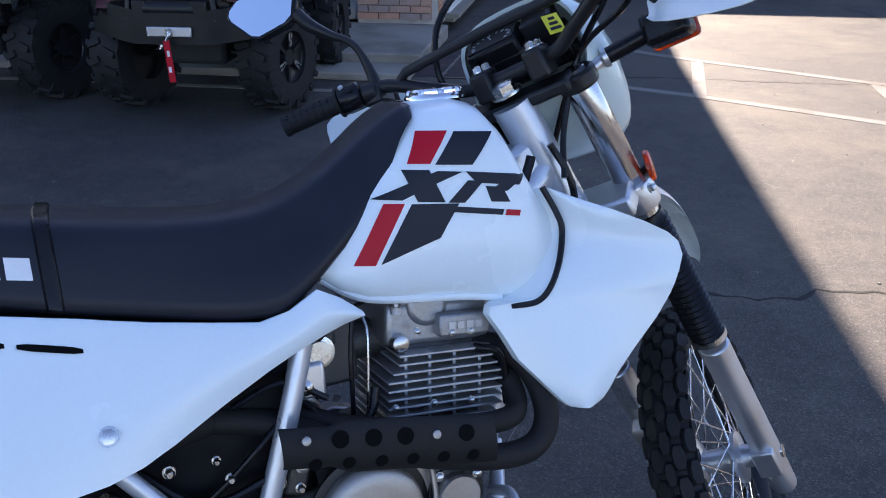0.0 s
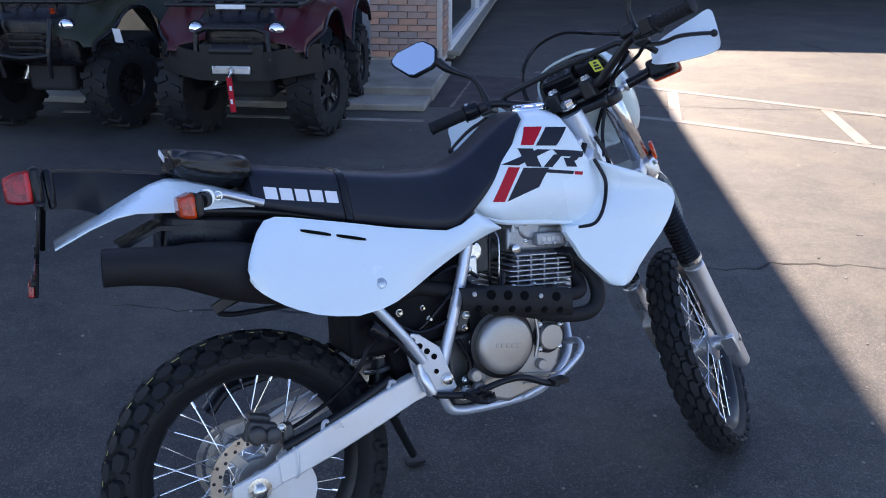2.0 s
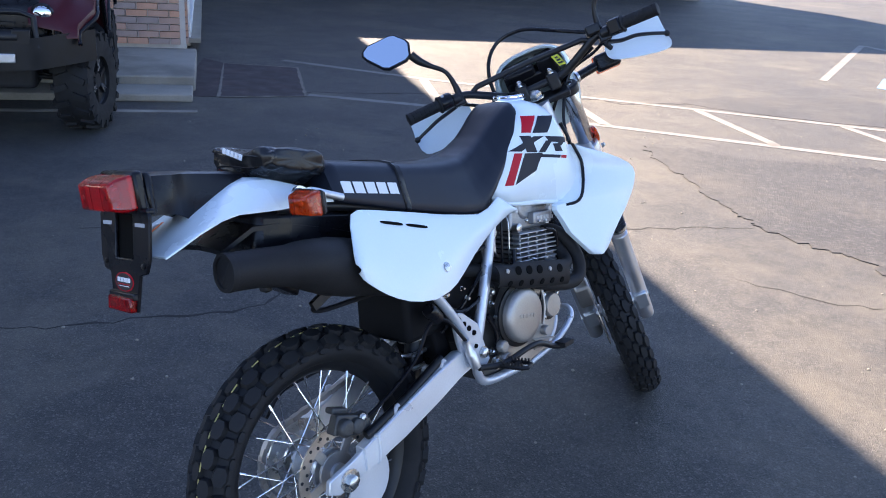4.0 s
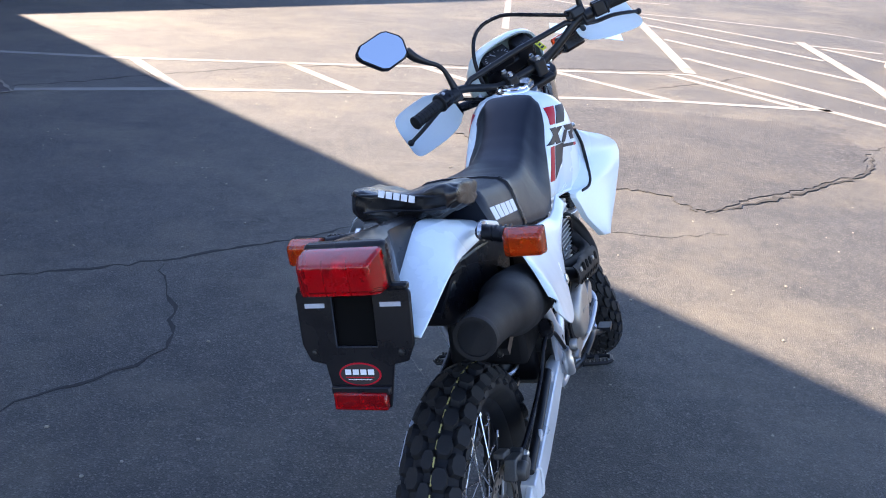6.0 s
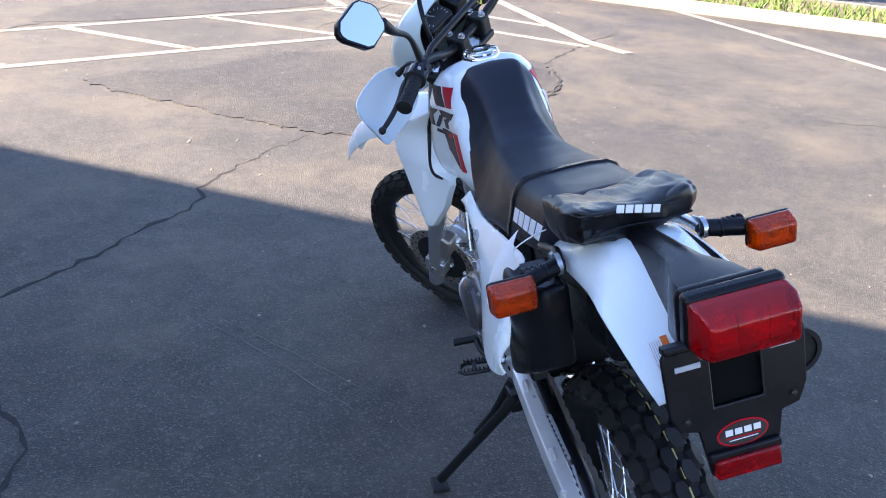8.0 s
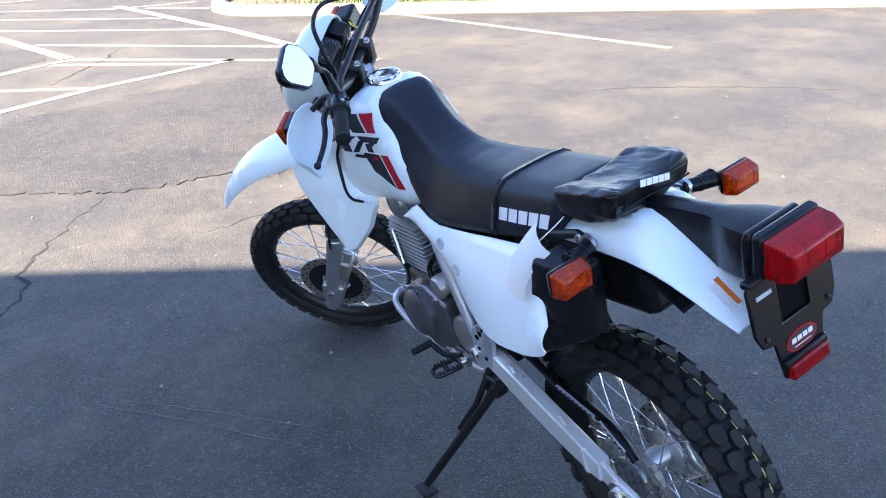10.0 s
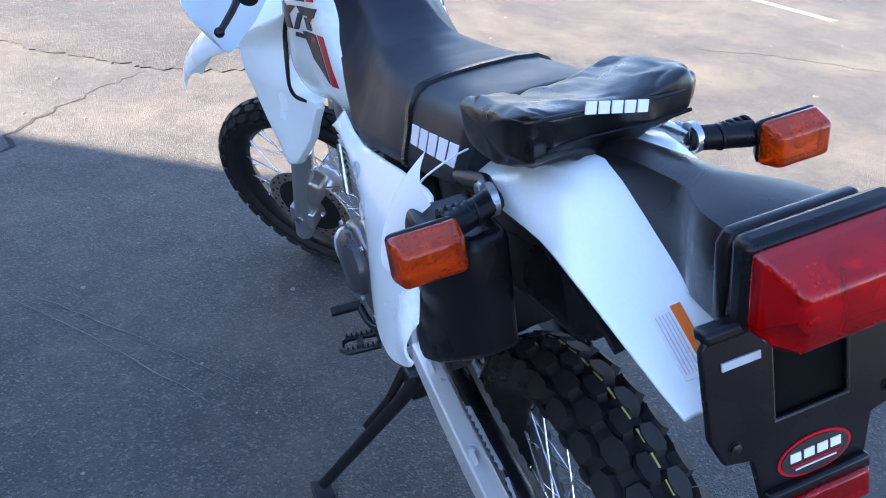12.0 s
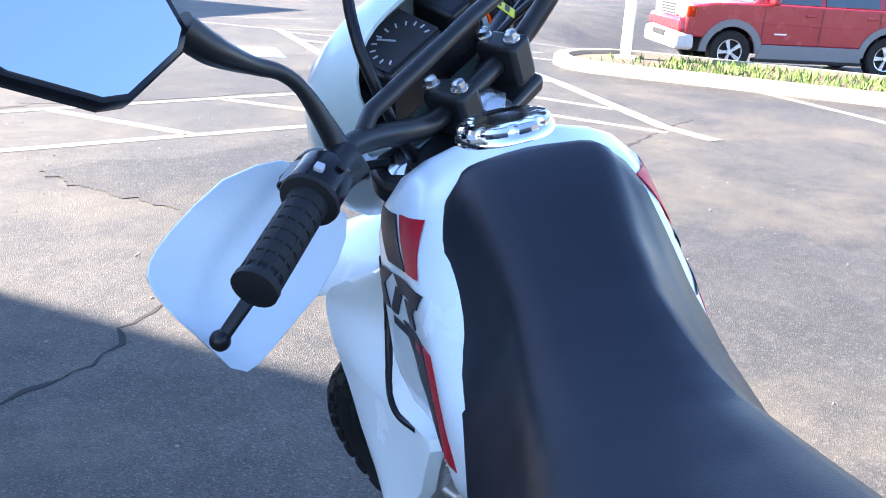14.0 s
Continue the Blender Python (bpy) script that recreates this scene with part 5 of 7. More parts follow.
# --- rear turn signals
for side in (-1, 1):
    body = [[(x, side * y, z) for y, z in ring] for x, ring in (
        (-0.046, ((0.182, 0.960), (0.182, 0.998), (0.242, 0.998), (0.242, 0.960))), (-0.062, ((0.174, 0.953), (0.174, 1.006), (0.250, 1.006), (0.250, 0.953))),
        (-0.094, ((0.179, 0.959), (0.179, 0.998), (0.245, 0.998), (0.245, 0.959))))]
    g = Geo().rings(body[1:])
    sig = bp("rear_turn_signal", g, M_AMBER, "amber turn signal lens on a black stalk", bevel=0.006, seg=3, smooth=30)
    bp("signal_reflector", Geo().box((0.006, 0.052, 0.034), T(-0.0665, side * 0.212, 0.979)).ball(Vector((-0.074, side * 0.212, 0.979)), 0.008), M_SILVER, "", sig)
    bp("signal_back", Geo().rings(body[:2]), M_BLACK, "", sig, bevel=0.004)
    g = Geo().tube([(-0.043, side * 0.182, 0.982), (-0.03, side * 0.142, 0.984), (-0.02, side * 0.118, 0.985)], [0.0155, 0.0145, 0.0145], 14)
    for k in range(5):
        g.lathe([(0.0150, -0.002), (0.0158, 0), (0.0150, 0.002)], aim((-0.033, side * (0.145 + 0.009 * k), 0.984), (-0.033, side * 2, 0.984)), 14)
    bp("stalk", g, M_BLACK, "black rubber stalk", sig)
    g = Geo().lathe([(0.018, -0.004), (0.018, 0.004)], aim((-0.02, side * 0.122, 0.985), (-0.02, side * 2, 0.985)), 18)
    stay = Geo().tube([(-0.02, side * 0.118, 0.985), (0.02, side * 0.112, 0.985), (0.10, side * 0.112, 0.955)], 0.009, 10)
    bp("stalk_stay", stay, M_SILVER if side < 0 else M_BLACK, "", sig)
    bp("stalk_clamp", g, M_SILVER, "silver clamp ring", sig)
    bp("stalk_bolt", bolt((0.005, side * 0.121, 0.985), (0, side, 0), 0.008, 0.006), M_STEEL, "", sig)

# --- tool bag on the rear carrier: a soft shape with folds
rings = []
for k in range(57):
    t = k / 56
    y = -0.100 + 0.212 * t
    e = min(t, 1 - t)
    edge = min(1.0, 0.72 + 3.2 * e)
    sag = 0.013 * math.sin(math.pi * min(max((t - 0.12) / 0.8, 0), 1))
    ring = []
    for j in range(60):
        a = 2 * math.pi * j / 60
        ca, sa = math.cos(a), math.sin(a)
        x = 0.008 + 0.078 * edge * math.copysign(abs(ca) ** 0.45, ca)
        z = 1.058 - 0.24 * (x - 0.01) - sag + (0.021 if sa > 0 else 0.036 + 0.016 * t) * edge * math.copysign(abs(sa) ** 0.5, sa)
        low = max(0.0, -sa)
        fold = 1 - abs(noise.noise(Vector((x * 8 + y * 7, y * 13 - x * 9 + z * 14, z * 22)))) * 2
        fine = abs(noise.noise(Vector((x * 28 + 3, y * 18, 5 + z * 60))))
        pleat = math.sin(z * 330 + 9 * noise.noise(Vector((y * 12, x * 10, 2))))
        x += ca * (0.007 * fold - 0.004 * fine + 0.0040 * pleat * (0.15 + low))
        crumple = abs(noise.noise(Vector((x * 16 + y * 22, y * 9 - x * 20, 7.0))))
        z += 0.010 * (fold - 0.6) * (0.5 + low) - 0.003 * fine - 0.022 * max(0.0, 0.12 - crumple)
        ring.append((x, y + 0.007 * noise.noise(Vector((x * 30, y * 20, z * 45))) * (1.5 - edge), z))
    rings.append(ring)
bag = bp("tool_bag", Geo().rings(rings), M_BAG, "crumpled black vinyl tool bag", smooth=80, sub=1)
for k in range(5):
    bp("print_block", Geo().box((0.0022, 0.0112, 0.0120), T(-0.0800, 0.035 - 0.0140 * k, 1.085 - 0.0033 * k) @ pose(0, 0, 0, 13, 8, 0)), M_PRINT, "white printed block", bag)
zip_ = [(-0.0745, y, 1.050 + 0.002 * math.sin(40 * y)) for y in [-0.10 + 0.02 * k for k in range(11)]]
lid = [(0.070, 0.098, 1.052), (-0.030, 0.106, 1.078), (-0.066, 0.098, 1.082), (-0.0745, 0.070, 1.083), (-0.0755, 0.0, 1.077), (-0.0745, -0.060, 1.073), (-0.064, -0.088, 1.072)]
bp("bag_piping", Geo().tube(lid, 0.0024, 6, 5), M_BLACK, "raised piping along the lid", bag)
bp("bag_seam", Geo().tube(zip_[1:-1], 0.002, 6, 3), M_BLACK, "stitched seam", bag)

# --- exhaust
mp = [(-0.240, -0.153, 0.876), (-0.18, -0.155, 0.869), (-0.11, -0.157, 0.857), (-0.065, -0.157, 0.848), (0.0, -0.148, 0.828), (0.06, -0.142, 0.810), (0.14, -0.136, 0.788), (0.24, -0.128, 0.756), (0.33, -0.112, 0.725), (0.44, -0.090, 0.70)]
mr = [0.038, 0.0385, 0.042, 0.051, 0.062, 0.064, 0.064, 0.060, 0.045, 0.022]
muffler = bp("muffler", Geo().tube(mp, mr, 28, 5), M_EXHAUST, "matt black steel muffler", smooth=60)
m = aim((-0.2425, -0.153, 0.8763), (1, -0.185, 0.745))
bp("outlet", Geo().lathe([(0.0, 0.03), (0.031, 0.03), (0.031, -0.002), (0.038, -0.002), (0.039, 0.006), (0.038, 0.012)], m, 28, True), M_EXHAUST, "hollow dark outlet", muffler)
# Dark disc stands for the shade inside the hollow outlet.
bp("outlet_core", Geo().lathe([(0.030, -0.0015), (0.0, -0.0015)], m @ T(0, 0, 0.004), 28), M_DARK, "", muffler)
g = Geo().tube([(0.02, -0.13, 0.762), (-0.03, -0.125, 0.742), (0.0, -0.12, 0.728), (0.10, -0.12, 0.725), (0.20, -0.12, 0.72)], 0.006, 8, 5)
g.box((0.05, 0.012, 0.02), T(-0.02, -0.14, 0.76) @ pose(0, 0, 0, 0, -25, 0))
bp("muffler_bracket", g, M_SATIN, "", muffler)
hd = [(0.845, -0.055, 0.715), (0.895, -0.090, 0.700), (0.924, -0.120, 0.655), (0.924, -0.145, 0.600), (0.890, -0.156, 0.566), (0.82, -0.156, 0.568), (0.70, -0.152, 0.605), (0.60, -0.135, 0.643), (0.53, -0.098, 0.675), (0.44, -0.085, 0.70)]
header = bp("exhaust_header", Geo().tube(hd, 0.0195, 16, 7), M_EXHAUST, "matt black exhaust header pipe", smooth=70)
hd2 = [(0.84, -0.03, 0.70), (0.885, -0.085, 0.665), (0.885, -0.125, 0.625), (0.85, -0.145, 0.615), (0.76, -0.146, 0.627), (0.64, -0.125, 0.65), (0.55, -0.085, 0.68)]
bp("second_header", Geo().tube(hd2, 0.017, 14, 6), M_EXHAUST, "", header)
rows = []
for k in range(15):
    x = 0.516 + 0.303 * k / 14
    c = 0.666 - (x - 0.53) * 0.213
    hh = 0.037 if x > 0.60 else 0.028
    rows.append([(x, -0.164 - 0.022 * math.cos(a), c + hh * math.sin(a) / math.sin(1.15)) for a in [-1.15 + 2.3 * j / 10 for j in range(11)]])
shield = bp("heat_shield", Geo().sheet(rows, (0, 0.003, 0)), M_EXHAUST, "matt black perforated heat shield", smooth=60)
for k in range(6):
    x = 0.548 + 0.045 * k
    for dz, r in ((0.015, 0.0118), (-0.019, 0.0088)):
        xx = x + (0.0 if dz > 0 else 0.008)
        c = 0.666 - (xx - 0.53) * 0.213 + dz
        a = math.asin(max(-1, min(1, dz / 0.0405)))
        p = Vector((xx, -0.1646 - 0.022 * math.cos(a), c))
        screw = dz > 0 and k in (0, 4)
        bp("shield_bolt" if screw else "shield_hole", Geo().lathe([(r * 0.55, 0), (r * 0.5, 0.003), (r * 0.25, 0.004)] if screw else [(r, 0), (r, 0.0012)], aim(p, p + Vector((0, -math.cos(a), 0.6 * math.sin(a)))), 16), M_CASE if screw else M_HOLE, "", shield)

# --- engine
engine = bp("engine", Geo().box((0.33, 0.20, 0.19), T(0.665, 0.0, 0.47)).box((0.14, 0.17, 0.14), T(0.545, 0, 0.55)).lathe([(0.085, -0.115), (0.10, -0.10), (0.10, 0.10), (0.085, 0.115)], T(0.70, 0, 0.50) @ pose(0, 0, 0, 90, 0, 0), 28), M_ENGINE, "grey alloy single-cylinder engine", bevel=0.012, seg=3)
TILT = T(0.785, 0, 0.612) @ pose(0, 0, 0, 0, 6, 0)
g = Geo().box((0.135, 0.15, 0.15), TILT @ T(-0.005, 0, 0.05))
bp("cylinder", g, M_ENGINE, "finned alloy cylinder", engine, bevel=0.01)
for x in (-0.068, -0.030, 0.010, 0.052):
    bp("fin_web", Geo().box((0.006, 0.186, 0.130), TILT @ T(x, 0, 0.05)), M_HEAD, "", engine, bevel=0.002)
for k in range(11):
    w = 0.184 if 2 < k < 8 else 0.168 if k < 9 else 0.15
    g = Geo().box((w, 0.212, 0.0036), TILT @ T(-0.008, 0, -0.016 + 0.0128 * k))
    bp("cooling_fin", g, M_FIN, "", engine, bevel=0.001)
g = Geo().box((0.17, 0.16, 0.065), TILT @ T(-0.01, 0, 0.152)).lathe([(0.034, -0.085), (0.034, 0.085)], TILT @ T(-0.03, 0, 0.18) @ pose(0, 0, 0, 90, 0, 0), 20).lathe([(0.030, -0.07), (0.030, 0.07)], TILT @ T(0.035, 0, 0.175) @ pose(0, 0, 0, 90, 0, 0), 20)
bp("cylinder_head", g, M_HEAD, "cast alloy cylinder head cover", engine, bevel=0.01, seg=3)
g = Geo().lathe([(0.0125, 0), (0.0125, 0.022), (0.010, 0.024)], aim((0.722, -0.076, 0.748), (0.722, -1, 0.748)), 20)
bp("timing_plug", g, M_STEEL, "", engine)
bp("embossed_plate", Geo().box((0.082, 0.024, 0.034), TILT @ T(0.022, -0.092, 0.150)), M_HEAD, "raised cast plate", engine, bevel=0.004)
for k in range(4):
    bp("head_emboss", Geo().box((0.011, 0.003, 0.012), TILT @ T(0.0 + 0.0145 * k, -0.1045, 0.150)), M_FIN, "raised plain block", engine, bevel=0.0008)
bp("rocker_cover", Geo().rings([[(x * s, y, z * s) for x, z in ((-0.080, 0.0), (-0.070, 0.034), (-0.020, 0.058), (0.040, 0.050), (0.072, 0.020), (0.078, 0.0))] for y, s in ((-0.082, 0.82), (-0.070, 1.0), (0.070, 1.0), (0.082, 0.82))], TILT @ T(-0.005, 0, 0.180)), M_HEAD, "cast rocker cover", engine, bevel=0.004, smooth=40)
for x, z in ((-0.082, 0.172), (-0.040, 0.186), (0.070, 0.176), (0.080, 0.140)):
    bp("head_stud", Geo().lathe([(0.008, 0), (0.008, 0.010), (0.0045, 0.011), (0.0045, 0.022)], TILT @ T(x, -0.088, z), 8), M_FIN, "", engine)
for pts in (((0.835, -0.10, 0.72), (0.875, -0.105, 0.70), (0.882, -0.10, 0.62)), ((0.672, -0.112, 0.70), (0.655, -0.118, 0.66), (0.60, -0.125, 0.645), (0.545, -0.12, 0.655))):
    bp("engine_hose", Geo().tube(pts, 0.0065, 10, 5), M_BLACK, "black hose", engine)
for x, z in ((0.70, 0.658), (0.76, 0.652), (0.82, 0.642), (0.745, 0.765), (0.80, 0.752), (0.83, 0.748)):
    bp("head_bolt", bolt((x, -0.104, z), (0, -1, 0), 0.0045, 0.006), M_STEEL, "", engine)
# right covers
cov = [(0.585, 0.575), (0.62, 0.612), (0.70, 0.605), (0.75, 0.572), (0.80, 0.552), (0.812, 0.50), (0.79, 0.44), (0.75, 0.395), (0.64, 0.375), (0.57, 0.40), (0.565, 0.47)]
XZ = Matrix(((1, 0, 0, 0), (0, 0, 1, 0), (0, 1, 0, 0), (0, 0, 0, 1)))
bp("right_crankcase", Geo().plate(cov, 0.045, T(0, -0.116, 0) @ XZ), M_CASE, "satin grey crankcase cover", engine, bevel=0.01, seg=3)
R90 = pose(0, 0, 0, 90, 0, 0)
# Black ring stands for the shadow gap round the clutch cover.
bp("clutch_seat", Geo().lathe([(0.088, 0.0), (0.088, 0.006), (0.080, 0.008)], T(0.634, -0.135, 0.530) @ R90, 48), M_SATIN, "black ring standing for the shadow round the clutch cover", engine)
bp("clutch_cover", Geo().lathe([(0.075, 0.0), (0.0755, 0.018), (0.074, 0.024), (0.070, 0.029), (0.064, 0.032), (0.050, 0.0335), (0.0, 0.034)], T(0.634, -0.135, 0.530) @ R90, 48), M_CASE, "round satin grey clutch cover", engine)
for k in range(5):
    bp("cover_emboss", Geo().box((0.0105, 0.002, 0.010), T(0.606 + 0.0142 * k, -0.1695, 0.536 - 0.0030 * k) @ pose(0, 0, 0, 0, 12, 0)), M_CASE, "raised plain block", engine, bevel=0.0006)
bp("oil_filter_cover", Geo().lathe([(0.034, 0.0), (0.034, 0.020), (0.031, 0.026), (0.0, 0.027)], T(0.765, -0.135, 0.522) @ R90, 32), M_CASE, "small round cover", engine)
bp("filter_flange", Geo().lathe([(0.044, 0.0), (0.044, 0.009), (0.036, 0.011)], T(0.765, -0.135, 0.522) @ R90, 32), M_SATIN, "dark flange", engine)
for a in (0.6, 2.2, 3.9, 5.4):
    bp("cover_bolt", bolt((0.765 + 0.042 * math.cos(a), -0.146, 0.522 + 0.042 * math.sin(a)), (0, -1, 0), 0.006, 0.006), M_STEEL, "", engine)
for x, z, r in ((0.556, 0.43, 0.019), (0.548, 0.468, 0.016), (0.735, 0.455, 0.014)):
    bp("case_plug", Geo().lathe([(r, 0), (r, 0.016), (r * 0.8, 0.02)], T(x, -0.135, z) @ R90, 20), M_CASE, "", engine)
for k in range(3):
    bp("case_rib", Geo().box((0.11, 0.006, 0.004), T(0.735, -0.144, 0.43 - 0.013 * k) @ pose(0, 0, 0, 0, 12, 0)), M_CASE, "", engine)
bp("oil_pipe", Geo().tube([(0.728, -0.15, 0.585), (0.728, -0.155, 0.53), (0.715, -0.155, 0.48)], 0.0045, 8, 4), M_CASE, "thin steel oil pipe", engine)
# left covers
cov = [(0.57, 0.58), (0.66, 0.60), (0.74, 0.575), (0.79, 0.53), (0.80, 0.46), (0.75, 0.41), (0.64, 0.40), (0.57, 0.44)]
M_CASEDARK = material("dark_engine_case", (0.17, 0.17, 0.18), 0.36, 0.8, 0.15, 14, 220, 0.1)
bp("left_crankcase", Geo().plate(cov, 0.05, T(0, 0.125, 0) @ XZ), M_CASEDARK, "dark grey left crankcase cover", engine, bevel=0.012, seg=3)
bp("stator_cover", Geo().lathe([(0.07, 0), (0.07, 0.02), (0.055, 0.034), (0, 0.036)], T(0.70, 0.14, 0.50) @ pose(0, 0, 0, -90, 0, 0), 36), M_CASEDARK, "", engine)
bp("sprocket_cover", Geo().lathe([(0.055, 0), (0.055, 0.03), (0.045, 0.038), (0, 0.039)], T(0.52, 0.10, 0.50) @ pose(0, 0, 0, -90, 0, 0), 28), M_CASE, "", engine)
g = Geo()
for x, z in ((0.60, 0.585), (0.68, 0.597), (0.76, 0.56), (0.79, 0.49), (0.70, 0.408), (0.6, 0.425)):
    bp("cover_bolt", bolt((x, 0.15, z), (0, 1, 0), 0.006, 0.006), M_STEEL, "", engine)
bp("hose", Geo().tube([(0.62, 0.10, 0.70), (0.655, 0.118, 0.64), (0.60, 0.124, 0.60), (0.52, 0.115, 0.60)], 0.007, 10, 6), M_BLACK, "black hose", engine)
bp("starter_motor", Geo().lathe([(0.0, 0), (0.028, 0), (0.032, 0.006), (0.032, 0.085), (0.026, 0.092), (0.0, 0.092)], T(0.60, 0.05, 0.615) @ pose(0, 0, 0, -90, 0, 0), 24), M_CASE, "grey starter motor", engine)
bp("left_end_cover", Geo().lathe([(0.040, 0), (0.040, 0.014), (0.034, 0.020), (0, 0.021)], TILT @ T(-0.012, 0.088, 0.172) @ pose(0, 0, 0, -90, 0, 0), 28), M_HEAD, "round cast end cover", engine)
for a in (0.5, 2.1, 3.7, 5.2):
    bp("cover_bolt", bolt((0.70 + 0.060 * math.cos(a), 0.160, 0.50 + 0.060 * math.sin(a)), (0, 1, 0), 0.005, 0.006), M_STEEL, "", engine)
bp("case_strut", rod((0.80, 0.118, 0.60), (0.845, 0.105, 0.69), 0.009, 12), M_STEEL, "zinc engine hanger", engine)
bp("shift_lever", Geo().tube([(0.53, 0.15, 0.44), (0.60, 0.165, 0.415), (0.655, 0.17, 0.425)], 0.008, 8, 3).tube([(0.655, 0.168, 0.428), (0.658, 0.228, 0.43)], 0.0105, 10), M_SATIN, "black gear shift lever", engine)
# carburettor and airbox behind the cylinder
carb = bp("carburettor", Geo().box((0.10, 0.12, 0.10), T(0.615, 0, 0.745)).lathe([(0.038, -0.065), (0.038, 0.065)], T(0.60, 0, 0.77) @ R90, 20).lathe([(0.03, -0.1), (0.03, 0.1)], T(0.64, 0, 0.74) @ pose(0, 0, 0, 0, 90, 0), 16), M_ENGINE, "dark alloy carburettor", bevel=0.008)
bp("throttle_drum", Geo().lathe([(0.024, 0), (0.024, 0.010), (0.017, 0.011), (0.017, 0.018)], T(0.60, -0.085, 0.762) @ R90, 24), M_STEEL, "zinc throttle drum", carb)
bp("choke_bracket", Geo().box((0.036, 0.02, 0.05), T(0.585, -0.10, 0.728)), M_SILVER, "", carb, bevel=0.005)
bp("choke_cam", Geo().lathe([(0.011, 0), (0.011, 0.004), (0.006, 0.008)], T(0.572, -0.112, 0.722) @ R90, 16), M_STEEL, "", carb)
for pts in (((0.60, -0.10, 0.78), (0.66, -0.080, 0.812), (0.78, -0.060, 0.83)), ((0.655, -0.09, 0.80), (0.645, -0.095, 0.74), (0.64, -0.09, 0.64)), ((0.57, -0.10, 0.70), (0.60, -0.11, 0.66), (0.64, -0.10, 0.64))):
    bp("cable", Geo().tube(pts, 0.0035, 6, 5), M_BLACK, "", carb)
bp("fuel_line", Geo().tube([(0.672, -0.085, 0.80), (0.672, -0.10, 0.77), (0.660, -0.10, 0.66)], 0.0022, 6, 4), M_STEEL, "", carb)
airbox = bp("airbox", Geo().box((0.32, 0.19, 0.32), T(0.42, 0, 0.715), 0.9), M_INNER, "black plastic airbox", bevel=0.015)
bp("under_tray", Geo().box((0.42, 0.165, 0.13), T(0.09, 0, 0.868) @ pose(0, 0, 0, 0, 10, 0)), M_BLACK, "black plastic tray under the seat", airbox, bevel=0.02)
bp("inner_mudguard", Geo().box((0.05, 0.16, 0.34), T(0.365, 0, 0.62) @ pose(0, 0, 0, 0, -14, 0)), M_INNER, "", airbox, bevel=0.01)
bp("inner_fender", Geo().sheet([[(x, y, z - 0.02 - 0.9 * y * y) for y in (-0.085, -0.05, 0, 0.05, 0.085)] for x, z in ((0.34, 0.74), (0.25, 0.83), (0.15, 0.89), (0.05, 0.925), (-0.05, 0.955), (-0.12, 0.962), (-0.2, 0.93))], (0, 0, -0.01)), M_BLACK, "black inner fender", airbox)
# black storage canister on the left behind the panel
can = []
for t in (0.0, 0.08, 0.5, 0.92, 1.0):
    s = 0.93 if t in (0.0, 1.0) else 1.0
    ring = []
    for x, y in ((0.100, 0.112), (0.108, 0.178), (0.085, 0.196), (0.01, 0.198), (-0.050, 0.176), (-0.068, 0.155), (-0.058, 0.112)):
        zb = 0.700 + 0.62 * (0.10 - x)
        x = min(x, 0.105 - 0.06 * t)
        ring.append((0.038 + (x - 0.02) * s, 0.15 + (y - 0.15) * s, zb + (0.958 - zb) * t))
    can.append(ring)
canister = bp("storage_box", Geo().rings(can), M_BLACK, "black plastic storage box", bevel=0.008, seg=3, smooth=30)
bp("box_latch", Geo().box((0.02, 0.03, 0.02), T(0.05, 0.16, 0.735)), M_SATIN, "", canister, bevel=0.004)

# --- frame
frame_ = bp("main_frame", Geo().tube([(1.035, 0, 0.96), (0.98, 0, 0.92), (0.80, 0, 0.86), (0.66, 0, 0.83)], [0.034, 0.034, 0.027, 0.025], 14, 6), M_FRAME, "silver painted steel frame")
bp("steering_head", rod((0.985, 0, 1.068), (1.085, 0, 0.872), 0.034, 24), M_FRAME, "silver steering head", frame_)
bp("head_gusset", Geo().box((0.10, 0.05, 0.12), T(0.99, 0, 0.94) @ pose(0, 0, 0, 0, -27, 0)), M_FRAME, "welded gusset plate", frame_, bevel=0.012)
bp("down_tube", Geo().tube([(1.06, 0, 0.90), (0.96, 0, 0.72), (0.905, 0, 0.58), (0.875, 0, 0.49)], 0.02, 14, 5), M_FRAME, "silver down tube", frame_)
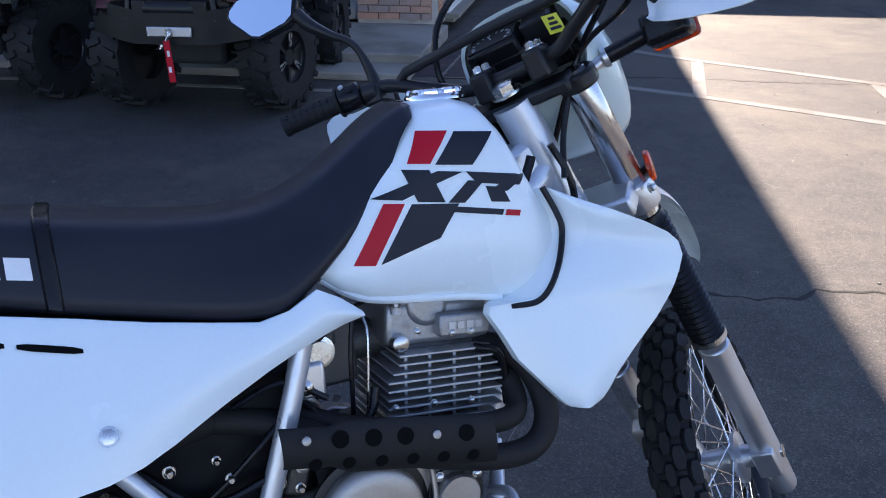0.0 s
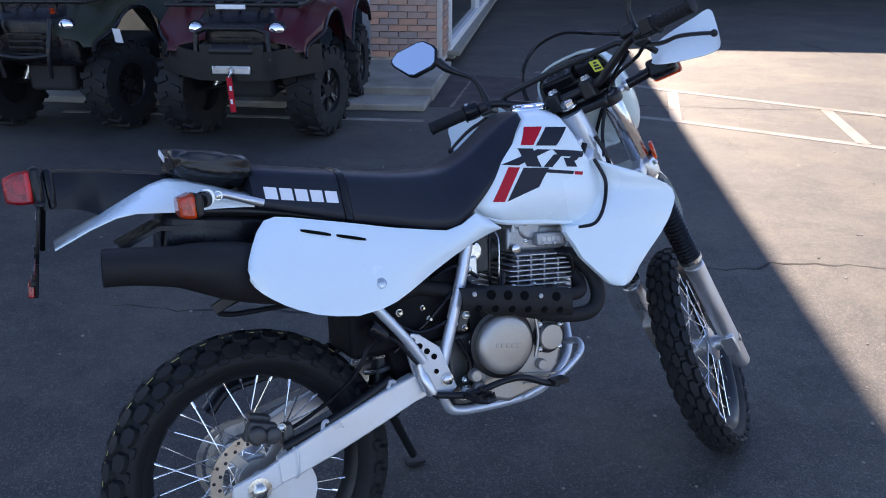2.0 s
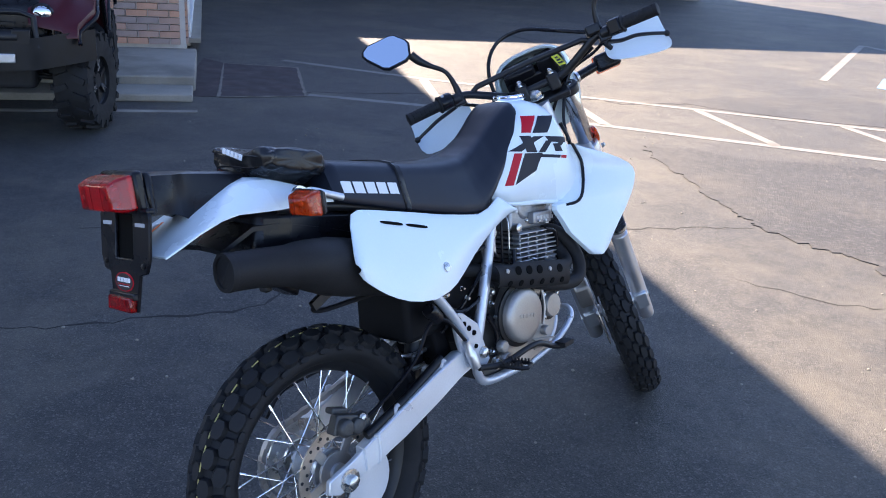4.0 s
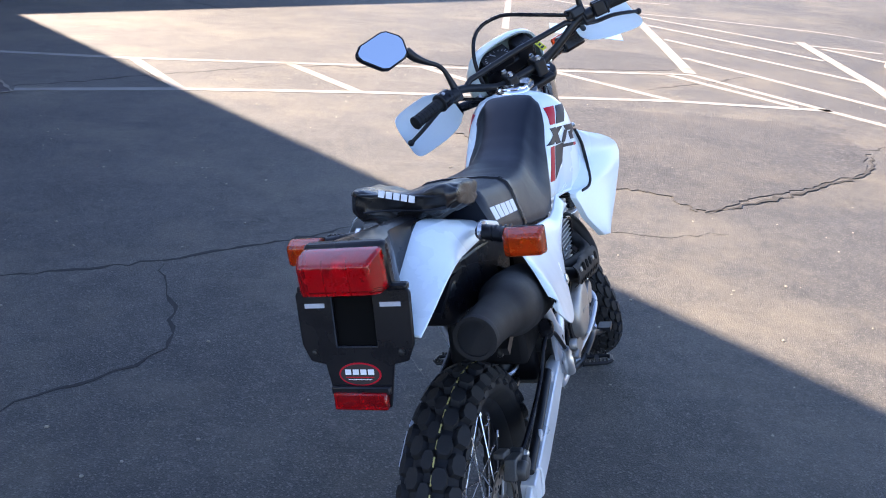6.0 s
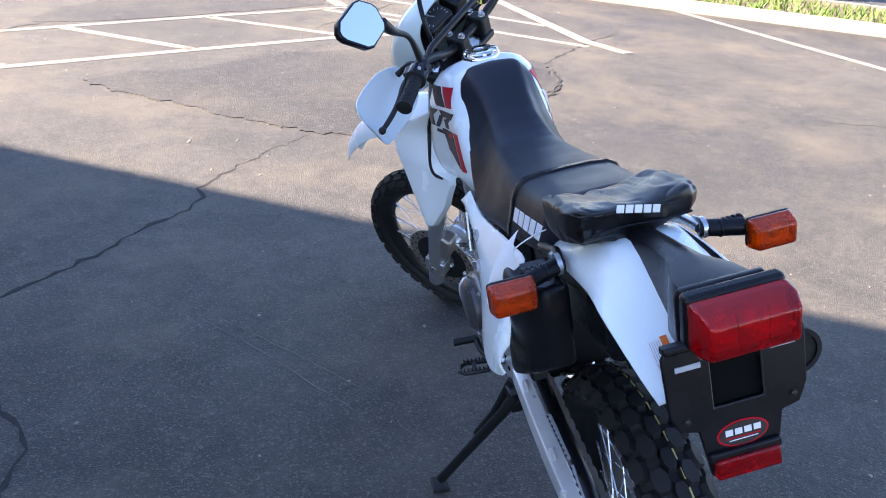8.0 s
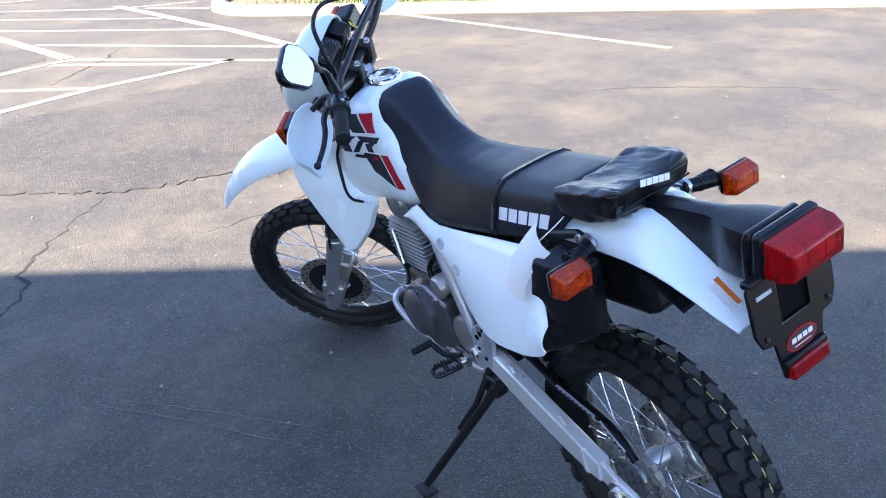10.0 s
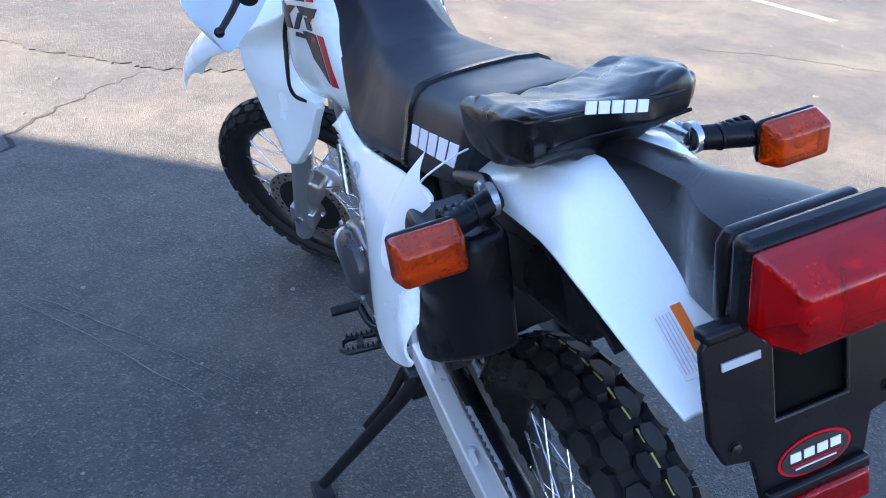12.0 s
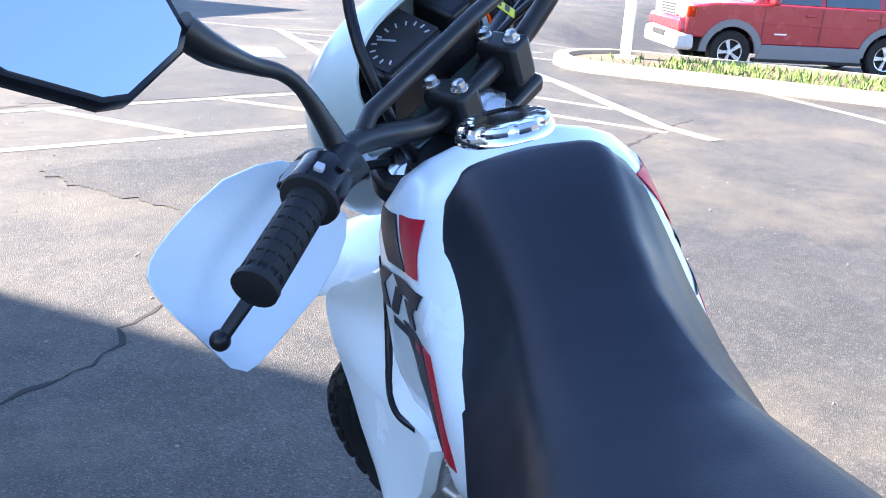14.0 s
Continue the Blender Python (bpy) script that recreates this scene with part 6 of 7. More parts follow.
for side in (-1, 1):
    bp("cradle_tube", Geo().tube([(0.888, side * 0.03, 0.53), (0.852, side * 0.09, 0.455), (0.79, side * 0.108, 0.402), (0.71, side * 0.110, 0.371), (0.52, side * 0.110, 0.376), (0.475, side * 0.112, 0.41), (0.47, side * 0.115, 0.46)], 0.0125, 12, 6), M_FRAME, "silver cradle tube", frame_)
    bp("guard_loop", Geo().tube([(0.69, side * 0.122, 0.372), (0.78, side * 0.148, 0.412), (0.846, side * 0.156, 0.462), (0.860, side * 0.130, 0.486), (0.852, side * 0.08, 0.475)], 0.009, 10, 6), M_FRAME, "silver engine guard loop", frame_)
    bp("seat_tube", Geo().tube([(0.574, side * 0.122, 0.790), (0.546, side * 0.124, 0.705), (0.495, side * 0.124, 0.565), (0.470, side * 0.122, 0.495)], 0.0145, 12, 4), M_FRAME, "silver rear frame tube", frame_)
    bp("subframe_tube", Geo().tube([(0.60, side * 0.085, 0.83), (0.36, side * 0.09, 0.87), (0.10, side * 0.09, 0.935), (-0.06, side * 0.085, 0.96)], 0.011, 10, 4), M_SATIN, "", frame_)
    bp("stay_tube", Geo().tube([(0.305, side * 0.135, 0.700), (0.380, side * 0.138, 0.598), (0.42, side * 0.135, 0.53)], 0.0125, 12, 3), M_FRAME, "silver stay tube", frame_)
    bp("pivot_plate", Geo().plate([(0.378, 0.592), (0.398, 0.604), (0.416, 0.598), (0.466, 0.556), (0.484, 0.50), (0.500, 0.45), (0.47, 0.424), (0.405, 0.460), (0.386, 0.53)], 0.012, T(0, side * 0.132, 0) @ XZ), M_FRAME, "pressed alloy pivot plate", frame_, bevel=0.002)
    for k, (x, z, r) in enumerate(((0.397, 0.586, 0.0072), (0.414, 0.570, 0.0072), (0.431, 0.554, 0.0072), (0.448, 0.537, 0.0072), (0.404, 0.545, 0.005), (0.450, 0.500, 0.006), (0.425, 0.480, 0.0055))):
        bp("plate_hole", Geo().lathe([(r, 0), (r, 0.0150)], T(x, side * 0.1255, z) @ pose(0, 0, 0, 90 * (1 if side < 0 else -1), 0, 0), 14), M_HOLE, "", frame_)
    bp("pivot_bolt", bolt((0.475, side * 0.139, 0.475), (0, side, 0), 0.013, 0.010), M_STEEL, "", frame_)
for a, b, c, r in (((0.34, -0.10, 0.66), (0.42, -0.125, 0.60), (0.53, -0.12, 0.62), 0.006), ((0.36, -0.11, 0.56), (0.45, -0.12, 0.62), (0.55, -0.115, 0.70), 0.005), ((0.52, -0.125, 0.56), (0.545, -0.13, 0.50), (0.53, -0.125, 0.43), 0.007), ((0.60, -0.11, 0.70), (0.54, -0.12, 0.74), (0.47, -0.115, 0.72), 0.005)):
    bp("frame_hose", Geo().tube([a, b, c], r, 8, 6), M_BLACK, "", frame_)
for x, z, r in ((0.552, 0.615, 0.008), (0.545, 0.585, 0.006), (0.38, 0.655, 0.007), (0.44, 0.655, 0.005), (0.455, 0.625, 0.006), (0.532, 0.455, 0.008), (0.52, 0.60, 0.006), (0.558, 0.545, 0.005)):
    bp("frame_bolt", bolt((x, -0.118, z), (0, -1, 0), r, 0.010), M_STEEL, "", frame_)
bp("cast_bracket", Geo().box((0.030, 0.02, 0.055), T(0.545, -0.108, 0.60) @ pose(0, 0, 0, 0, 20, 0)), M_ENGINE, "", frame_, bevel=0.005)
bp("brake_cylinder", Geo().lathe([(0.013, 0), (0.014, 0.05), (0.010, 0.055), (0.010, 0.085)], aim((0.425, -0.155, 0.455), (0.392, -0.155, 0.54)), 16), M_SILVER, "rear brake master cylinder", frame_)
bp("brake_reservoir", Geo().lathe([(0.018, 0), (0.018, 0.045), (0.015, 0.05)], aim((0.33, -0.13, 0.61), (0.29, -0.14, 0.65)), 16), M_BLACK, "black brake fluid reservoir", frame_)
bp("brake_hose", Geo().tube([(0.40, -0.155, 0.53), (0.35, -0.14, 0.60), (0.30, -0.13, 0.60), (0.24, -0.12, 0.52), (0.10, -0.10, 0.44), (0.03, -0.08, 0.45)], 0.005, 8, 6), M_BLACK, "black brake hose", frame_)
bp("brake_pedal", Geo().tube([(0.44, -0.150, 0.445), (0.52, -0.165, 0.432), (0.60, -0.178, 0.447), (0.66, -0.178, 0.445), (0.72, -0.18, 0.418), (0.755, -0.19, 0.412)], [0.008, 0.009, 0.008, 0.008, 0.008, 0.011], 10, 4).box((0.04, 0.035, 0.012), T(0.752, -0.195, 0.42)), M_SATIN, "black rear brake pedal", frame_)


def footpeg(side):
    m = T(0.515, side * 0.135, 0.432) @ pose(0, 0, 0, 0, 0, -12 * side)
    peg = bp("footpeg", Geo().box((0.028, 0.012, 0.03), m @ T(0, side * 0.01, 0)).tube([(0, 0, 0), (0, side * 0.03, 0)], 0.012, 10, 0, m), M_STEEL, "folding footpeg with black teeth")
    g = Geo()
    loop_ = [(-0.019, 0.035), (-0.021, 0.092), (-0.011, 0.106), (0.011, 0.106), (0.021, 0.092), (0.019, 0.035)]
    g.tube([(x, side * y, 0.0) for x, y in loop_], 0.006, 6, 0, m, True)
    for sx in (-0.020, 0.020):
        for k in range(7):
            g.box((0.007, 0.006, 0.012), m @ T(sx, side * (0.037 + 0.0095 * k), 0.007), 0.5)
    g.box((0.036, 0.012, 0.010), m @ T(0, side * 0.070, 0))
    bp("teeth", g, M_SATIN, "", peg)


footpeg(-1)
footpeg(1)
# side stand on the left, foot on the ground
stand = bp("side_stand", Geo().tube([(0.385, 0.140, 0.430), (0.408, 0.172, 0.375), (0.548, 0.340, 0.100)], [0.014, 0.013, 0.012], 12), M_SATIN, "black steel side stand, folded out")
bp("stand_foot", Geo().box((0.055, 0.045, 0.010), T(0.552, 0.346, 0.0800) @ pose(0, 0, 0, 13.4, 0, 0)), M_SATIN, "", stand, bevel=0.003)
bp("stand_spring", Geo().tube([(0.42, 0.14, 0.45), (0.440, 0.19, 0.355), (0.475, 0.235, 0.28)], 0.009, 10), M_SATIN, "", stand)
bp("stand_bracket", Geo().box((0.05, 0.04, 0.06), T(0.41, 0.138, 0.41)), M_SATIN, "", stand, bevel=0.006)

# --- swing arm
for side in (-1, 1):
    rows = []
    for x, z, h, y in ((0.455, 0.468, 0.034, 0.118), (0.39, 0.470, 0.064, 0.121), (0.30, 0.441, 0.072, 0.122), (0.18, 0.400, 0.072, 0.121), (0.085, 0.368, 0.064, 0.118), (0.05, 0.357, 0.056, 0.116)):
        t = 0.017
        rows.append([(x, side * (y + a * t), z + b * h / 2) for a, b in ((-1, -0.9), (-0.8, -1), (0.8, -1), (1, -0.9), (1, 0.9), (0.8, 1), (-0.8, 1), (-1, 0.9))])
    arm = bp("swing_arm", Geo().rings(rows), M_SWING, "brushed alloy swing arm", smooth=35)
    pts = [(0.085, 0.035), (0.02, 0.026), (-0.055, 0.012), (-0.062, -0.018), (-0.03, -0.032), (0.03, -0.028), (0.085, -0.025)]
    bp("axle_plate", Geo().plate([(x + 0.0, z + 0.335 + 0.3 * max(x, 0)) for x, z in pts], 0.014, T(0, side * 0.118, 0) @ XZ), M_SWING, "alloy axle plate", arm, bevel=0.003)
    bp("weld_bead", Geo().tube([(0.082, side * 0.130, 0.334), (0.088, side * 0.1375, 0.345), (0.092, side * 0.1375, 0.395), (0.086, side * 0.128, 0.402)], 0.004, 8, 4), M_SWING, "", arm)
    bp("chain_adjuster", Geo().lathe([(0.027, 0), (0.027, 0.005), (0.017, 0.006)], T(0.0, side * 0.124, 0.327) @ pose(0, 0, 0, -90 * side, 0, 0), 24), M_STEEL, "round zinc chain adjuster", arm)
    bp("axle_nut", Geo().lathe([(0.015, 0), (0.015, 0.014), (0.011, 0.017)], T(0.0, side * 0.129, 0.327) @ pose(0, 0, 0, -90 * side, 0, 0), 6), M_STEEL, "", arm)
    for x, z in ((0.165, 0.43), (0.335, 0.485)):
        bp("hose_clip", Geo().tube([(x - 0.008, side * 0.126, z - 0.004), (x, side * 0.128, z + 0.014), (x + 0.012, side * 0.122, z + 0.008)], 0.005, 8, 3), M_GREYPRINT, "", arm)
bp("arm_guard", Geo().tube([(0.07, -0.118, 0.405), (0.20, -0.118, 0.445), (0.34, -0.118, 0.502)], 0.011, 10, 3), M_SATIN, "black rubber guard", arm)
# shock and linkage
shock = bp("rear_shock", Geo().tube([(0.33, 0, 0.40), (0.40, 0, 0.62), (0.43, 0, 0.74)], 0.026, 14), M_SATIN, "black rear shock absorber")
g = Geo()
coil = [(0.34 + 0.08 * t + 0.038 * math.cos(t * 44), 0.038 * math.sin(t * 44), 0.44 + 0.25 * t) for t in [k / 110 for k in range(111)]]
bp("spring", Geo().tube(coil, 0.006, 6), M_STEEL, "pale coil spring", shock)
# chain guard with a printed strip, on the left
cg = [(0.34, 0.100, 0.560), (0.17, 0.106, 0.524), (0.01, 0.108, 0.507), (-0.055, 0.108, 0.455)]
guard = bp("chain_guard", Geo().tube(cg, 0.020, 10, 4, None, False, 0.55), M_BLACK, "black plastic chain guard with a printed strip")
for a, b, n_ in (((0.165, 0.120, 0.534), (0.045, 0.121, 0.521), 9), ((0.030, 0.121, 0.518), (-0.040, 0.121, 0.478), 5)):
    a, b = Vector(a), Vector(b)
    bp("printed_strip", Geo().tube([a, b], 0.011, 8, 0, None, False, 0.35), M_PALE, "pale printed strip", guard)
    for k in range(n_):
        p = a.lerp(b, (k + 0.5) / n_)
        bp("print_bar", Geo().box((0.0075, 0.004, 0.012), T(p.x, p.y + 0.0055, p.z + 0.002) @ pose(0, 0, 0, -30, 10, 0)), M_NAVY, "", guard)


# --- wheels
def wheel(name, m, R, W, rim_r, label, n_spoke, disc_side, disc_r, knob, seed):
    """m puts the wheel's axle along local z, its left side at plus z."""
    rim = bp(name, Geo().lathe([(rim_r, -0.026), (rim_r + 0.012, -0.028), (rim_r + 0.012, -0.022), (rim_r - 0.006, -0.012), (rim_r - 0.010, 0), (rim_r - 0.006, 0.012), (rim_r + 0.012, 0.022), (rim_r + 0.012, 0.028), (rim_r, 0.026), (rim_r - 0.014, 0.008), (rim_r - 0.018, 0), (rim_r - 0.014, -0.008)], m, 72, True), M_SATIN, label, smooth=50)
    hw = W / 2
    hgt = R - rim_r - knob
    prof = []
    for k in range(17):
        a = -1.95 + 3.9 * k / 16
        prof.append((rim_r + hgt - hgt * 0.52 + hgt * 0.52 * math.cos(a) if abs(a) < 1.57 else rim_r + hgt * 0.48 + hgt * 0.48 * math.cos(a) * 0.9 / 0.37 * 0.37, (hw - knob * 0.3) * math.sin(a) * (1 if abs(a) < 1.57 else 1)))
    prof = [(rim_r + 0.004, -0.021)] + prof + [(rim_r + 0.004, 0.021), (rim_r - 0.002, 0.0)]
    tyre = bp("tyre", Geo().lathe(prof, m, 80, True), M_RUBBER, "knobbly black tyre", rim, smooth=60)
    # tread blocks: each its own piece, alike ones on one mesh
    rnd = random.Random(seed)
    n = 33 if W > 0.1 else 36
    cr = rim_r + hgt * 0.48
    ky = W / 0.12
    for phi, size, shift in ((-0.42, (0.047, 0.033), 0.0), (0.0, (0.044, 0.026), 0.5), (0.42, (0.047, 0.033), 0.0), (-0.98, (0.046, 0.033), 0.5), (0.98, (0.046, 0.033), 0.5), (-1.4, (0.026, 0.013), 0.0), (1.4, (0.026, 0.013), 0.0)):
        low = abs(phi) > 1.2
        sx = knob * (0.7 if low else 1.3)
        v = []
        for c, f in ((-1, 1.0), (1, 0.84)):
            for dy, dz in ((-0.5, -0.30), (-0.2, -0.5), (0.2, -0.5), (0.5, -0.30), (0.5, 0.30), (0.2, 0.5), (-0.2, 0.5), (-0.5, 0.30)):
                v.append((c * sx / 2, dy * size[0] * f, dz * size[1] * f * ky))
        block = mesh_of("tread_block", Geo().add(v, [tuple(range(8))[::-1], tuple(range(8, 16))] + [(i, (i + 1) % 8, 8 + (i + 1) % 8, 8 + i) for i in range(8)]), M_RUBBER, 20)
        for k in range(n):
            a = 2 * math.pi * (k + shift) / n + rnd.uniform(-0.006, 0.006)
            ob = new("tread_block", block)
            ob.parent = rim
            ob.matrix_local = m @ Matrix.Rotation(a, 4, "Z") @ T(cr + hgt * 0.52 * math.cos(phi), 0, (hw - knob * 0.3) * math.sin(phi)) @ Matrix.Rotation(-phi * 0.85, 4, "Y") @ T(knob * (0.5 if low else 0.9) * 0.45, 0, 0)
    bp("sidewall_ring", Geo().lathe([(rim_r + 0.020, 0.0305), (rim_r + 0.024, 0.032), (rim_r + 0.020, 0.034)], m, 72, True), M_RUBBER, "", rim)
    for s in (-1, 1):
        bp("rim_line", Geo().lathe([(rim_r + 0.0125, s * 0.0270), (rim_r + 0.0145, s * 0.0282), (rim_r + 0.0125, s * 0.0288)], m, 72, True), M_BRASS, "thin brass-coloured line round the rim", rim)
    hub = bp("hub", Geo().lathe([(0.0, -0.075), (0.022, -0.075), (0.024, -0.050), (0.052, -0.046), (0.052, -0.036), (0.026, -0.028), (0.024, 0.028), (0.050, 0.036), (0.050, 0.046), (0.024, 0.050), (0.022, 0.075), (0.0, 0.075)], m, 32), M_SILVER, "cast alloy hub", rim)
    # spokes share one mesh
    sm = {}
    for k in range(n_spoke):
        s = 1 if k % 2 else -1
        c = 1 if (k // 2) % 2 else -1
        key = (s, c)
        if key not in sm:
            da = 0.34 * c
            p = (0.047 * math.cos(da * 3.2), 0.047 * math.sin(da * 3.2), s * 0.041)
            q = (rim_r - 0.014, 0, s * 0.006)
            d = Vector(q) - Vector(p)
            gg = Geo().tube([p, q], 0.0019, 6).tube([Vector(q) - d.normalized() * 0.016, q], 0.0034, 6)
            sm[key] = mesh_of("spoke", gg, M_CHROME, 60)
        ob = new("spoke", sm[key])
        ob.parent = rim
        ob.matrix_local = m @ Matrix.Rotation(2 * math.pi * k / n_spoke, 4, "Z")
    # brake disc with drilled holes
    z = disc_side * 0.066
    disc = bp("brake_disc", Geo().lathe([(disc_r, z - 0.002), (disc_r, z + 0.002), (disc_r * 0.76, z + 0.002), (disc_r * 0.76, z - 0.002)], m, 56, True), M_DISC, "drilled steel brake disc", rim, smooth=30)
    return rim, disc, z


RW = T(0.014, 0, 0.325) @ pose(0, 0, 0, -90, 0, 0)
rear, rdisc, rz = wheel("rear_wheel", RW, 0.334, 0.122, 0.243, "black rear rim with steel spokes", 36, -1, 0.112, 0.011, 3)


def disc_holes(parent, m, r, z, n, side):
    hole = mesh_of("disc_hole", Geo().lathe([(0.0042, -0.0026), (0.0042, 0.0026)], None, 10), M_DARK, 40)
    for k in range(n):
        for j, rr in enumerate((0.82, 0.93)):
            ob = new("disc_hole", hole)
            ob.parent = parent
            a = 2 * math.pi * (k + 0.5 * j) / n
            ob.matrix_local = m @ T(r * rr * math.cos(a), r * rr * math.sin(a), z)


disc_holes(rear, RW, 0.112, rz, 18, -1)
g = Geo()
for k in range(5):
    a = 2 * math.pi * k / 5 + 0.3
    g.box((0.055, 0.024, 0.006), RW @ Matrix.Rotation(a, 4, "Z") @ T(0.066, 0, -0.062))
bp("disc_carrier", g.lathe([(0.05, -0.066), (0.05, -0.058), (0.0, -0.058)], RW, 28), M_CASE, "", rear, bevel=0.002)
caliper = bp("rear_caliper", Geo().box((0.075, 0.030, 0.046), T(0.025, -0.100, 0.448) @ pose(0, 0, 0, 0, 20, 0), 0.85).lathe([(0.020, 0), (0.022, 0.02), (0.017, 0.028), (0.0, 0.03)], aim((0.012, -0.105, 0.448), (0.012, -1, 0.448)), 18).lathe([(0.018, 0), (0.020, 0.016), (0.015, 0.022), (0.0, 0.024)], aim((0.048, -0.105, 0.438), (0.048, -1, 0.438)), 18).box((0.05, 0.026, 0.014), T(0.03, -0.075, 0.474) @ pose(0, 0, 0, 0, 20, 0)).box((0.03, 0.035, 0.05), T(0.085, -0.09, 0.425), 0.8), M_ENGINE, "dark grey rear brake caliper", bevel=0.005)
bp("caliper_pin", bolt((0.07, -0.113, 0.45), (0, -1, 0), 0.008, 0.008), M_STEEL, "", caliper)
bp("disc_guard", Geo().plate([(0.09 + 0.085 * math.cos(a), 0.30 + 0.085 * math.sin(a) * 1.0) for a in [-2.4 + 0.28 * k for k in range(12)]] + [(0.085, 0.34)], 0.004, T(-0.04, -0.105, 0) @ XZ), M_SWING, "pale alloy disc guard", caliper)
# yellow mould line on the rear tread
g = Geo()
for k in range(60):
    a = 2 * math.pi * k / 60
    g.box((0.0012, 0.020, 0.003), RW @ Matrix.Rotation(a, 4, "Z") @ T(0.3325, 0, -0.013) @ Matrix.Rotation(0.2, 4, "Y"))
M_MOULD = material("yellow_mark", (0.42, 0.36, 0.12), 0.7)
bp("tread_line", g, M_MOULD, "faint broken yellow line", rear)
# sprocket and chain on the left
bp("sprocket", Geo().lathe([(0.098, 0.070), (0.098, 0.075), (0.070, 0.075), (0.070, 0.070)], RW, 44, True).lathe([(0.05, 0.068), (0.05, 0.076), (0.0, 0.076)], RW, 24), M_STEEL, "steel rear sprocket", rear)
g = Geo()
loop_ = []
for k in range(20):
    a = math.pi / 2 + math.pi * k / 19
    loop_.append((0.0 + 0.10 * math.cos(a), 0.327 + 0.10 * math.sin(a)))
for k in range(10):
    a = -math.pi / 2 + math.pi * k / 9
    loop_.append((0.52 + 0.035 * math.cos(a), 0.50 + 0.035 * math.sin(a)))
total = []
for a, b in zip(loop_, loop_[1:] + loop_[:1]):
    n_ = max(1, int(math.dist(a, b) / 0.0155))
    total += [(a[0] + (b[0] - a[0]) * k / n_, a[1] + (b[1] - a[1]) * k / n_, math.atan2(b[1] - a[1], b[0] - a[0])) for k in range(n_)]
for i, (x, z, a) in enumerate(total):
    g.box((0.017, 0.016 if i % 2 else 0.011, 0.012), T(x, 0.073, z) @ Matrix.Rotation(-a, 4, "Y"))
tagged(bp("drive_chain", g, M_CASE, "dull steel drive chain"), kind="")

# --- fork, front wheel and all that turns with it
SF = T(0, 0, 1.03) @ pose(0, 0, 0, 1.8, 0, 0) @ T(0, 0, -1.03) @ T(1.53, 0, 0) @ Matrix.Rotation(radians(44), 4, AX) @ T(-1.53, 0, 0)
FW = SF @ T(1.46, 0, 0.304) @ pose(0, 0, 0, -90, 0, 0)
front_w, fdisc, fz = wheel("front_wheel", FW, 0.327, 0.090, 0.254, "black front rim with steel spokes", 36, 1, 0.128, 0.009, 9)
disc_holes(front_w, FW, 0.128, fz, 20, 1)
bp("disc_carrier", Geo().lathe([(0.098, 0.062), (0.098, 0.068), (0.05, 0.068), (0.05, 0.062)], FW, 32, True), M_SATIN, "black disc carrier", front_w)


def leg_point(z, y, off=0.0):
    return (1.629 - 0.5555 * z + off, y, z)


for side in (-1, 1):
    y = side * 0.098
    slider = bp("fork_slider", Geo().lathe([(0.0, 0.0), (0.024, 0.002), (0.027, 0.012), (0.028, 0.06), (0.029, 0.34), (0.030, 0.40)], SF @ aim(leg_point(0.215, y), leg_point(1.0, y)), 24).box((0.075, 0.044, 0.065), SF @ T(1.458, y * 0.97, 0.305) @ pose(0, 0, 0, 0, -27, 0)), M_SILVER, "silver fork slider", bevel=0.004, smooth=40)
    prof = []
    for k in range(22):
        prof += [(0.029 + 0.0045, 0.0125 * k), (0.029, 0.0125 * k + 0.0062)]
    bp("fork_boot", Geo().lathe([(0.028, -0.004)] + prof + [(0.028, 0.28)], SF @ aim(leg_point(0.592, y), leg_point(1.0, y)), 24), M_BLACK, "black pleated fork boot", slider, smooth=70)
    bp("boot_clamp", Geo().lathe([(0.034, 0), (0.034, 0.012)], SF @ aim(leg_point(0.580, y), leg_point(1.0, y)), 24), M_STEEL, "", slider)
    bp("fork_tube", Geo().lathe([(0.0255, 0), (0.0255, 0.12), (0.0265, 0.121), (0.0265, 0.265), (0.024, 0.272)], SF @ aim(leg_point(0.838, y), leg_point(1.2, y)), 28), M_TUBE, "polished fork tube", slider)
    bp("fork_cap", Geo().lathe([(0.020, 0), (0.020, 0.012), (0.008, 0.014)], SF @ aim(leg_point(1.078, y), leg_point(1.3, y)), 6), M_CHROME, "", slider)
    bp("lower_clamp", Geo().lathe([(0.035, -0.024), (0.036, -0.02), (0.036, 0.02), (0.035, 0.024)], SF @ aim(leg_point(0.872, y), leg_point(1.2, y)), 28), M_SILVER, "alloy fork clamp", slider)
    bp("clamp_bolt", bolt(SF @ Vector((1.10, side * 0.136, 0.872)), SF.to_3x3() @ Vector((-0.3, side, 0)), 0.007, 0.008), M_STEEL, "", slider)
    # round side reflector on its bracket
    rp = SF @ Vector((1.150, side * 0.130, 0.910))
    rd = (SF.to_3x3() @ Vector((0.15, side, 0))).normalized()
    bp("side_reflector", Geo().lathe([(0.0, 0.010), (0.024, 0.009), (0.027, 0.006), (0.027, 0.0), (0.0, 0.0)], aim(rp, rp + rd), 28), M_AMBER, "round amber side reflector", slider)
    bp("reflector_stem", rod(SF @ Vector((1.135, side * 0.11, 0.895)), rp, 0.006), M_BLACK, "", slider)
    bp("axle_end", Geo().lathe([(0.014, 0), (0.014, 0.02), (0.008, 0.021)], SF @ T(1.46, y * 1.1, 0.304) @ pose(0, 0, 0, -90 * side, 0, 0), 12), M_STEEL, "", slider)
